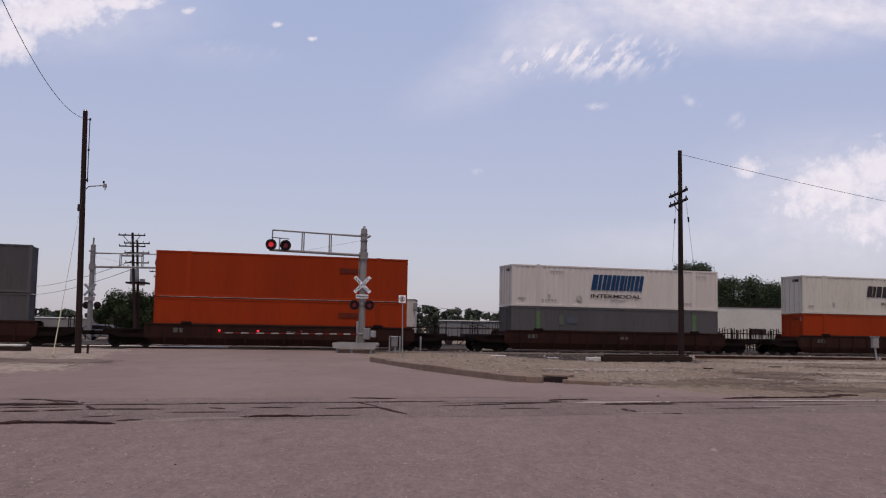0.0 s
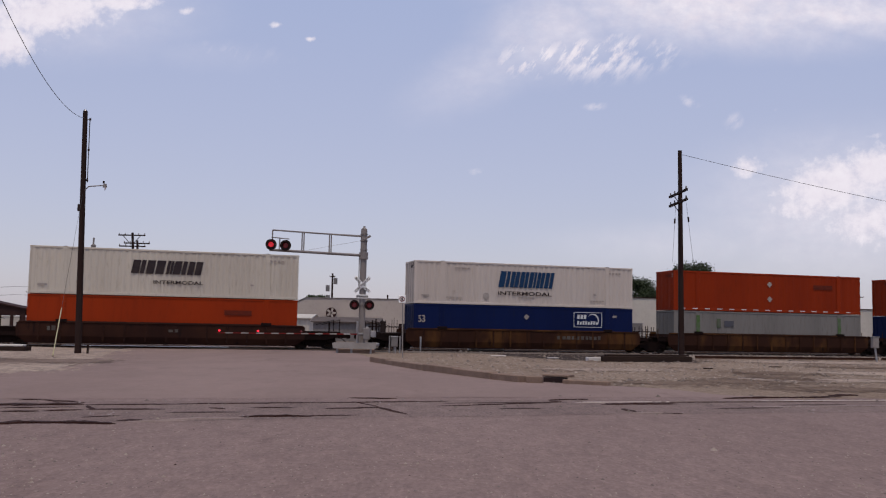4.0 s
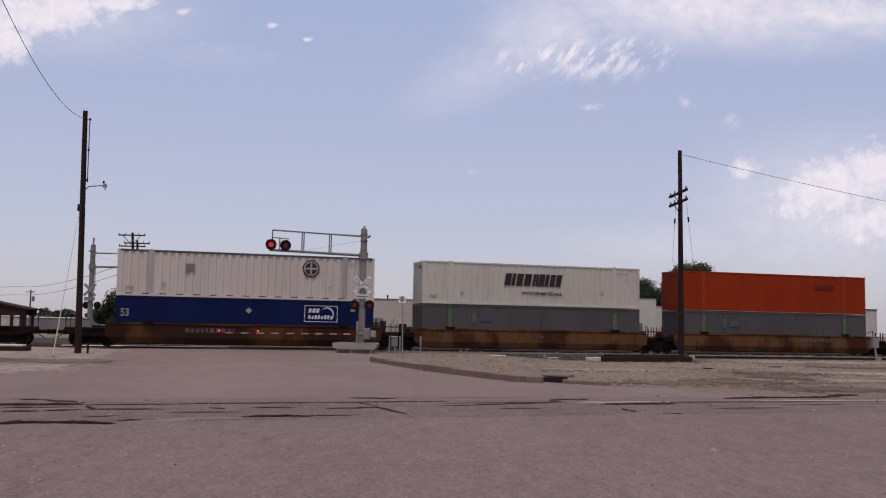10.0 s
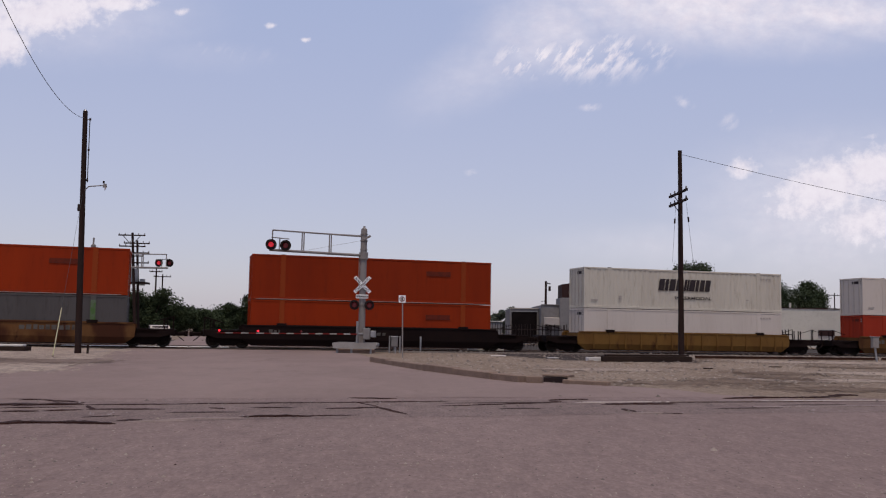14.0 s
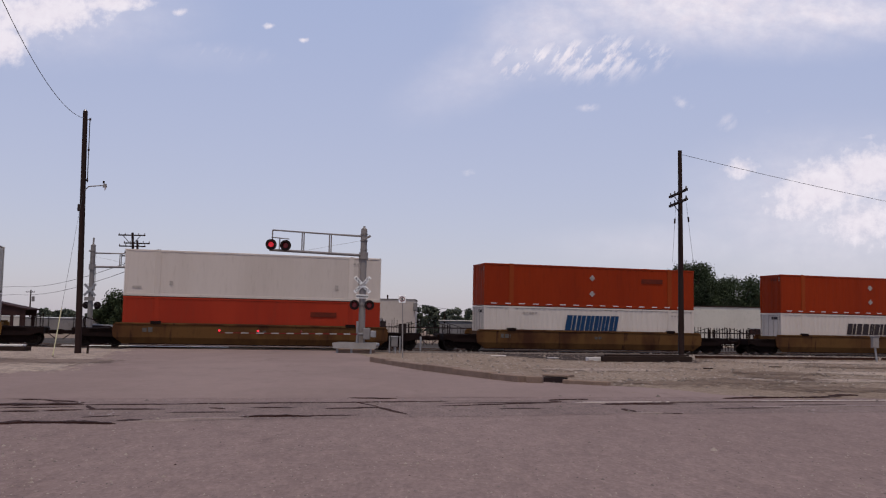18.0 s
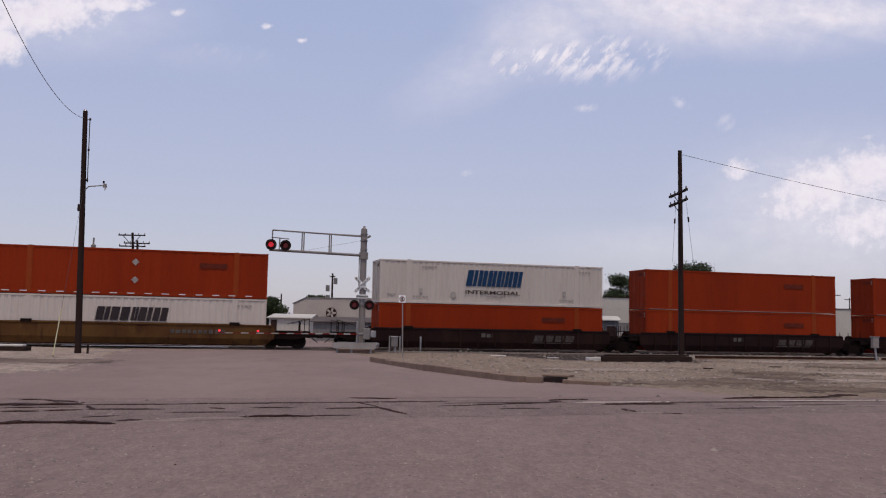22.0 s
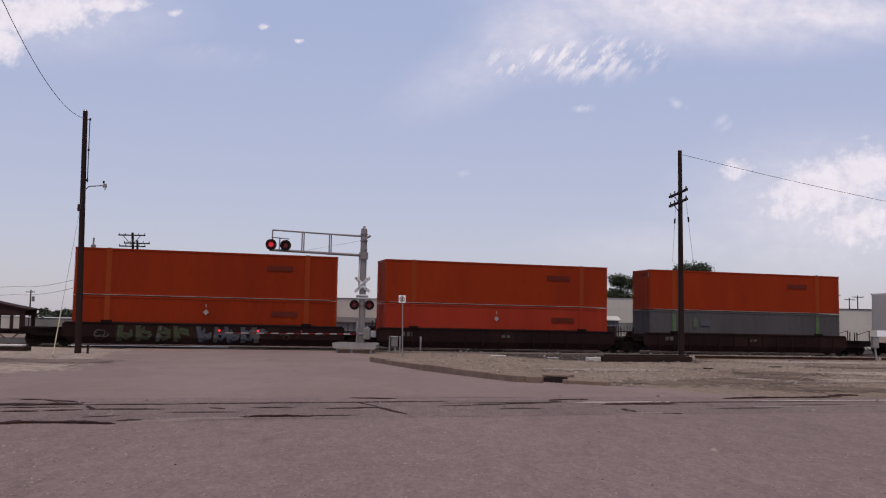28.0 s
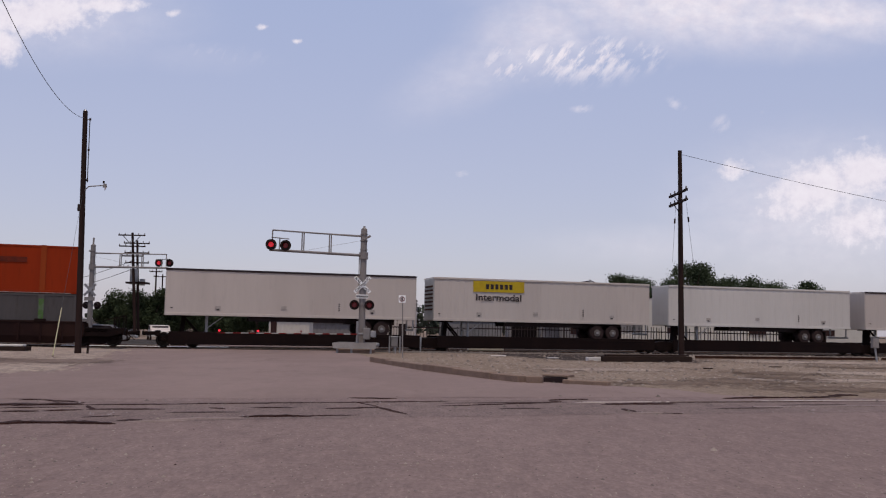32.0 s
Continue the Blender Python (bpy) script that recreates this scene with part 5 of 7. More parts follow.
STENCIL = [(10.3, 13.6, 0.9, 0.26)]
PLAIN = [(1.2, 1.9, 0.95, 0.3), (8.2, 8.8, 0.95, 0.2)]
BIG = [(10.9, 14.0, 0.72, 0.42), (7.1, 7.9, 0.95, 0.3)]

well(-41.9, "rail_brown", "dark brown double-stack well wagon", "truck", "truck", marks=PLAIN)
ride(grey_box(-41.9, LOW, "grey steel container in a well wagon", green=False), -41.9, LOW)
ride(grey_box(-41.9, HIGH, "dark grey steel container stacked on another", green=False), -41.9, HIGH)
well(-18.58, "rail_brown", "dark brown double-stack well wagon", "truck", "truck", marks=PLAIN)
ride(orange_box(-18.58, LOW, "orange steel container in a brown well wagon", "plain", "bright_orange"), -18.58, LOW)
ride(orange_box(-18.58, HIGH, "orange steel container stacked on another", "plain", "bright_orange"), -18.58, HIGH)
well(4.98, "rail_brown", "dark brown double-stack well wagon", "truck", "truck", marks=PLAIN)
ride(grey_box(4.98, LOW, "grey steel container with green posts in a well wagon"), 4.98, LOW)
ride(van_white(4.98, HIGH, "white ribbed container with a leaning blue name", "blue"), 4.98, HIGH)
well(28.42, "rail_brown", "dark brown double-stack well wagon", "truck", "truck", marks=PLAIN)
ride(orange_box(28.42, LOW, "orange steel container in a brown well wagon", "plain", "bright_orange"), 28.42, LOW)
ride(van_white(28.42, HIGH, "cream container with a leaning dark name", "dark", "cream"), 28.42, HIGH)
well(52.32, "rail_rust", "rusty yellow articulated well wagon unit", "truck", "shared", marks=STENCIL)
ride(blue_box(52.32, LOW, "dark blue container with a framed white badge"), 52.32, LOW)
ride(van_white(52.32, HIGH, "white ribbed container with a leaning blue name", "blue"), 52.32, HIGH)
well(71.78, "rail_rust", "rusty yellow articulated well wagon unit", "joint", "shared")
ride(grey_box(71.78, LOW, "pale grey container with green posts", "pale_grey"), 71.78, LOW)
ride(orange_box(71.78, HIGH, "orange container with two diamond placards and white dashes", "diamond"), 71.78, HIGH)
well(91.24, "rail_rust", "rusty yellow articulated well wagon unit", "joint", "truck", marks=STENCIL)
ride(blue_box(91.24, LOW, "dark blue container with a framed white badge"), 91.24, LOW)
ride(orange_box(91.24, HIGH, "orange steel container stacked on a blue one", "mark"), 91.24, HIGH)
well(114.85, "rail_rust", "rust-stained yellow articulated well wagon unit", "truck", "shared", ribs=False, marks=[(4.2, 7.2, 0.95, 0.3)])
ride(blue_box(114.85, LOW, "dark blue container with a framed white badge"), 114.85, LOW)
ride(van_white(114.85, HIGH, "white corrugated container with a round dark badge", "round", "white", "ribbed"), 114.85, HIGH)
well(134.3, "rail_tan", "rust-stained yellow articulated well wagon unit", "joint", "shared", ribs=False, marks=PLAIN)
ride(grey_box(134.3, LOW, "grey steel container with green posts in a well wagon"), 134.3, LOW)
ride(van_white(134.3, HIGH, "cream container with a leaning dark name", "dark", "cream"), 134.3, HIGH)
well(153.67, "rail_tan", "rust-stained yellow articulated well wagon unit", "joint", "truck", ribs=False, marks=[(10.1, 13.2, 1.0, 0.3)])
ride(grey_box(153.67, LOW, "grey steel container with green posts in a well wagon"), 153.67, LOW)
ride(orange_box(153.67, HIGH, "faded orange container with paler posts", "plain", "orange"), 153.67, HIGH)
well(177.3, "rail_black", "black double-stack well wagon", "truck", "truck", ribs=False, marks=PLAIN)
ride(orange_box(177.3, LOW, "orange steel container in a black well wagon"), 177.3, LOW)
ride(orange_box(177.3, HIGH, "orange steel container stacked on another"), 177.3, HIGH)
well(200.4, "rail_clean_yellow", "clean yellow well wagon with upright ribs", "truck", "truck")
ride(van_white(200.4, LOW, "white container low in a yellow well wagon", "none", "white", "plate"), 200.4, LOW)
ride(van_white(200.4, HIGH, "cream container with a leaning dark name", "dark", "cream"), 200.4, HIGH)
well(223.85, "rail_yellow", "dirty yellow double-stack well wagon", "truck", "truck", marks=PLAIN)
ride(orange_box(223.85, LOW, "red-orange container in a yellow well wagon", "plain", "red_orange"), 223.85, LOW)
ride(van_white(223.85, HIGH, "plain white container stacked on an orange one", "none", "white", "plate"), 223.85, HIGH)
well(247.25, "rail_yellow", "dirty yellow double-stack well wagon", "truck", "truck", marks=PLAIN)
ride(van_white(247.25, LOW, "white ribbed container with a leaning blue name", "blue"), 247.25, LOW)
ride(orange_box(247.25, HIGH, "orange container with two diamond placards and white dashes", "diamond"), 247.25, HIGH)
well(270.78, "rail_yellow", "dirty yellow double-stack well wagon", "truck", "truck", marks=STENCIL)
ride(van_white(270.78, LOW, "white container with a leaning dark name", "dark"), 270.78, LOW)
ride(orange_box(270.78, HIGH, "orange container with two diamond placards and white dashes", "diamond"), 270.78, HIGH)
well(294.3, "rail_maroon", "dark maroon articulated well wagon unit", "truck", "shared", marks=BIG)
ride(orange_box(294.3, LOW, "orange steel container in a maroon well wagon"), 294.3, LOW)
ride(van_white(294.3, HIGH, "white ribbed container with a leaning blue name", "blue"), 294.3, HIGH)
well(313.85, "rail_maroon", "dark maroon articulated well wagon unit", "joint", "shared", marks=BIG)
ride(orange_box(313.85, LOW, "orange steel container in a maroon well wagon"), 313.85, LOW)
ride(orange_box(313.85, HIGH, "orange steel container stacked on another"), 313.85, HIGH)
well(333.5, "rail_maroon", "dark maroon articulated well wagon unit", "joint", "truck", marks=BIG)
ride(orange_box(333.5, LOW, "orange container with a small diamond placard", "mark"), 333.5, LOW)
ride(orange_box(333.5, HIGH, "orange steel container stacked on another"), 333.5, HIGH)
well(356.9, "rail_maroon", "dark maroon well wagon unit with sprayed scrawls", "truck", "shared", ribs=False, graffiti=True)
ride(orange_box(356.9, LOW, "orange container with a small diamond placard", "mark"), 356.9, LOW)
ride(orange_box(356.9, HIGH, "orange steel container stacked on another"), 356.9, HIGH)
well(376.25, "rail_maroon", "dark maroon articulated well wagon unit", "joint", "shared", marks=PLAIN)
ride(orange_box(376.25, LOW, "red-orange container with a small diamond placard", "mark", "red_orange"), 376.25, LOW)
ride(orange_box(376.25, HIGH, "orange steel container stacked on another"), 376.25, HIGH)
well(395.75, "rail_maroon", "dark maroon articulated well wagon unit", "joint", "truck", marks=PLAIN)
ride(grey_box(395.75, LOW, "grey steel container in a maroon well wagon"), 395.75, LOW)
ride(orange_box(395.75, HIGH, "orange steel container stacked on a grey one"), 395.75, HIGH)
for i, (s, text, kw) in enumerate((
        (417.05, "plain white highway trailer riding on a spine wagon", dict()),
        (434.4, "white highway trailer with a yellow sign panel", dict(sign=True, tandem=4.1, ribs=0.62, dark_top=False)),
        (452.1, "bright ribbed highway trailer riding on a spine wagon", dict(paint="trailer_bright", long=15.6, tandem=4.1, ribs=0.6, dark_top=False)),
        (469.1, "white highway trailer at the end of the string", dict()))):
    ride(spine_car(s, 16.8, "low black spine wagon under a highway trailer", i == 0, True), s)
    ride(trailer(s, text, **kw), s, DECK)


# ---------------------------------------------------------------- poles and cables beside the railway
pole = thing("utility_pole", pose(-17.87, 45.9, 0), "tall dark wooden utility pole with a lamp arm", "utility pole")
part("shaft", rod((0, 0, -0.3), (-0.26, 0, 12.13), 0.165, 0.115, 14), M["dark_wood"], pole)
part("cap", rod((-0.26, 0, 12.13), (-0.262, 0, 12.2), 0.10, 0.06, 12), M["galv"], pole)
part("riser", rod((0.03, -0.02, 8.5), (0.0, -0.02, 11.72), 0.025, sides=6), M["wire"], pole)
for z in (8.62, 10.15, 11.7):
    b = part("standoff", rod((-0.22, 0, z), (0.03, -0.02, z), 0.02, sides=6), M["galv"], pole)
    part("insulator", rod((0.015, -0.02, z - 0.05), (0.015, -0.02, z + 0.07), 0.06, 0.045, 8), M["black"], b)
arm = part("lamp_arm", rod((-0.14, 0, 8.05), (0.12, -0.05, 8.30), 0.03, sides=8), M["galv"], pole)
part("arm_tube", rod((0.12, -0.05, 8.30), (0.86, -0.1, 8.36), 0.03, sides=8), M["galv"], arm)
head = part("lamp_head", rod((0.95, -0.1, 8.26), (0.95, -0.1, 8.44), 0.11, 0.07, 12), M["wall_grey"], pole)
part("photocell", rod((0.88, -0.1, 8.46), (0.88, -0.1, 8.58), 0.05, sides=8), M["black"], head)
part("lamp_glass", rod((0.97, -0.1, 8.12), (0.97, -0.1, 8.26), 0.035, 0.06, 10), M["sign_white"], head)
part("meter_box", box(-0.36, -0.2, -0.14, 0.06, 7.05, 7.4, 0.02), M["black"], pole)
post = thing("marker_post", pose(-17.42, 45.95, 0), "short dark wooden stub beside the pole", "post")
part("stub", rod((0, 0, -0.1), (0.01, 0, 0.42), 0.06, 0.055, 8), M["dark_wood"], post)

ANCHOR, GUY_TOP = Vector((-17.09, 41.05, 0.0)), Vector((-18.0, 45.78, 7.9))
cable("guy_wire", [tuple(ANCHOR), tuple(GUY_TOP)], 0.007, "thin steel guy wire down from the wooden pole")
guard = thing("guy_guard", pose(*ANCHOR), "pale yellow plastic sleeve over the guy wire", "cable guard")
way = (GUY_TOP - ANCHOR).normalized()
part("sleeve", rod(way * 0.05, way * 2.55, 0.025, sides=8), M["yellow_plastic"], guard)
part("anchor_eye", rod((0, 0, -0.1), way * 0.1, 0.03, sides=6), M["rust"], guard)

pole2 = thing("utility_pole", pose(13.55, 52.5, 0), "tall dark wooden pole with two short crossarms", "utility pole")
part("shaft", rod((0, 0, -0.3), (-0.06, 0, 12.0), 0.175, 0.115, 14), M["dark_wood"], pole2)
for z, k in ((9.52, 0), (8.98, 1)):
    a0, a1 = Vector((-0.28, 1.6, z)), Vector((-0.10, -1.65, z))
    cross = part("crossarm", bar(a0 + Vector((0.02, 0, 0)), a1 + Vector((0.02, 0, 0)), 0.10, 0.13), M["dark_wood"], pole2)
    for f in (0.06, 0.3, 0.94):
        q = a0.lerp(a1, f) + Vector((0.02, 0, 0.06))
        part("insulator", rod(q, q + Vector((0, 0, 0.16)), 0.05, 0.035, 8), M["wall_grey"], cross)
    part("brace", bar(a0.lerp(a1, 0.25), (-0.1, 0.1, z - 0.5), 0.03, 0.05), M["galv"], pole2)
for x0, x1, y in ((-0.22, -0.42, 0.3), (0.14, 0.52, -0.6)):
    q = part("hanging_wire", rod((x0, y, 8.9), (x1, y, 5.6), 0.008, sides=5), M["wire"], pole2)
    part("strain_insulator", rod((x0 + (x1 - x0) * 0.28, y, 8.1), (x0 + (x1 - x0) * 0.36, y, 7.82), 0.05, sides=8), M["black"], q)
part("ground_wire", rod((-0.19, -0.05, 0.0), (-0.17, -0.05, 11.6), 0.012, sides=5), M["wire"], pole2)

cable("overhead_wire", sag((-18.2, 45.8, 11.75), (-5.5, 2.0, 13.5), 2.5, 30), 0.012, "thin overhead wire sagging from the pole top")
cable("overhead_wire", sag((13.6, 52.4, 11.75), (52.0, 63.3, 7.6), 0.5, 30), 0.012, "thin overhead wire running off from the pole top")


# ---------------------------------------------------------------- crossing signals
def lamp_unit(parent, p, facing, lit, size=0.36):
    """A flasher: round black background, hood, housing and red lens. facing: degrees about z, 0 looks to -y."""
    m = Matrix.Translation(p) @ Matrix.Rotation(radians(facing), 4, "Z")
    bg = part("lamp_background", rod((0, -0.02, 0), (0, 0.02, 0), size, sides=26), M["black"], parent, at=m)
    part("housing", rod((0, 0.02, 0), (0, 0.28, 0), 0.17, 0.12, 14), M["black"], bg)
    part("lens", rod((0, -0.06, 0), (0, -0.02, 0), 0.11, 0.155, 20), M["lamp_lit" if lit else "lamp_dim"], bg, "lit red lens" if lit else "dark red lens")
    hood = bmesh.new()
    for i in range(12):
        a0, a1 = radians(-10 + i * 200 / 12), radians(-10 + (i + 1) * 200 / 12)
        q = [hood.verts.new((0.2 * math.cos(a), yy, 0.2 * math.sin(a))) for a in (a0, a1) for yy in (-0.02, -0.30)]
        hood.faces.new((q[0], q[1], q[3], q[2]))
    part("hood", hood, M["black"], bg)
    return bg


def crossbuck(parent, z, y, front=True):
    for k, text in ((1, "CROSSING"), (-1, "RAIL ROAD")):
        m = Matrix.Translation((0, y - 0.012 * (k > 0), z)) @ Matrix.Rotation(radians(-45 * k), 4, "Y")
        blade = part("crossbuck_blade", box(-0.66, 0.66, -0.008, 0.004, -0.10, 0.10, 0.003), M["sign_white" if front else "galv"], parent, at=m)
        if front:
            lettering(text, 0.14, M["black"], blade, Matrix.Translation((-0.58, -0.012, -0.07)) @ FACE, 1.16)


def cantilever(p, turn, span, height, arm_z, top_z, lit, label, front=True, hangers=(0.37, 0.66)):
    """A mast with a two-tube arm that reaches out to its -x, flashers on the arm and mast, and a crossbuck."""
    c = thing("crossing_signal", pose(*p), label, "railway signal", "crossing signals")
    part("mast", rod((0, 0, 0.0), (0.0, 0, height), 0.205, 0.195, 20), M["mast_paint"], c)
    part("base_flange", rod((0, 0, 0.0), (0, 0, 0.06), 0.42, sides=18), M["mast_paint"], c)
    part("mast_collar", rod((0, 0, arm_z - 0.24), (0, 0, arm_z + 0.2), 0.275, sides=18), M["mast_paint"], c)
    part("mast_cap", rod((0, 0, height), (0, 0, height + 0.14), 0.2, 0.05, 16), M["mast_paint"], c)
    part("finial", rod((0, 0, height + 0.1), (0, 0, height + 0.62 if not front else height + 0.2), 0.075, sides=8), M["mast_paint"], c)
    d = Matrix.Rotation(radians(turn), 4, "Z")
    arm_part = part("lower_tube", rod((-0.2, 0, arm_z), (-span, 0, arm_z), 0.085, 0.075, 12), M["mast_paint"], c, at=d)
    part("upper_tube", rod((-0.1, 0, top_z), (-span + 0.15, 0, top_z), 0.05, 0.045, 10), M["mast_paint"], c, at=d)
    for f in hangers + (0.975,):
        for k in (-0.06, 0.06) if f < 0.9 else (0,):
            part("hanger", rod((-span * f + k, 0, arm_z), (-span * f + k, 0, top_z), 0.04, sides=8), M["mast_paint"], c, at=d)
    part("tie_rod", rod((-0.1, 0, top_z + 0.06), (-span * 0.62, 0, top_z + 0.02), 0.016, sides=6), M["mast_paint"], c, at=d)
    part("tie_rod", rod((-0.1, 0, top_z - 0.25), (-span * 0.62, 0, arm_z + 0.1), 0.008, sides=5), M["mast_paint"], c, at=d)
    part("top_bracket", bar((0, -0.2, height - 0.62), (0.42, -0.3, height - 0.42), 0.10, 0.12), M["mast_paint"], c)
    for z in (arm_z + 0.35, arm_z + 1.3, arm_z + 0.9):
        part("clamp", rod((0, 0, z - 0.03), (0, 0, z + 0.03), 0.235, sides=18), M["mast_paint"], c)
    part("conduit", rod((-0.24, -0.06, arm_z - 1.9), (-0.25, -0.06, arm_z - 0.2), 0.03, sides=8), M["mast_paint"], c)
    head = part("lamp_bracket", rod((-span + 0.02, -0.2, arm_z + 0.72), (-span + 1.1, -0.2, arm_z + 0.68), 0.03, sides=8), M["mast_paint"], c, at=d)
    lamp_z = arm_z + (0.29 if front else 0.42)
    q0, q1 = d @ Vector((-span - 0.02, -0.28, lamp_z)), d @ Vector((-span + 0.86, -0.28, lamp_z))
    lamp_unit(c, q0, 8 if front else 180, lit[0], 0.32)
    lamp_unit(c, q1, 8 if front else 180, lit[1], 0.32)
    part("lamp_support", rod((-span + 0.55, -0.1, arm_z), (-span + 0.55, -0.16, arm_z + 0.7), 0.035, sides=8), M["mast_paint"], c, at=d)
    crossbuck(c, 4.12, -0.27 if front else 0.27, front)
    plate_part = part("tracks_plate", box(-0.37, 0.37, -0.275, -0.26, 3.29, 3.52, 0.004) if front else box(-0.42, 0.42, 0.26, 0.275, 3.24, 3.54), M["sign_white" if front else "mast_paint"], c)
    if front:
        for i in range(6):
            part("letter_bar", box(-0.34 + i * 0.12, -0.26 + i * 0.12, -0.282, -0.275, 3.34, 3.47), M["black"], plate_part)
    part("mast_crossbar", bar((-0.5, -0.2, 2.9), (0.5, -0.2, 2.9), 0.05, 0.05), M["mast_paint"], c)
    lamp_unit(c, (-0.45, -0.3, 2.89), 6, lit[2], 0.30)
    lamp_unit(c, (0.45, -0.3, 2.89), 6, lit[3], 0.30)
    return c


near_signal = cantilever((-4.85, 56.5, 0.0), 30.0, 6.0, 7.52, 5.92, 7.08, (True, False, False, False), "grey cantilever crossing signal with red flashers and crossbuck")
far_signal = cantilever((-28.4, 75.0, 0.0), -2.0, 6.2, 7.75, 6.0, 7.1, (False, True, False, False), "far cantilever crossing signal seen from its back", front=False)
far_signal.matrix_basis = pose(-28.4, 75.0, 0) @ Matrix.Rotation(radians(180), 4, "Z")


M["guard_steel"] = worn("pale_weathered_steel", (0.30, 0.275, 0.255), (0.25, 0.225, 0.205), (0.17, 0.14, 0.12), 1.2, 0.5, 0.7, bump=0.1)


def crossing_gate(p, tip, label):
    """A lowered gate: mechanism box, pivot, striped arm with red lamps."""
    g = thing("crossing_gate", pose(*p), label, "barrier")
    v = Vector(tip) - Vector(p)
    part("gate_box", box(-0.16, 0.26, -0.3, 0.1, 0.82, 1.5, 0.03), M["wall_grey"], g)
    part("gate_post", rod((-0.52, -0.1, 0.0), (-0.52, -0.1, 1.9), 0.07, sides=10), M["galv"], g)
    part("pivot", rod((-0.45, -0.4, 1.12), (-0.1, -0.1, 1.14), 0.09, sides=12), M["galv"], g)
    part("counterweight", box(0.3, 0.62, -0.35, -0.2, 0.95, 1.35, 0.03), M["galv"], g)
    n = 19
    a = Vector((-0.5, -0.35, 1.13))
    b = Vector((v.x, v.y, v.z))
    for i in range(n):
        q0, q1 = a.lerp(b, i / n), a.lerp(b, (i + 1) / n)
        h = 0.075 - 0.03 * i / n
        stripe = bar(q0, q1, 0.03, h)
        part("arm_stripe", stripe, M["post_grey" if i % 2 else "red_paint"], g)
    for f in (0.42, 0.725, 0.985):
        q = a.lerp(b, f) + Vector((0, 0, 0.12))
        lp = part("arm_lamp", rod(q + Vector((0, 0.03, 0)), q + Vector((0, -0.05, 0)), 0.055, sides=12), M["gate_lamp" if f > 0.6 else "lamp_dim"], g)
        part("lamp_stem", rod(q - Vector((0, 0, 0.12)), q, 0.015, sides=6), M["black"], lp)
    return g


crossing_gate((-4.55, 56.1, 0.0), (-12.35, 51.2, 1.1), "lowered red and white striped crossing gate with red lamps")

rail_guard = thing("crash_guard", pose(-5.1, 55.6, 0), "low rounded steel guard round the signal mast", "guard rail")
part("foundation", box(-1.1, 1.05, -0.45, 1.45, 0.0, 0.24, 0.04), M["kerb"], rail_guard)
for y in (-0.62, 1.6):
    beam = prism([(-1.30, 0.34), (-1.24, 0.28), (1.18, 0.28), (1.26, 0.34), (1.26, 0.58), (1.18, 0.63), (-1.22, 0.63), (-1.30, 0.58)], y - 0.05, y + 0.05)
    part("guard_beam", beam, M["guard_steel"], rail_guard)
for x in (-1.3, 1.26):
    part("end_beam", box(x - 0.05, x + 0.05, -0.56, 1.54, 0.42, 0.6, 0.03), M["galv"], rail_guard)
for x in (-1.05, -0.2, 0.95):
    for y in (-0.52, 1.5):
        part("guard_post", box(x - 0.06, x + 0.06, y - 0.05, y + 0.05, -0.05, 0.56), M["galv"], rail_guard)

sign = thing("road_sign", pose(-2.0, 48.4, 0), "small square white sign with a dark ring on a post", "sign")
part("sign_post", bar((0, 0, -0.05), (-0.06, 0, 3.2), 0.09, 0.06), M["mast_paint"], sign)
sp = part("sign_plate", box(-0.26, 0.10, -0.05, -0.035, 2.87, 3.25, 0.004), M["sign_white"], sign)
ring = bmesh.new()
for i in range(20):
    a0, a1 = i * math.pi / 10, (i + 1) * math.pi / 10
    q = [ring.verts.new((-0.08 + rr * math.cos(a), -0.054, 3.06 + rr * math.sin(a))) for a in (a0, a1) for rr in (0.09, 0.14)]
    ring.faces.new((q[0], q[1], q[3], q[2]))
part("ring", ring, M["red_paint"], sp)
part("symbol", box(-0.12, -0.04, -0.056, -0.051, 2.99, 3.13), M["black"], sp)
part("slash", bar((-0.17, -0.056, 3.15), (0.01, -0.056, 2.97), 0.02, 0.006), M["red_paint"], sp)

cabinet = thing("relay_cabinet", pose(-2.85, 57.3, 0), "small grey relay cabinet on a short post", "cabinet")
part("pedestal", rod((0, 0, -0.05), (0, 0, 0.42), 0.09, sides=10), M["galv"], cabinet)
part("case", box(-0.22, 0.18, -0.16, 0.16, 0.38, 1.0, 0.03), M["wall_grey"], cabinet)
part("lid", box(-0.25, 0.21, -0.19, 0.19, 0.98, 1.04, 0.02), M["galv"], cabinet)
for x in (-0.33, 0.31):
    part("leg", rod((x, -0.05, -0.05), (x, -0.05, 1.05), 0.045, sides=8), M["galv"], cabinet)
stub = thing("marker_post", pose(-1.35, 61.0, 0), "grey steel marker post beside the track", "post")
part("tube", rod((0, 0, -0.05), (0, 0, 0.95), 0.06, sides=10), M["galv"], stub)
part("cap", rod((0, 0, 0.95), (0, 0, 1.0), 0.07, 0.03, 10), M["galv"], stub)

marker = thing("signal_box_post", pose(27.5, 59.0, 0), "pale box on a leaning grey post by the track", "sign")
part("post", rod((0.12, 0, -0.1), (-0.02, 0, 1.1), 0.07, sides=8), M["galv"], marker)
part("case", box(-0.20, 0.20, -0.17, 0.17, 0.85, 1.54, 0.03), M["mast_paint"], marker)
part("case_lid", box(-0.23, 0.23, -0.2, 0.2, 1.53, 1.58, 0.01), M["galv"], marker)


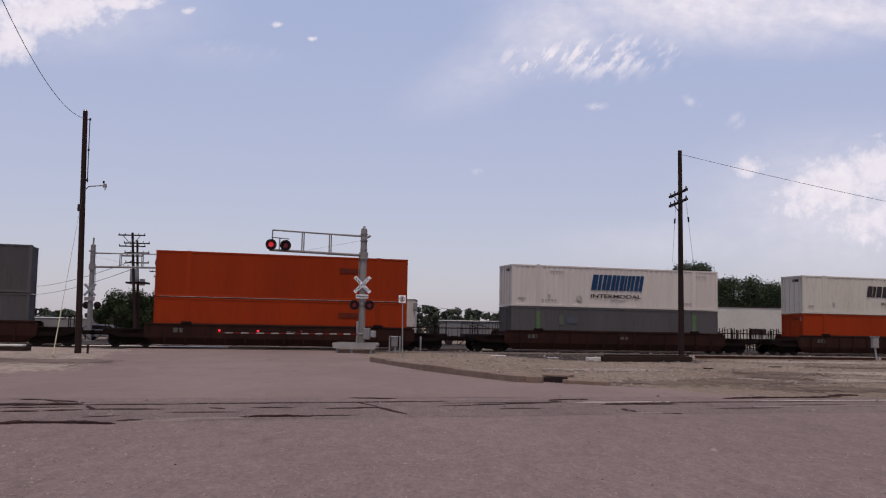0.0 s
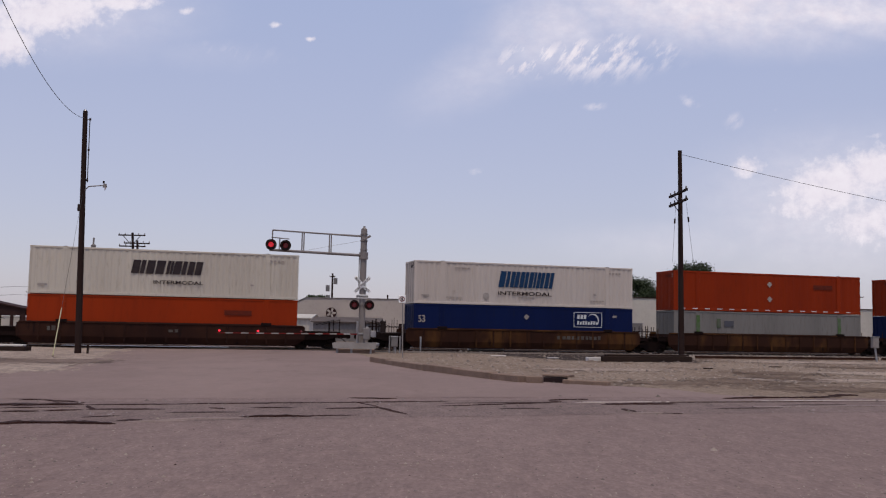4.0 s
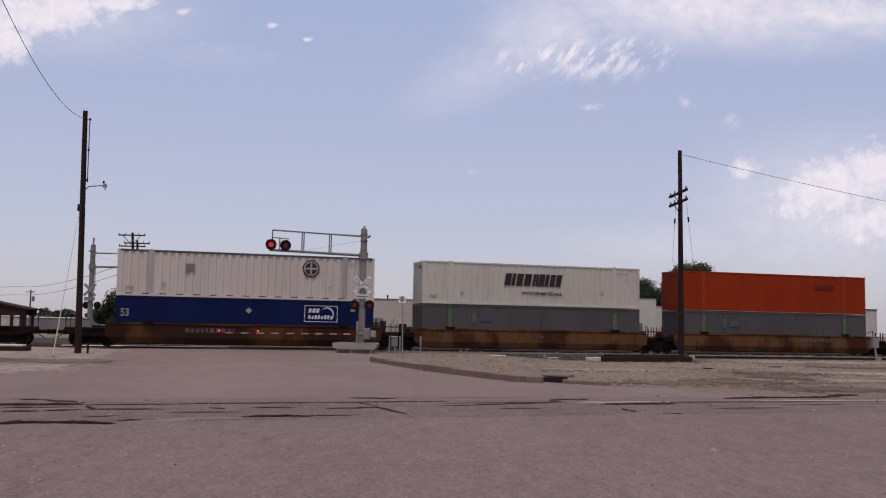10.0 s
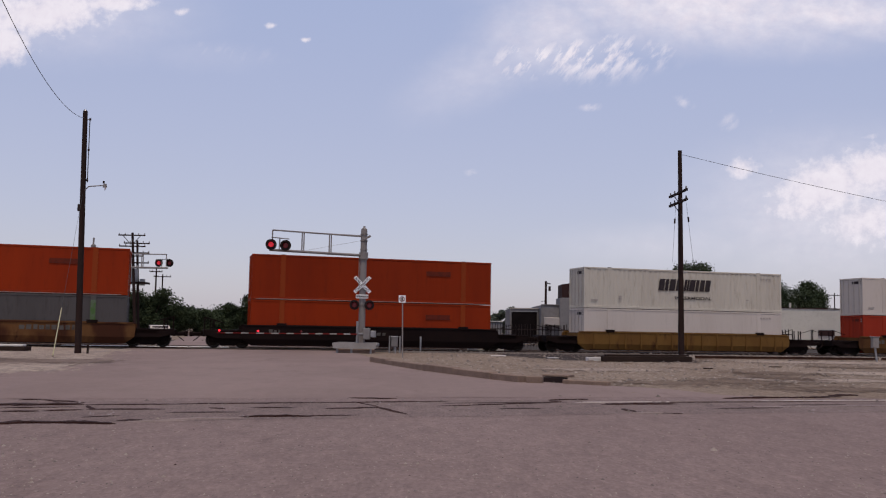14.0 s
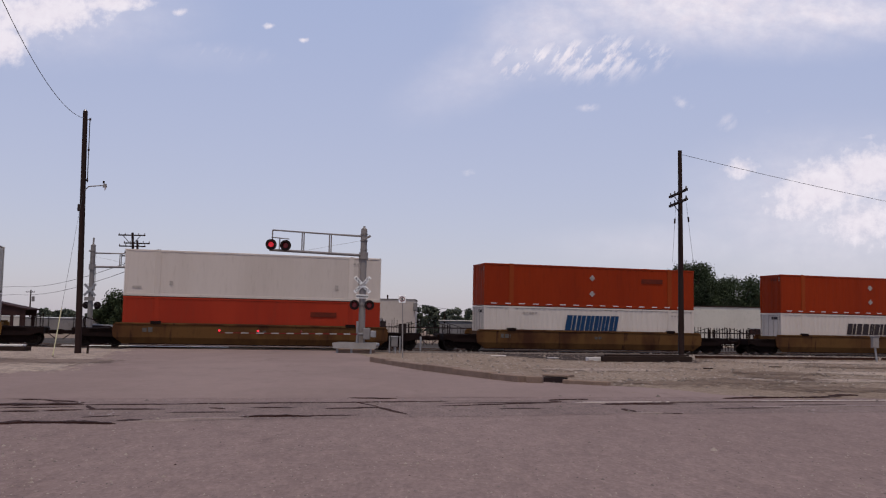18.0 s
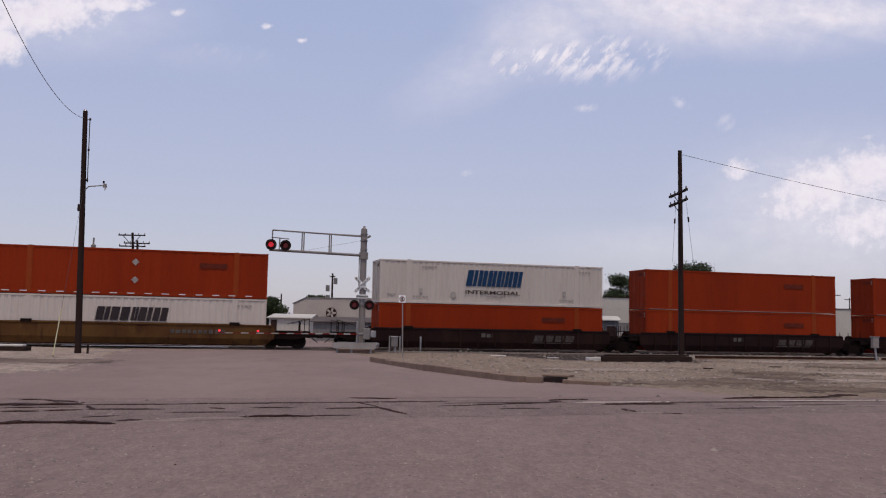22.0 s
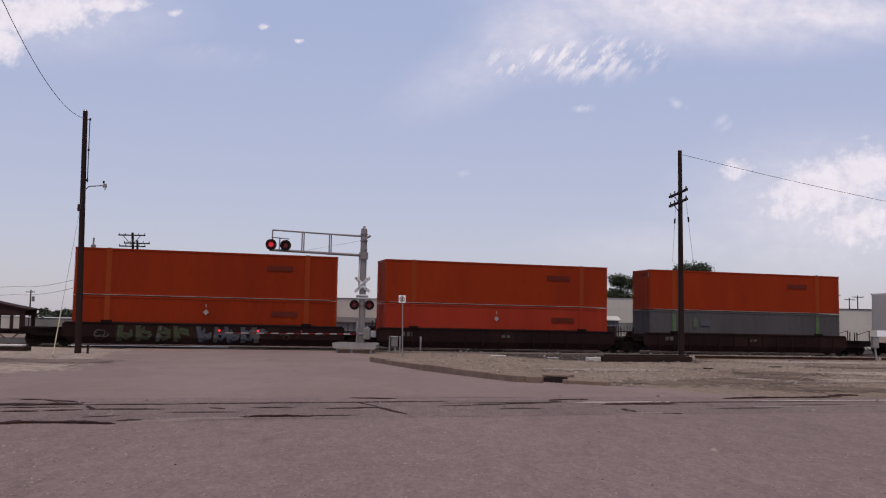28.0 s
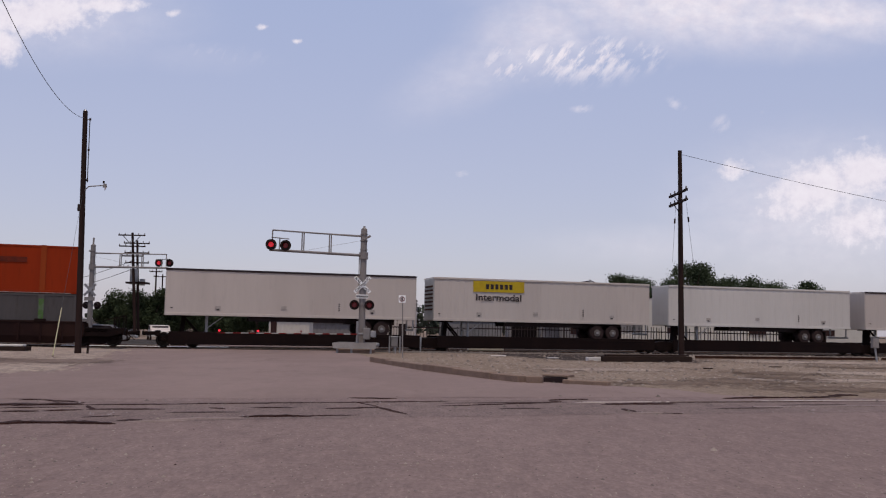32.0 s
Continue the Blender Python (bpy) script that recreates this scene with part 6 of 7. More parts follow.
def timber(m, ln, w, h, label):
    t = tagged(part("timber", box(-ln / 2, ln / 2, -w / 2, w / 2, 0, h, 0.02), M["tie_wood"], at=m), label, "timber", "timbers by the track")
    return t


for x, y, z, ln, a in ((11.1, 50.0, 0.0, 5.75, 24), (11.0, 50.3, 0.0, 5.6, 26), (11.1, 50.12, 0.295, 5.5, 25), (24.5, 46.4, 0, 2.4, 8)):
    timber(pose(x, y, z, 0, 0, a), ln, 0.23, (0.29 if z < 0.1 else 0.09) if ln > 5 else 0.13, "old dark railway timber lying on the gravel")


M["slab"] = worn("pale_slab", (0.62, 0.57, 0.52), (0.52, 0.47, 0.43), (0.3, 0.25, 0.22), 1.2, 0.5, 0.8, bump=0.1)


def slab(s, across, ln, w, h, label):
    v = TRACK + ALONG * s + ACROSS * across
    return tagged(part("concrete_slab", box(-ln / 2, ln / 2, -w / 2, w / 2, 0, h, 0.015), M["slab"], at=pose(v.x, v.y, 0.0, 0, 0, TURN)), label, "concrete slab", "slabs by the track")


v = TRACK + ALONG * 4.75 + ACROSS * 3.5
tagged(part("concrete_block", box(-1.35, 1.35, -0.2, 0.2, 0.0, 0.62, 0.03), M["slab"], at=pose(v.x, v.y, 0.0, 0, 0, TURN)), "low white concrete block between the tracks", "concrete block")
slab(4.2, -16.35, 0.8, 0.4, 0.2, "short pale concrete slab on the gravel")
slab(3.4, -12.6, 0.6, 0.3, 0.05, "thin pale concrete flag on the gravel")
slab(1.2, -9.6, 0.9, 0.3, 0.05, "thin pale concrete flag on the gravel")
v = Vector((-22.6, 47.6, 0))
for k, (dy, z) in enumerate(((-0.28, 0.0), (0.0, 0.0), (0.28, 0.0))):
    timber(pose(v.x, v.y + dy, z, 0, 0, 8), 2.9, 0.24, 0.25, "old dark railway timber lying on the gravel")
tagged(part("concrete_slab", box(-0.7, 0.7, -0.3, 0.3, 0, 0.10, 0.015), M["slab"], at=pose(v.x + 0.55, v.y + 0.08, 0.25, 0, 0, 8)), "pale concrete slab lying on dark timbers", "concrete slab", "slabs by the track")
M["panel"] = worn("dark_crossing_concrete", (0.095, 0.070, 0.060), (0.072, 0.052, 0.044), (0.045, 0.031, 0.026), 0.9, 0.5, 0.85, bump=0.3)
# bright slab colour stands for sun on the crossing surface between the tracks
sun_strip = thing("sunlit_crossing", on_track(-19.0), "pale strip of crossing between the two tracks, sunlight in its colour", "crossing", kind="structure")
for i in range(4):
    part("apron_slab", box(-5.3 + i * 2.65 + 0.02, -2.65 + i * 2.65 - 0.02, 2.2, 3.6, 0.0, 0.035 + 0.004 * (i % 2), 0.01), M["slab"], sun_strip)
crossing = thing("crossing_panels", on_track(-10.0), "worn grey concrete crossing panels flush with the rails", "crossing", kind="structure")
for i in range(5):
    for y0, y1 in ((-1.55, -0.84), (-0.64, 0.64), (0.84, 1.55), (3.65, 4.36), (4.56, 5.84), (6.04, 6.75)):
        part("panel", box(-6.5 + i * 2.6 + 0.01, -3.9 + i * 2.6 - 0.01, y0, y1, 0.0, 0.05, 0.01), M["panel"], crossing)


# ---------------------------------------------------------------- background: trees
def leaves(bm_verts, bm_faces, r, centre, radii, count, size):
    """Small leaf sprays scattered through an uneven ellipsoid, denser near its skin."""
    for _ in range(count):
        while True:
            v = Vector((r.uniform(-1, 1), r.uniform(-1, 1), r.uniform(-1, 1)))
            if 0.35 < v.length < 1:
                break
        k = 1 + max(-0.5, r.gauss(0, 0.2))
        q = Vector((centre[0] + v.x * radii[0] * k, centre[1] + v.y * radii[1] * k, centre[2] + v.z * radii[2] * k))
        n = Vector((r.gauss(0, 1), r.gauss(0, 1), r.gauss(0, 1) + 0.6)).normalized()
        t = n.orthogonal().normalized()
        t.rotate(Matrix.Rotation(r.uniform(0, 6.28), 3, n))
        b = n.cross(t)
        s = size * r.uniform(0.6, 1.4)
        k = len(bm_verts)
        bm_verts += [tuple(q - t * s), tuple(q + b * s * 0.55 + n * s * 0.2), tuple(q + t * s), tuple(q - b * s * 0.55 + n * s * 0.1)]
        bm_faces.append((k, k + 1, k + 2, k + 3))


def tree(x, y, height, spread, seed, label, leaf="leaf", lobes=14, density=900, size=0.135, low=0.22):
    r = random.Random(seed)
    t = thing("tree", pose(x, y, 0), label, "tree", "trees behind the railway")
    part("trunk", rod((0, 0, -0.2), (r.uniform(-0.3, 0.3), r.uniform(-0.3, 0.3), height * 0.55), 0.035 * height, 0.018 * height, 9), M["bark"], t)
    limbs = bmesh.new()
    verts, faces = [], []
    for i in range(lobes):
        a = r.uniform(0, 6.28)
        h = height * (low + (0.96 - low) * ((i + 0.5) / lobes)) * r.uniform(0.92, 1.04)
        reach = spread * (0.95 - 0.75 * abs(h / height - 0.52) ** 1.3) * r.uniform(0.25, 0.8)
        c = Vector((math.cos(a) * reach, math.sin(a) * reach, min(h, height - 0.3)))
        rad = spread * r.uniform(0.28, 0.5)
        join(limbs, rod((0, 0, height * r.uniform(0.2, 0.45)), c, 0.012 * height, 0.005 * height, 6))
        leaves(verts, faces, r, c, (rad, rad, rad * r.uniform(0.6, 0.85)), density, size)
    part("limb", limbs, M["bark"], t)
    me = bpy.data.meshes.new("crown")
    me.from_pydata(verts, [], faces)
    me.update()
    part("crown", me, M[leaf], t)
    return t


DARK = "leafy dark green tree behind the railway"
for x, y, h, w, sd in ((-41.2, 116, 3.9, 2.6, 11), (-38.8, 114, 4.9, 3.0, 12), (-35.6, 115, 5.3, 3.2, 13), (-32.8, 117, 3.2, 2.6, 14), (-30.8, 120, 2.9, 2.4, 15)):
    tree(x, y, h, w, sd, DARK)
for x, y, h, w, sd in ((-27.6, 126, 4.1, 2.6, 21), (-24.8, 125, 5.2, 3.0, 22), (-22.6, 127, 5.4, 2.2, 23), (-29.9, 130, 3.2, 2.6, 24), (-33.0, 140, 3.4, 3.2, 25)):
    tree(x, y, h, w, sd, DARK)
tree(-20.6, 150, 6.6, 2.4, 26, DARK)
for x, y, h, w, sd in ((26.6, 136, 9.9, 4.2, 31), (30.5, 138, 9.0, 3.8, 32), (33.0, 124, 11.2, 4.0, 33), (35.8, 128, 10.5, 3.8, 34), (40.2, 138, 10.2, 4.0, 35), (44.6, 140, 10.0, 4.4, 36), (49.6, 146, 9.5, 4.4, 37), (54.2, 150, 9.6, 4.6, 38), (58.8, 150, 10.0, 4.2, 39), (62.5, 158, 9.4, 3.8, 40), (22.0, 146, 7.8, 3.6, 41)):
    tree(x, y, h, w, sd, "tall dark green tree behind a white building", "leaf_mid", lobes=18)
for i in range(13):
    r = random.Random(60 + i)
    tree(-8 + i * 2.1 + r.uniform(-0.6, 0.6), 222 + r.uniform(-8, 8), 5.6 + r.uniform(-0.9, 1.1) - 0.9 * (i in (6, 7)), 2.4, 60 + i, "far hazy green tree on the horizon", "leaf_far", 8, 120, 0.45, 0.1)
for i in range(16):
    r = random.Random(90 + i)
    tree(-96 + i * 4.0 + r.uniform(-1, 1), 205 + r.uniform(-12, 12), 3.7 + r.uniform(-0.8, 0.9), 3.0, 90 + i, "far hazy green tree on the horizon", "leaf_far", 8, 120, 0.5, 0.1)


# ---------------------------------------------------------------- background: buildings
def gable(name, x0, x1, y0, y1, eave, ridge, wall, label, along="x", roof="wall_grey"):
    """A shed: four walls, a pitched roof with overhang. along: the ridge's direction."""
    b = thing(name, pose((x0 + x1) / 2, (y0 + y1) / 2, 0), label, "building", "buildings behind the railway")
    hx, hy = (x1 - x0) / 2, (y1 - y0) / 2
    for side in (-1, 1):
        part("long_wall", corrugated(-hx, hx, 0, eave, side * hy, 0.5, 0.03, side), M[wall], b)
        end = corrugated(-hy, hy, 0, eave, 0, 0.5, 0.03, -side)
        end.transform(Matrix.Translation((side * hx, 0, 0)) @ Matrix.Rotation(radians(90), 4, "Z"))
        part("end_wall", end, M[wall], b)
    o = 0.25
    if along == "x":
        for side in (-1, 1):
            q = bmesh.new()
            v = [q.verts.new(c) for c in ((-hx - o, side * (hy + o), eave), (hx + o, side * (hy + o), eave), (hx + o, 0, ridge), (-hx - o, 0, ridge), (-hx - o, side * (hy + o), eave + 0.1), (hx + o, side * (hy + o), eave + 0.1), (hx + o, 0, ridge + 0.1), (-hx - o, 0, ridge + 0.1))]
            for f in ((0, 1, 2, 3), (4, 5, 6, 7), (0, 1, 5, 4), (1, 2, 6, 5), (3, 0, 4, 7)):
                q.faces.new([v[i] for i in f])
            bmesh.ops.recalc_face_normals(q, faces=q.faces)
            part("roof_slope", q, M[roof], b)
            tri = prism([(-hy, eave), (hy, eave), (0, ridge)], -0.05, 0.05)
            tri.transform(Matrix.Translation((side * hx * 0.998, 0, 0)) @ Matrix.Rotation(radians(90), 4, "Z"))
            part("gable_wall", tri, M[wall], b)
    else:
        for side in (-1, 1):
            q = prism([(side * (hx + o), eave), (0, ridge), (0, ridge + 0.1), (side * (hx + o), eave + 0.1)], -hy - o, hy + o)
            part("roof_slope", q, M[roof], b)
            part("gable_wall", prism([(-hx, eave), (hx, eave), (0, ridge)], side * hy * 0.998 - 0.05, side * hy * 0.998 + 0.05), M[wall], b)
    return b


def flat_building(name, x0, x1, y0, y1, h, wall, label, ribs=0.0, cap="wall_dark"):
    b = thing(name, pose((x0 + x1) / 2, (y0 + y1) / 2, 0), label, "building", "buildings behind the railway")
    hx, hy = (x1 - x0) / 2, (y1 - y0) / 2
    for side in (-1, 1):
        part("long_wall", corrugated(-hx, hx, 0, h, side * hy, ribs or 1.2, 0.03 if ribs else 0.006, side), M[wall], b)
        part("end_wall", box(side * hx - 0.05, side * hx + 0.05, -hy + 0.05, hy - 0.05, 0, h - 0.02), M[wall], b)
    part("roof", box(-hx + 0.06, hx - 0.06, -hy + 0.06, hy - 0.06, h - 0.2, h - 0.05), M[cap], b)
    part("parapet_cap", box(-hx - 0.06, hx + 0.06, -hy - 0.08, -hy + 0.10, h - 0.02, h + 0.08), M[cap], b)
    return b


def opening(b, x0, x1, z0, z1, y, material="wall_dark", name="window"):
    w = part(name, box(x0, x1, y - 0.08, y - 0.03, z0, z1), M[material], b)
    for a in ((x0 - 0.06, x1 + 0.06, z1, z1 + 0.07), (x0 - 0.06, x1 + 0.06, z0 - 0.07, z0)):
        part("trim", box(a[0], a[1], y - 0.11, y - 0.03, a[2], a[3]), M["galv"], w)


beige = thing("warehouse", pose(-13.2, 145, 0), "long beige metal warehouse with a round exhaust fan", "building", "buildings behind the railway")
part("front_wall", prism([(-9.2, 0), (9.2, 0), (9.2, 5.72), (-7.3, 5.72), (-9.2, 4.8)], -5.0, -4.9), M["wall_beige"], beige)
part("back_wall", prism([(-9.2, 0), (9.2, 0), (9.2, 5.72), (-7.3, 5.72), (-9.2, 4.8)], 4.9, 5.0), M["wall_beige"], beige)
for x, h in ((-9.2, 4.8), (9.12, 5.7)):
    part("end_wall", box(x, x + 0.08, -4.88, 4.88, 0, h - 0.02), M["wall_beige"], beige)
part("roof", prism([(-9.3, 4.8), (-7.3, 5.74), (9.3, 5.74), (9.3, 5.84), (-7.35, 5.84), (-9.35, 4.9)], -5.1, 5.1), M["wall_grey"], beige)
fan = part("exhaust_fan", rod((-3.45, -5.2, 3.55), (-3.45, -4.95, 3.55), 0.8, sides=24), M["wall_dark"], beige)
for k in range(5):
    a = k * 1.2566
    part("fan_blade", bar((-3.45, -5.22, 3.55), (-3.45 + 0.7 * math.cos(a), -5.22, 3.55 + 0.7 * math.sin(a)), 0.02, 0.3), M["wall_beige"], fan)
for x in (0.4, 4.8):
    part("roof_vent", rod((x, -2.0, 5.8), (x, -2.0, 6.5), 0.12, sides=8), M["wall_dark"], beige)
part("end_duct", box(8.9, 9.5, -5.4, -4.4, 4.1, 5.3, 0.05), M["wall_grey"], beige)

store = gable("white_store", -20.8, -15.9, 112, 121, 2.4, 2.9, "wall_white", "low white metal building beside the crossing", "x", "wall_white")
opening(store, -2.2, -1.5, 0.2, 2.2, -4.5, "wall_dark", "door_leaf")
shed = gable("grey_shed", -13.4, -6.6, 97, 102, 1.95, 2.45, "wall_grey", "low grey shed with a dark weathered roof", "x", "roof_dark")
opening(shed, 1.4, 2.4, 0.7, 1.6, -2.5, "wall_white")

side_hall = flat_building("grey_side_hall", 10.85, 13.6, 101, 112, 4.3, "wall_grey", "flat-roofed grey building beside the loading tower", 0, "wall_grey")
part("awning", box(-1.1, 1.2, -6.1, -5.5, 2.1, 2.95, 0.04), M["wall_beige"], side_hall)
dark_shed = flat_building("dark_open_shed", 7.6, 10.7, 103, 110, 3.9, "wall_grey", "grey shed with a wide dark doorway", 0, "wall_beige")
# flat near-black panel; the shade of the inside is its colour
opening(dark_shed, -1.4, 1.4, 0.1, 3.55, -3.5, "void", "doorway")
silo = thing("loading_tower", pose(14.5, 102, 0), "grey concrete loading tower with a dark open top", "building", "buildings behind the railway")
part("lower_wall", box(-1.75, 1.55, -1.8, 1.8, 0, 5.1, 0.05), M["wall_grey"], silo)
part("upper_box", prism([(-1.55, 5.1), (1.4, 5.1), (1.4, 7.0), (-1.55, 6.55)], -1.7, 1.7), M["wall_dark"], silo)
part("edge_post", box(1.38, 1.6, -1.85, -1.65, 0, 7.1), M["galv"], silo)
for a, b in (((1.6, -1.7, 7.0), (2.75, -1.7, 6.45)), ((1.6, -1.7, 6.5), (2.3, -1.7, 5.6)), ((2.75, -1.7, 6.45), (2.75, -1.7, 5.2)), ((2.2, -1.7, 6.8), (2.2, -1.7, 5.5))):
    part("stair_rail", bar(a, b, 0.09, 0.09), M["wall_dark"], silo)
part("stain_panel", box(-0.6, 0.9, -1.84, -1.8, 1.2, 2.6), M["wall_dark"], silo)
kiosk = gable("small_hut", 15.3, 17.9, 94, 97, 2.65, 3.05, "wall_grey", "small grey hut with a pale roof", "x", "wall_white")
opening(kiosk, 0.1, 1.0, 0.3, 2.1, -1.5, "wall_dark", "door_leaf")

hall = flat_building("white_hall", 16.6, 26.3, 114, 130, 5.72, "wall_white", "tall white hall with plain walls", 0)
opening(hall, -0.8, 3.2, 1.7, 2.6, -8.0, "wall_grey")
part("rust_stain", box(-4.75, -4.2, -8.03, -8.012, 2.6, 5.3), M["rust"], hall)
part("rust_stain", box(-4.2, -3.7, -8.03, -8.012, 4.2, 5.2), M["rust"], hall)
annex = flat_building("white_annex", 26.35, 53.9, 115, 130, 4.85, "wall_white", "long low white hall along the railway", 0)
for x in (-12.2, -2.0, 6.5):
    opening(annex, x, x + 2.0, 1.5, 2.2, -7.5, "wall_dark")
part("wall_lamp", box(-11.2, -10.5, -7.75, -7.5, 4.1, 4.4, 0.03), M["wall_dark"], annex)
for x in (-10.0, 4.0):
    part("roof_vent", rod((x, -5.0, 4.8), (x, -5.0, 5.6), 0.14, sides=8), M["wall_white"], annex)

truck = thing("box_truck_body", pose(2.9, 90, 0), "white flat-roofed box standing behind the tracks", "truck body")
part("body", box(-3.1, 2.9, -1.2, 1.2, 0.7, 2.25, 0.05), M["wall_grey"], truck)
part("roof", box(-3.2, 3.0, -1.3, 1.3, 2.25, 2.36, 0.03), M["wall_white"], truck)
for x in (-2.2, 2.0):
    part("wheel", rod((x, -1.2, 0.42), (x, -0.9, 0.42), 0.42, sides=14), M["rubber"], truck)
    part("wheel", rod((x, 0.9, 0.42), (x, 1.2, 0.42), 0.42, sides=14), M["rubber"], truck)
part("mast", rod((-2.6, 0, 2.3), (-2.6, 0, 3.2), 0.03, sides=6), M["wall_dark"], truck)

hut = thing("open_shed", pose(-55.8, 110, 0), "dark gabled shed, open between its posts", "building", "buildings behind the railway")
part("roof", prism([(-4.2, 2.76), (2.0, 3.92), (8.1, 2.76), (8.1, 2.92), (2.0, 4.06), (-4.2, 2.92)], -3.15, 0.3), M["wall_dark"], hut)
for y in (-2.95, 0.05):
    part("gable", prism([(-3.9, 2.14), (7.8, 2.14), (7.8, 2.80), (2.0, 3.91), (-3.9, 2.80)], y, y + 0.15), M["wall_dark"], hut)
for x in (-3.7, -1.4, 1.2, 3.2, 4.85, 6.28, 7.35):
    for y in (-2.88, 0.12):
        part("post", box(x - 0.15, x + 0.15, y - 0.1, y + 0.1, 0, 2.2), M["wall_dark"], hut)
part("low_wall", box(-3.9, 7.8, -2.95, -2.8, 0, 0.6), M["wall_dark"], hut)
part("front_wall", box(7.4, 7.8, -2.97, -2.8, 0, 2.3), M["wall_dark"], hut)
flat_building("far_low_shed", -54.2, -42.0, 121, 127, 1.95, "wall_grey", "far low grey shed with a bright roof edge", 0, "sign_white")
flat_building("far_white_store", -63.0, -54.6, 121, 127, 2.05, "wall_white", "far low white store behind the open shed", 0, "sign_white")

fence = thing("picket_fence", pose(0, 85, 0), "dark uneven picket fence behind the railway", "fence")
r = random.Random(77)
x = -6.6
while x < 32:
    h = 2.05 + r.uniform(-0.08, 0.10) - (0.35 if x < 3 else 0) + (0.7 * r.random() if -6.7 < x < -2.0 else 0)
    w = r.uniform(0.11, 0.19)
    if r.random() > 0.06:
        part("picket", bar((x, 0, -0.05), (x + r.uniform(-0.05, 0.05), 0, h), w, 0.04), M["fence"], fence)
    x += r.uniform(0.22, 0.34)
for z in (0.5, 1.6):
    part("rail", box(-6.7, 32.1, 0.03, 0.09, z - 0.05, z + 0.05), M["fence"], fence)
for x, w, h in ((-5.6, 0.5, 2.1), (-3.9, 0.7, 1.9)):
    part("board_panel", box(x, x + w, -0.06, -0.02, 0, h), M["fence"], fence)


# ---------------------------------------------------------------- background: poles
def far_pole(x, y, h, arms, label, r0=0.16, lean=0.0):
    p = thing("utility_pole", pose(x, y, 0), label, "utility pole", "far utility poles")
    part("shaft", rod((0, 0, -0.2), (lean, 0, h), r0, r0 * 0.7, 8), M["dark_wood"], p)
    for z, w, a in arms:
        d = Vector((math.cos(radians(a)), math.sin(radians(a)), 0)) * w / 2
        c = part("crossarm", bar(Vector((lean * z / h, -0.2, z)) - d, Vector((lean * z / h, -0.2, z)) + d, 0.11, 0.13), M["dark_wood"], p)
        for f in (-0.95, -0.5, 0.5, 0.95):
            q = Vector((lean * z / h, -0.2, z + 0.06)) + d * f
            part("insulator", rod(q, q + Vector((0, 0, 0.18)), 0.06, 0.04, 6), M["wall_grey"], c)
    return p


h1 = far_pole(-32.9, 100, 11.25, ((10.95, 2.9, 0), (9.75, 2.8, 4), (8.7, 2.4, -4), (7.5, 2.0, 3)), "dark wooden line pole with stacked crossarms", 0.19, -0.8)
for d in (-1, 1):
    part("arm_brace", bar((-0.75 + d * 0.05, -0.3, 9.9), (-0.75 + d * 0.95, -0.3, 10.9), 0.05, 0.06), M["dark_wood"], h1)
h2 = far_pole(-33.2, 102, 10.6, ((10.25, 2.8, 6), (9.2, 2.7, 3), (8.1, 2.6, 0)), "dark wooden line pole with stacked crossarms", 0.17, -0.6)
part("platform", box(-1.15, 0.95, -1.6, 0.2, 5.75, 5.95), M["dark_wood"], h2)
for x, z0, z1, w in ((-0.6, 5.7, 7.4, 0.42), (0.35, 5.6, 6.3, 0.3)):
    part("transformer", rod((x, -0.6, z0), (x, -0.6, z1), w, sides=14), M["galv"], h2)
far_pole(-40.2, 130, 9.3, ((8.7, 1.8, 0),), "slim far wooden pole", 0.15)
far_pole(-42.3, 140, 8.9, ((8.5, 2.6, 0),), "slim far wooden pole with a crossarm", 0.14)
tp = far_pole(-18.05, 152, 10.2, ((9.6, 0.9, 0),), "far dark pole with grey transformers", 0.2)
for x, z in ((-0.7, 7.2), (0.55, 8.4), (-0.6, 5.6)):
    part("transformer", rod((x, -0.4, z), (x, -0.4, z + 1.0), 0.32, sides=12), M["wall_grey"], tp)
for x, y, h in ((-29.6, 140, 4.9), (-27.8, 150, 6.2), (-26.0, 150, 6.6), (-31.0, 155, 5.0)):
    far_pole(x, y, h, (), "slim bare post rising beside the trees", 0.16)
hp = far_pole(17.9, 160, 10.0, (), "dark far wooden pole with a short side bracket", 0.26)
part("side_bracket", bar((0.0, -0.3, 9.7), (0.75, -0.3, 9.5), 0.16, 0.16), M["dark_wood"], hp)
part("transformer", rod((0.6, -0.4, 8.3), (0.6, -0.4, 9.1), 0.2, sides=10), M["dark_wood"], hp)
part("hanging_bracket", bar((0.0, -0.3, 6.6), (-0.9, -0.3, 6.4), 0.07, 0.07), M["dark_wood"], hp)
far_pole(84.7, 200, 10.7, ((10.2, 2.4, 0),), "slim far wooden pole with a crossarm", 0.17)
far_pole(89.7, 200, 10.3, ((9.9, 2.4, 0),), "slim far wooden pole with a crossarm", 0.17)
far_pole(94.5, 215, 10.3, ((9.9, 2.4, 0),), "slim far wooden pole with a crossarm", 0.17)
lone = far_pole(-88.7, 200, 8.1, ((7.6, 1.9, 0),), "slim far wooden pole with a small transformer", 0.2)
part("transformer", rod((0.75, -0.4, 5.6), (0.75, -0.4, 6.7), 0.3, sides=10), M["wall_grey"], lone)
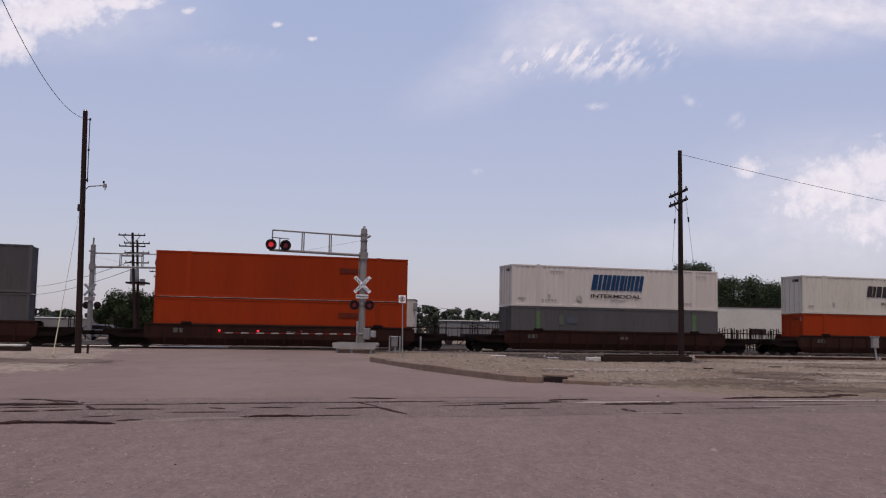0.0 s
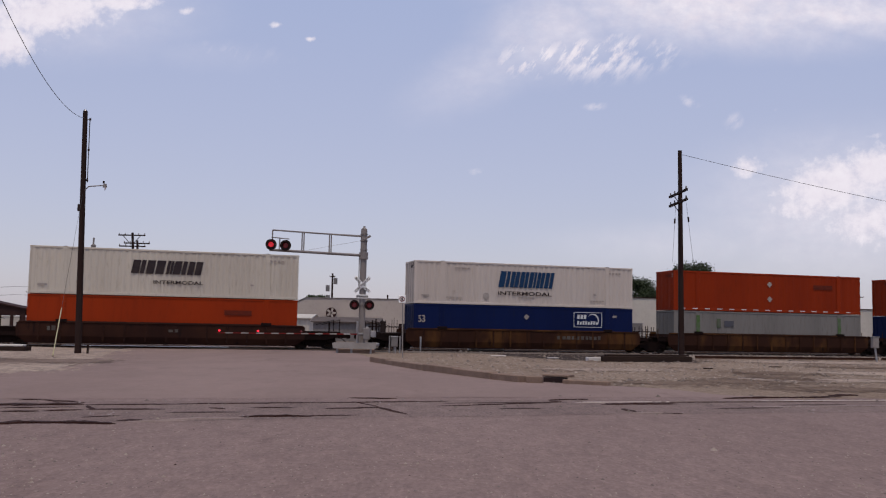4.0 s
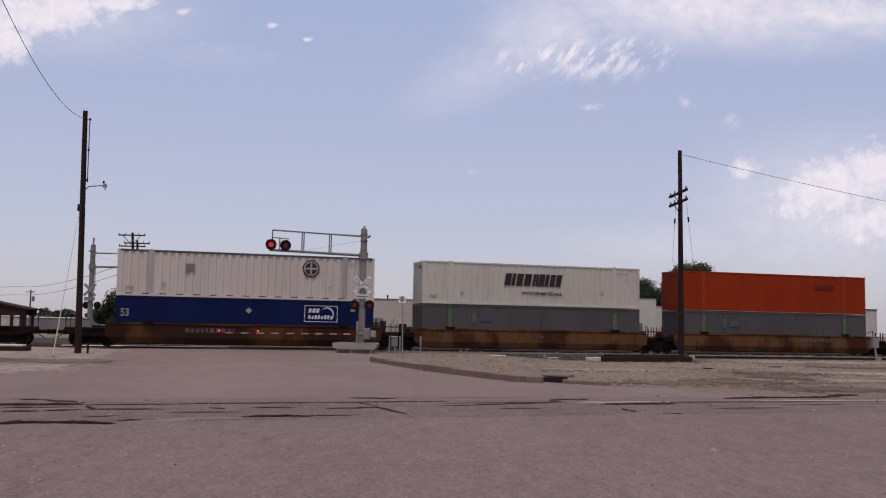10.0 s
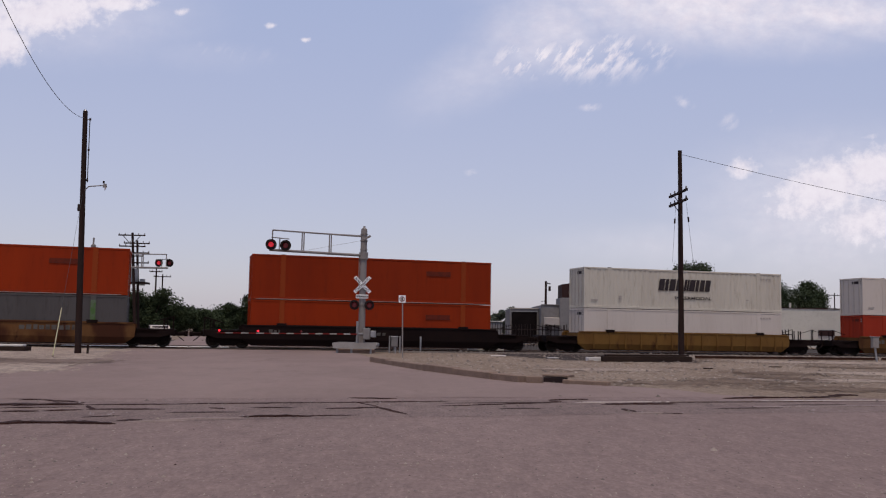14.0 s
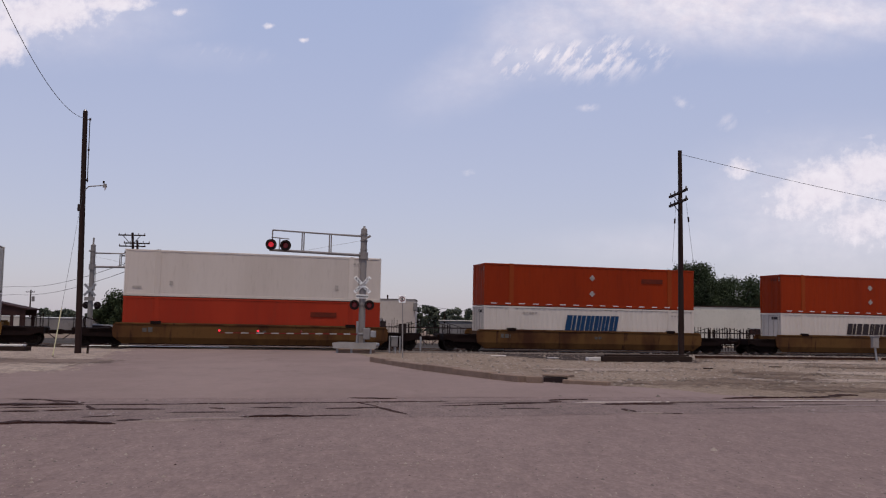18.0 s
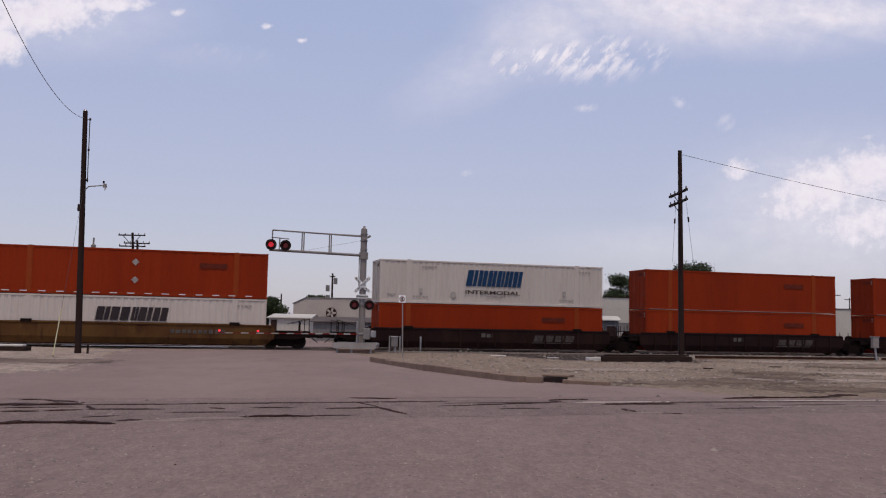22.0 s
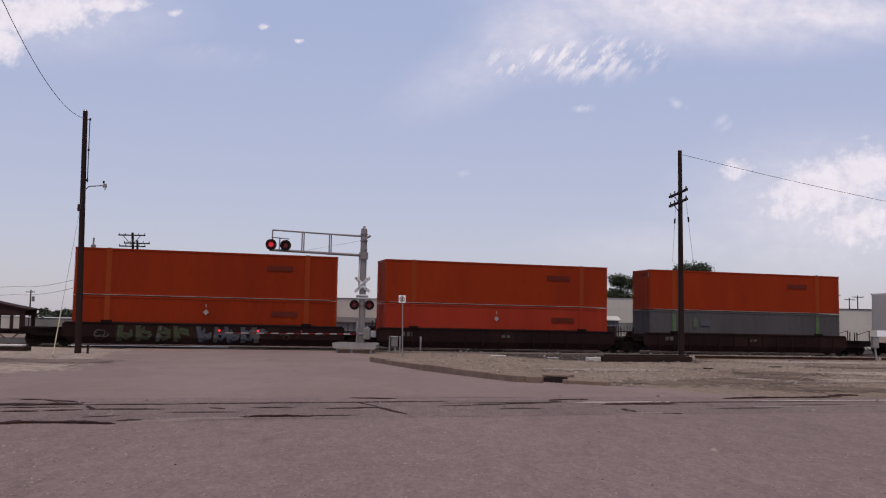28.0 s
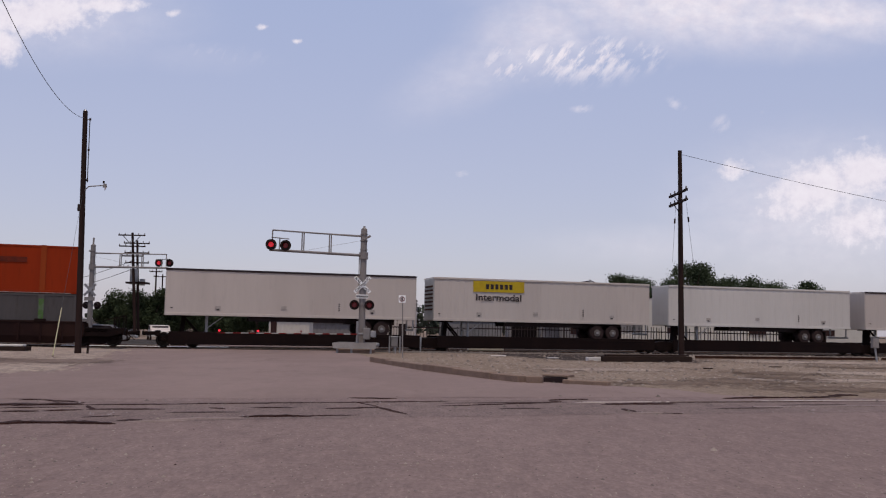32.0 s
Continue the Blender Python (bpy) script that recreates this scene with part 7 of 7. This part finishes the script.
for z0, z1 in ((8.1, 8.8), (7.2, 7.05)):
    cable("overhead_wire", sag((-92.0, 200.0, z1), (-112.0, 206.0, z1 + 0.1), 0.4), 0.03, "thin far overhead wire beyond the lone pole")
    cable("overhead_wire", sag((-33.7, 99.8, z0), (-92.0, 200.0, z1), 1.0), 0.03, "thin far overhead wire between line poles")
cable("overhead_wire", sag((-3.7, 140, 5.0), (18.0, 200.0, 5.6), 0.6), 0.03, "thin far overhead wire behind the warehouse")


# ---------------------------------------------------------------- parked car behind the crossing
def waiting_car(m, paint, label):
    """A saloon in the queue: body, windows, lamps, bumpers and wheels; its front towards +x."""
    car = thing("car", m, label, "car", "cars waiting at the crossing")
    body = prism([(-2.2, 0.33), (2.2, 0.33), (2.25, 0.62), (1.95, 0.84), (1.0, 0.92), (0.35, 1.32), (-1.2, 1.36), (-1.95, 0.95), (-2.25, 0.85)], -0.85, 0.85)
    bmesh.ops.bevel(body, geom=body.edges[:], offset=0.06, segments=2, affect="EDGES")
    part("body", body, M[paint], car)
    part("windscreen", prism([(0.93, 0.95), (0.42, 1.29), (0.40, 1.27), (0.90, 0.93)], -0.7, 0.7), M["black"], car)
    part("rear_window", prism([(-1.86, 1.02), (-1.33, 1.33), (-1.36, 1.36), (-1.9, 1.04)], -0.7, 0.7), M["black"], car)
    for y in (-0.862, 0.862):
        part("side_window", prism([(0.72, 0.95), (0.28, 1.25), (-1.15, 1.28), (-1.6, 0.98)], y - 0.01, y + 0.01), M["black"], car)
        for x in (-1.35, 1.4):
            w = part("tyre", rod((x, y - 0.1, 0.32), (x, y + 0.05, 0.32), 0.32, sides=18), M["rubber"], car)
            part("rim", rod((x, y - 0.11, 0.32), (x, y + 0.06, 0.32), 0.2, sides=14), M["galv"], w)
    for y in (-0.62, 0.62):
        part("tail_lamp", box(-2.3, -2.2, y - 0.14, y + 0.14, 0.66, 0.84, 0.02), M["red_paint"], car)
        part("headlamp", box(2.18, 2.28, y - 0.16, y + 0.16, 0.56, 0.72, 0.02), M["sign_white"], car)
    part("rear_bumper", box(-2.36, -2.18, -0.85, 0.85, 0.32, 0.55, 0.04), M[paint], car)
    part("front_bumper", box(2.18, 2.36, -0.85, 0.85, 0.28, 0.5, 0.04), M[paint], car)


waiting_car(pose(-25.6, 84.5, 0, 0, 0, -68), "white", "white car facing the crossing in the queue")
waiting_car(pose(-27.6, 77.0, 0, 0, 0, 12), "galv", "silver car beside the far crossing signal")


# ---------------------------------------------------------------- clouds: a far backdrop of sky
def cloud_material():
    m = bpy.data.materials.new("clouds")
    m.use_nodes = True
    n, l = m.node_tree.nodes, m.node_tree.links
    n.clear()
    out = n.new("ShaderNodeOutputMaterial")
    pos = n.new("ShaderNodeTexCoord").outputs["Object"]

    def op(kind, a, b=None, c=None):
        x = n.new("ShaderNodeMath")
        x.operation = kind
        for i, v in enumerate((a, b, c)):
            if v is None:
                continue
            if isinstance(v, (int, float)):
                x.inputs[i].default_value = v
            else:
                l.new(v, x.inputs[i])
        return x.outputs[0]

    def field(blobs):
        total = None
        for cx, cy, rx, ry, turn, k in blobs:
            mp = n.new("ShaderNodeMapping")
            mp.vector_type = "TEXTURE"
            mp.inputs["Location"].default_value = (cx * 2, cy * 2, 0)
            mp.inputs["Rotation"].default_value = (0, 0, radians(turn))
            mp.inputs["Scale"].default_value = (rx * 2, ry * 2, 1)
            l.new(warped, mp.inputs["Vector"])
            ln = n.new("ShaderNodeVectorMath")
            ln.operation = "LENGTH"
            l.new(mp.outputs["Vector"], ln.inputs[0])
            v = n.new("ShaderNodeMapRange")
            v.interpolation_type = "SMOOTHSTEP"
            v.inputs["From Min"].default_value, v.inputs["From Max"].default_value = 1.0, 0.0
            v.inputs["To Max"].default_value = k
            l.new(ln.outputs["Value"], v.inputs["Value"])
            total = v.outputs["Result"] if total is None else op("MAXIMUM", total, v.outputs["Result"])
        return total

    wn_ = n.new("ShaderNodeTexNoise")
    wn_.inputs["Scale"].default_value, wn_.inputs["Detail"].default_value = 0.012, 5
    l.new(pos, wn_.inputs["Vector"])
    shift = n.new("ShaderNodeVectorMath")
    shift.operation = "MULTIPLY_ADD"
    l.new(wn_.outputs["Color"], shift.inputs[0])
    shift.inputs[1].default_value, shift.inputs[2].default_value = (60, 40, 0), (-30, -20, 0)
    addv = n.new("ShaderNodeVectorMath")
    l.new(shift.outputs["Vector"], addv.inputs[0]), l.new(pos, addv.inputs[1])
    warped = addv.outputs["Vector"]
    puffs = field(((-700, 420, 265, 85, 5, 1.15), (-770, 365, 110, 70, 0, 1.15), (-575, 438, 150, 34, 0, 1.05), (-452, 424, 32, 12, 0, 0.8), (-296, 395, 20, 11, 10, 0.8), (-232, 371, 20, 9, 10, 0.95), (272, 253, 26, 9, 0, 0.62),
                   (442, 262, 24, 12, -10, 0.5), (592, 243, 16, 12, 0, 0.36), (643, 221, 18, 14, 0, 0.36), (515, 225, 22, 16, 0, 0.34), (58, 139, 34, 12, 0, 0.45), (690, 112, 200, 98, 14, 1.15), (770, 140, 140, 85, 0, 1.15), (540, 145, 60, 42, 8, 0.95), (640, 70, 150, 56, 0, 0.9), (760, 50, 170, 100, 0, 1.0), (770, 200, 40, 14, 0, 0.6)))
    veil = field(((470, 432, 500, 112, -4, 1.2), (90, 325, 235, 85, 26, 0.44), (200, 390, 200, 120, 14, 0.8), (700, 420, 330, 70, -4, 1.15), (-420, 345, 170, 40, -4, 0.14), (720, 75, 380, 190, 0, 0.78), (430, 10, 330, 60, 0, 0.35), (-650, 420, 330, 120, 0, 0.5)))
    streaks = field(((275, 345, 200, 66, 4, 1.25), (165, 340, 125, 56, 6, 1.2), (120, 330, 60, 36, 0, 0.8), (370, 345, 95, 46, 14, 0.95), (272, 253, 30, 10, 0, 0.7), (442, 262, 26, 14, -20, 0.6), (515, 225, 24, 20, 30, 0.5), (-380, 350, 150, 26, -6, 0.22)))
    slant = n.new("ShaderNodeMapping")
    slant.inputs["Rotation"].default_value = (0, 0, radians(-52))
    l.new(pos, slant.inputs["Vector"])
    comb = noise_node(n, l, slant.outputs["Vector"], 0.021, 6, 0.6, (0.5, 1.25, 1))
    fine = noise_node(n, l, pos, 0.018, 8, 0.62)
    wisp = noise_node(n, l, pos, 0.011, 6, 0.6, (1.0, 1.7, 1))
    a1 = ramp(n, l, op("ADD", op("MULTIPLY", puffs, 0.9), op("MULTIPLY", op("SUBTRACT", fine, 0.5), 1.2)), 0.18, 0.98)
    a1 = op("MULTIPLY", a1, ramp(n, l, puffs, 0.02, 0.3))
    a2 = op("MULTIPLY", veil, op("ADD", op("MULTIPLY", wisp, 0.9), 0.22))
    alpha = op("MINIMUM", op("MAXIMUM", op("MAXIMUM", op("MULTIPLY", a1, 0.95), op("MULTIPLY", op("MULTIPLY", streaks, 0.9), ramp(n, l, comb, 0.38, 0.66))), a2), 0.97)
    em = n.new("ShaderNodeEmission")
    l.new(blend(n, l, fine, (0.72, 0.66, 0.74), (0.92, 0.89, 0.93)), em.inputs["Color"])
    em.inputs["Strength"].default_value = 1.04
    tr = n.new("ShaderNodeBsdfTransparent")
    mix = n.new("ShaderNodeMixShader")
    l.new(alpha, mix.inputs[0]), l.new(tr.outputs[0], mix.inputs[1]), l.new(em.outputs[0], mix.inputs[2])
    l.new(mix.outputs[0], out.inputs["Surface"])
    return m


FAR = 3278.6
cloud_sheet = bmesh.new()
cloud_sheet.faces.new([cloud_sheet.verts.new(c) for c in ((-2400, -330, 0), (2400, -330, 0), (2400, 1500, 0), (-2400, 1500, 0))])
clouds = tagged(part("backdrop_clouds", cloud_sheet, cloud_material(), at=EYE @ pose(0, 0, -FAR)), "white cumulus and thin veils of cloud in a hazy sky", "sky", kind="structure")


def motions():
    """The whole train rolls to the left at a steady pace and gains a little speed towards the end."""
    gone = [(0, 0.0), (4, 54.28), (8, 108.56), (12, 162.84), (16, 217.12), (20, 271.42), (24, 325.8), (28, 380.2), (32, 435.0)]
    for ob, s, z in CARRIED:
        walk(ob, [(t, on_track(s - g, 0, z + (RAIL_TOP if z in (0.0, DECK) else 0.0))) for t, g in gone])
    turns, t = [], 0.0
    for i in range(961):
        t = i / 30
        turns.append((t, Matrix.Rotation(-13.57 * t / 0.475, 4, "Y")))
    walk(WHEELS[0], turns)
    keys = WHEELS[0].animation_data
    for w in WHEELS[1:]:
        w.rotation_mode = "QUATERNION"
        w.animation_data_create()
        w.animation_data.action = keys.action
        w.animation_data.action_slot = keys.action_slot
    walk(clouds, [(0.0, EYE @ pose(0, 0, -FAR)), (32.0, EYE @ pose(-54.0, -9.0, -FAR))])

motions()
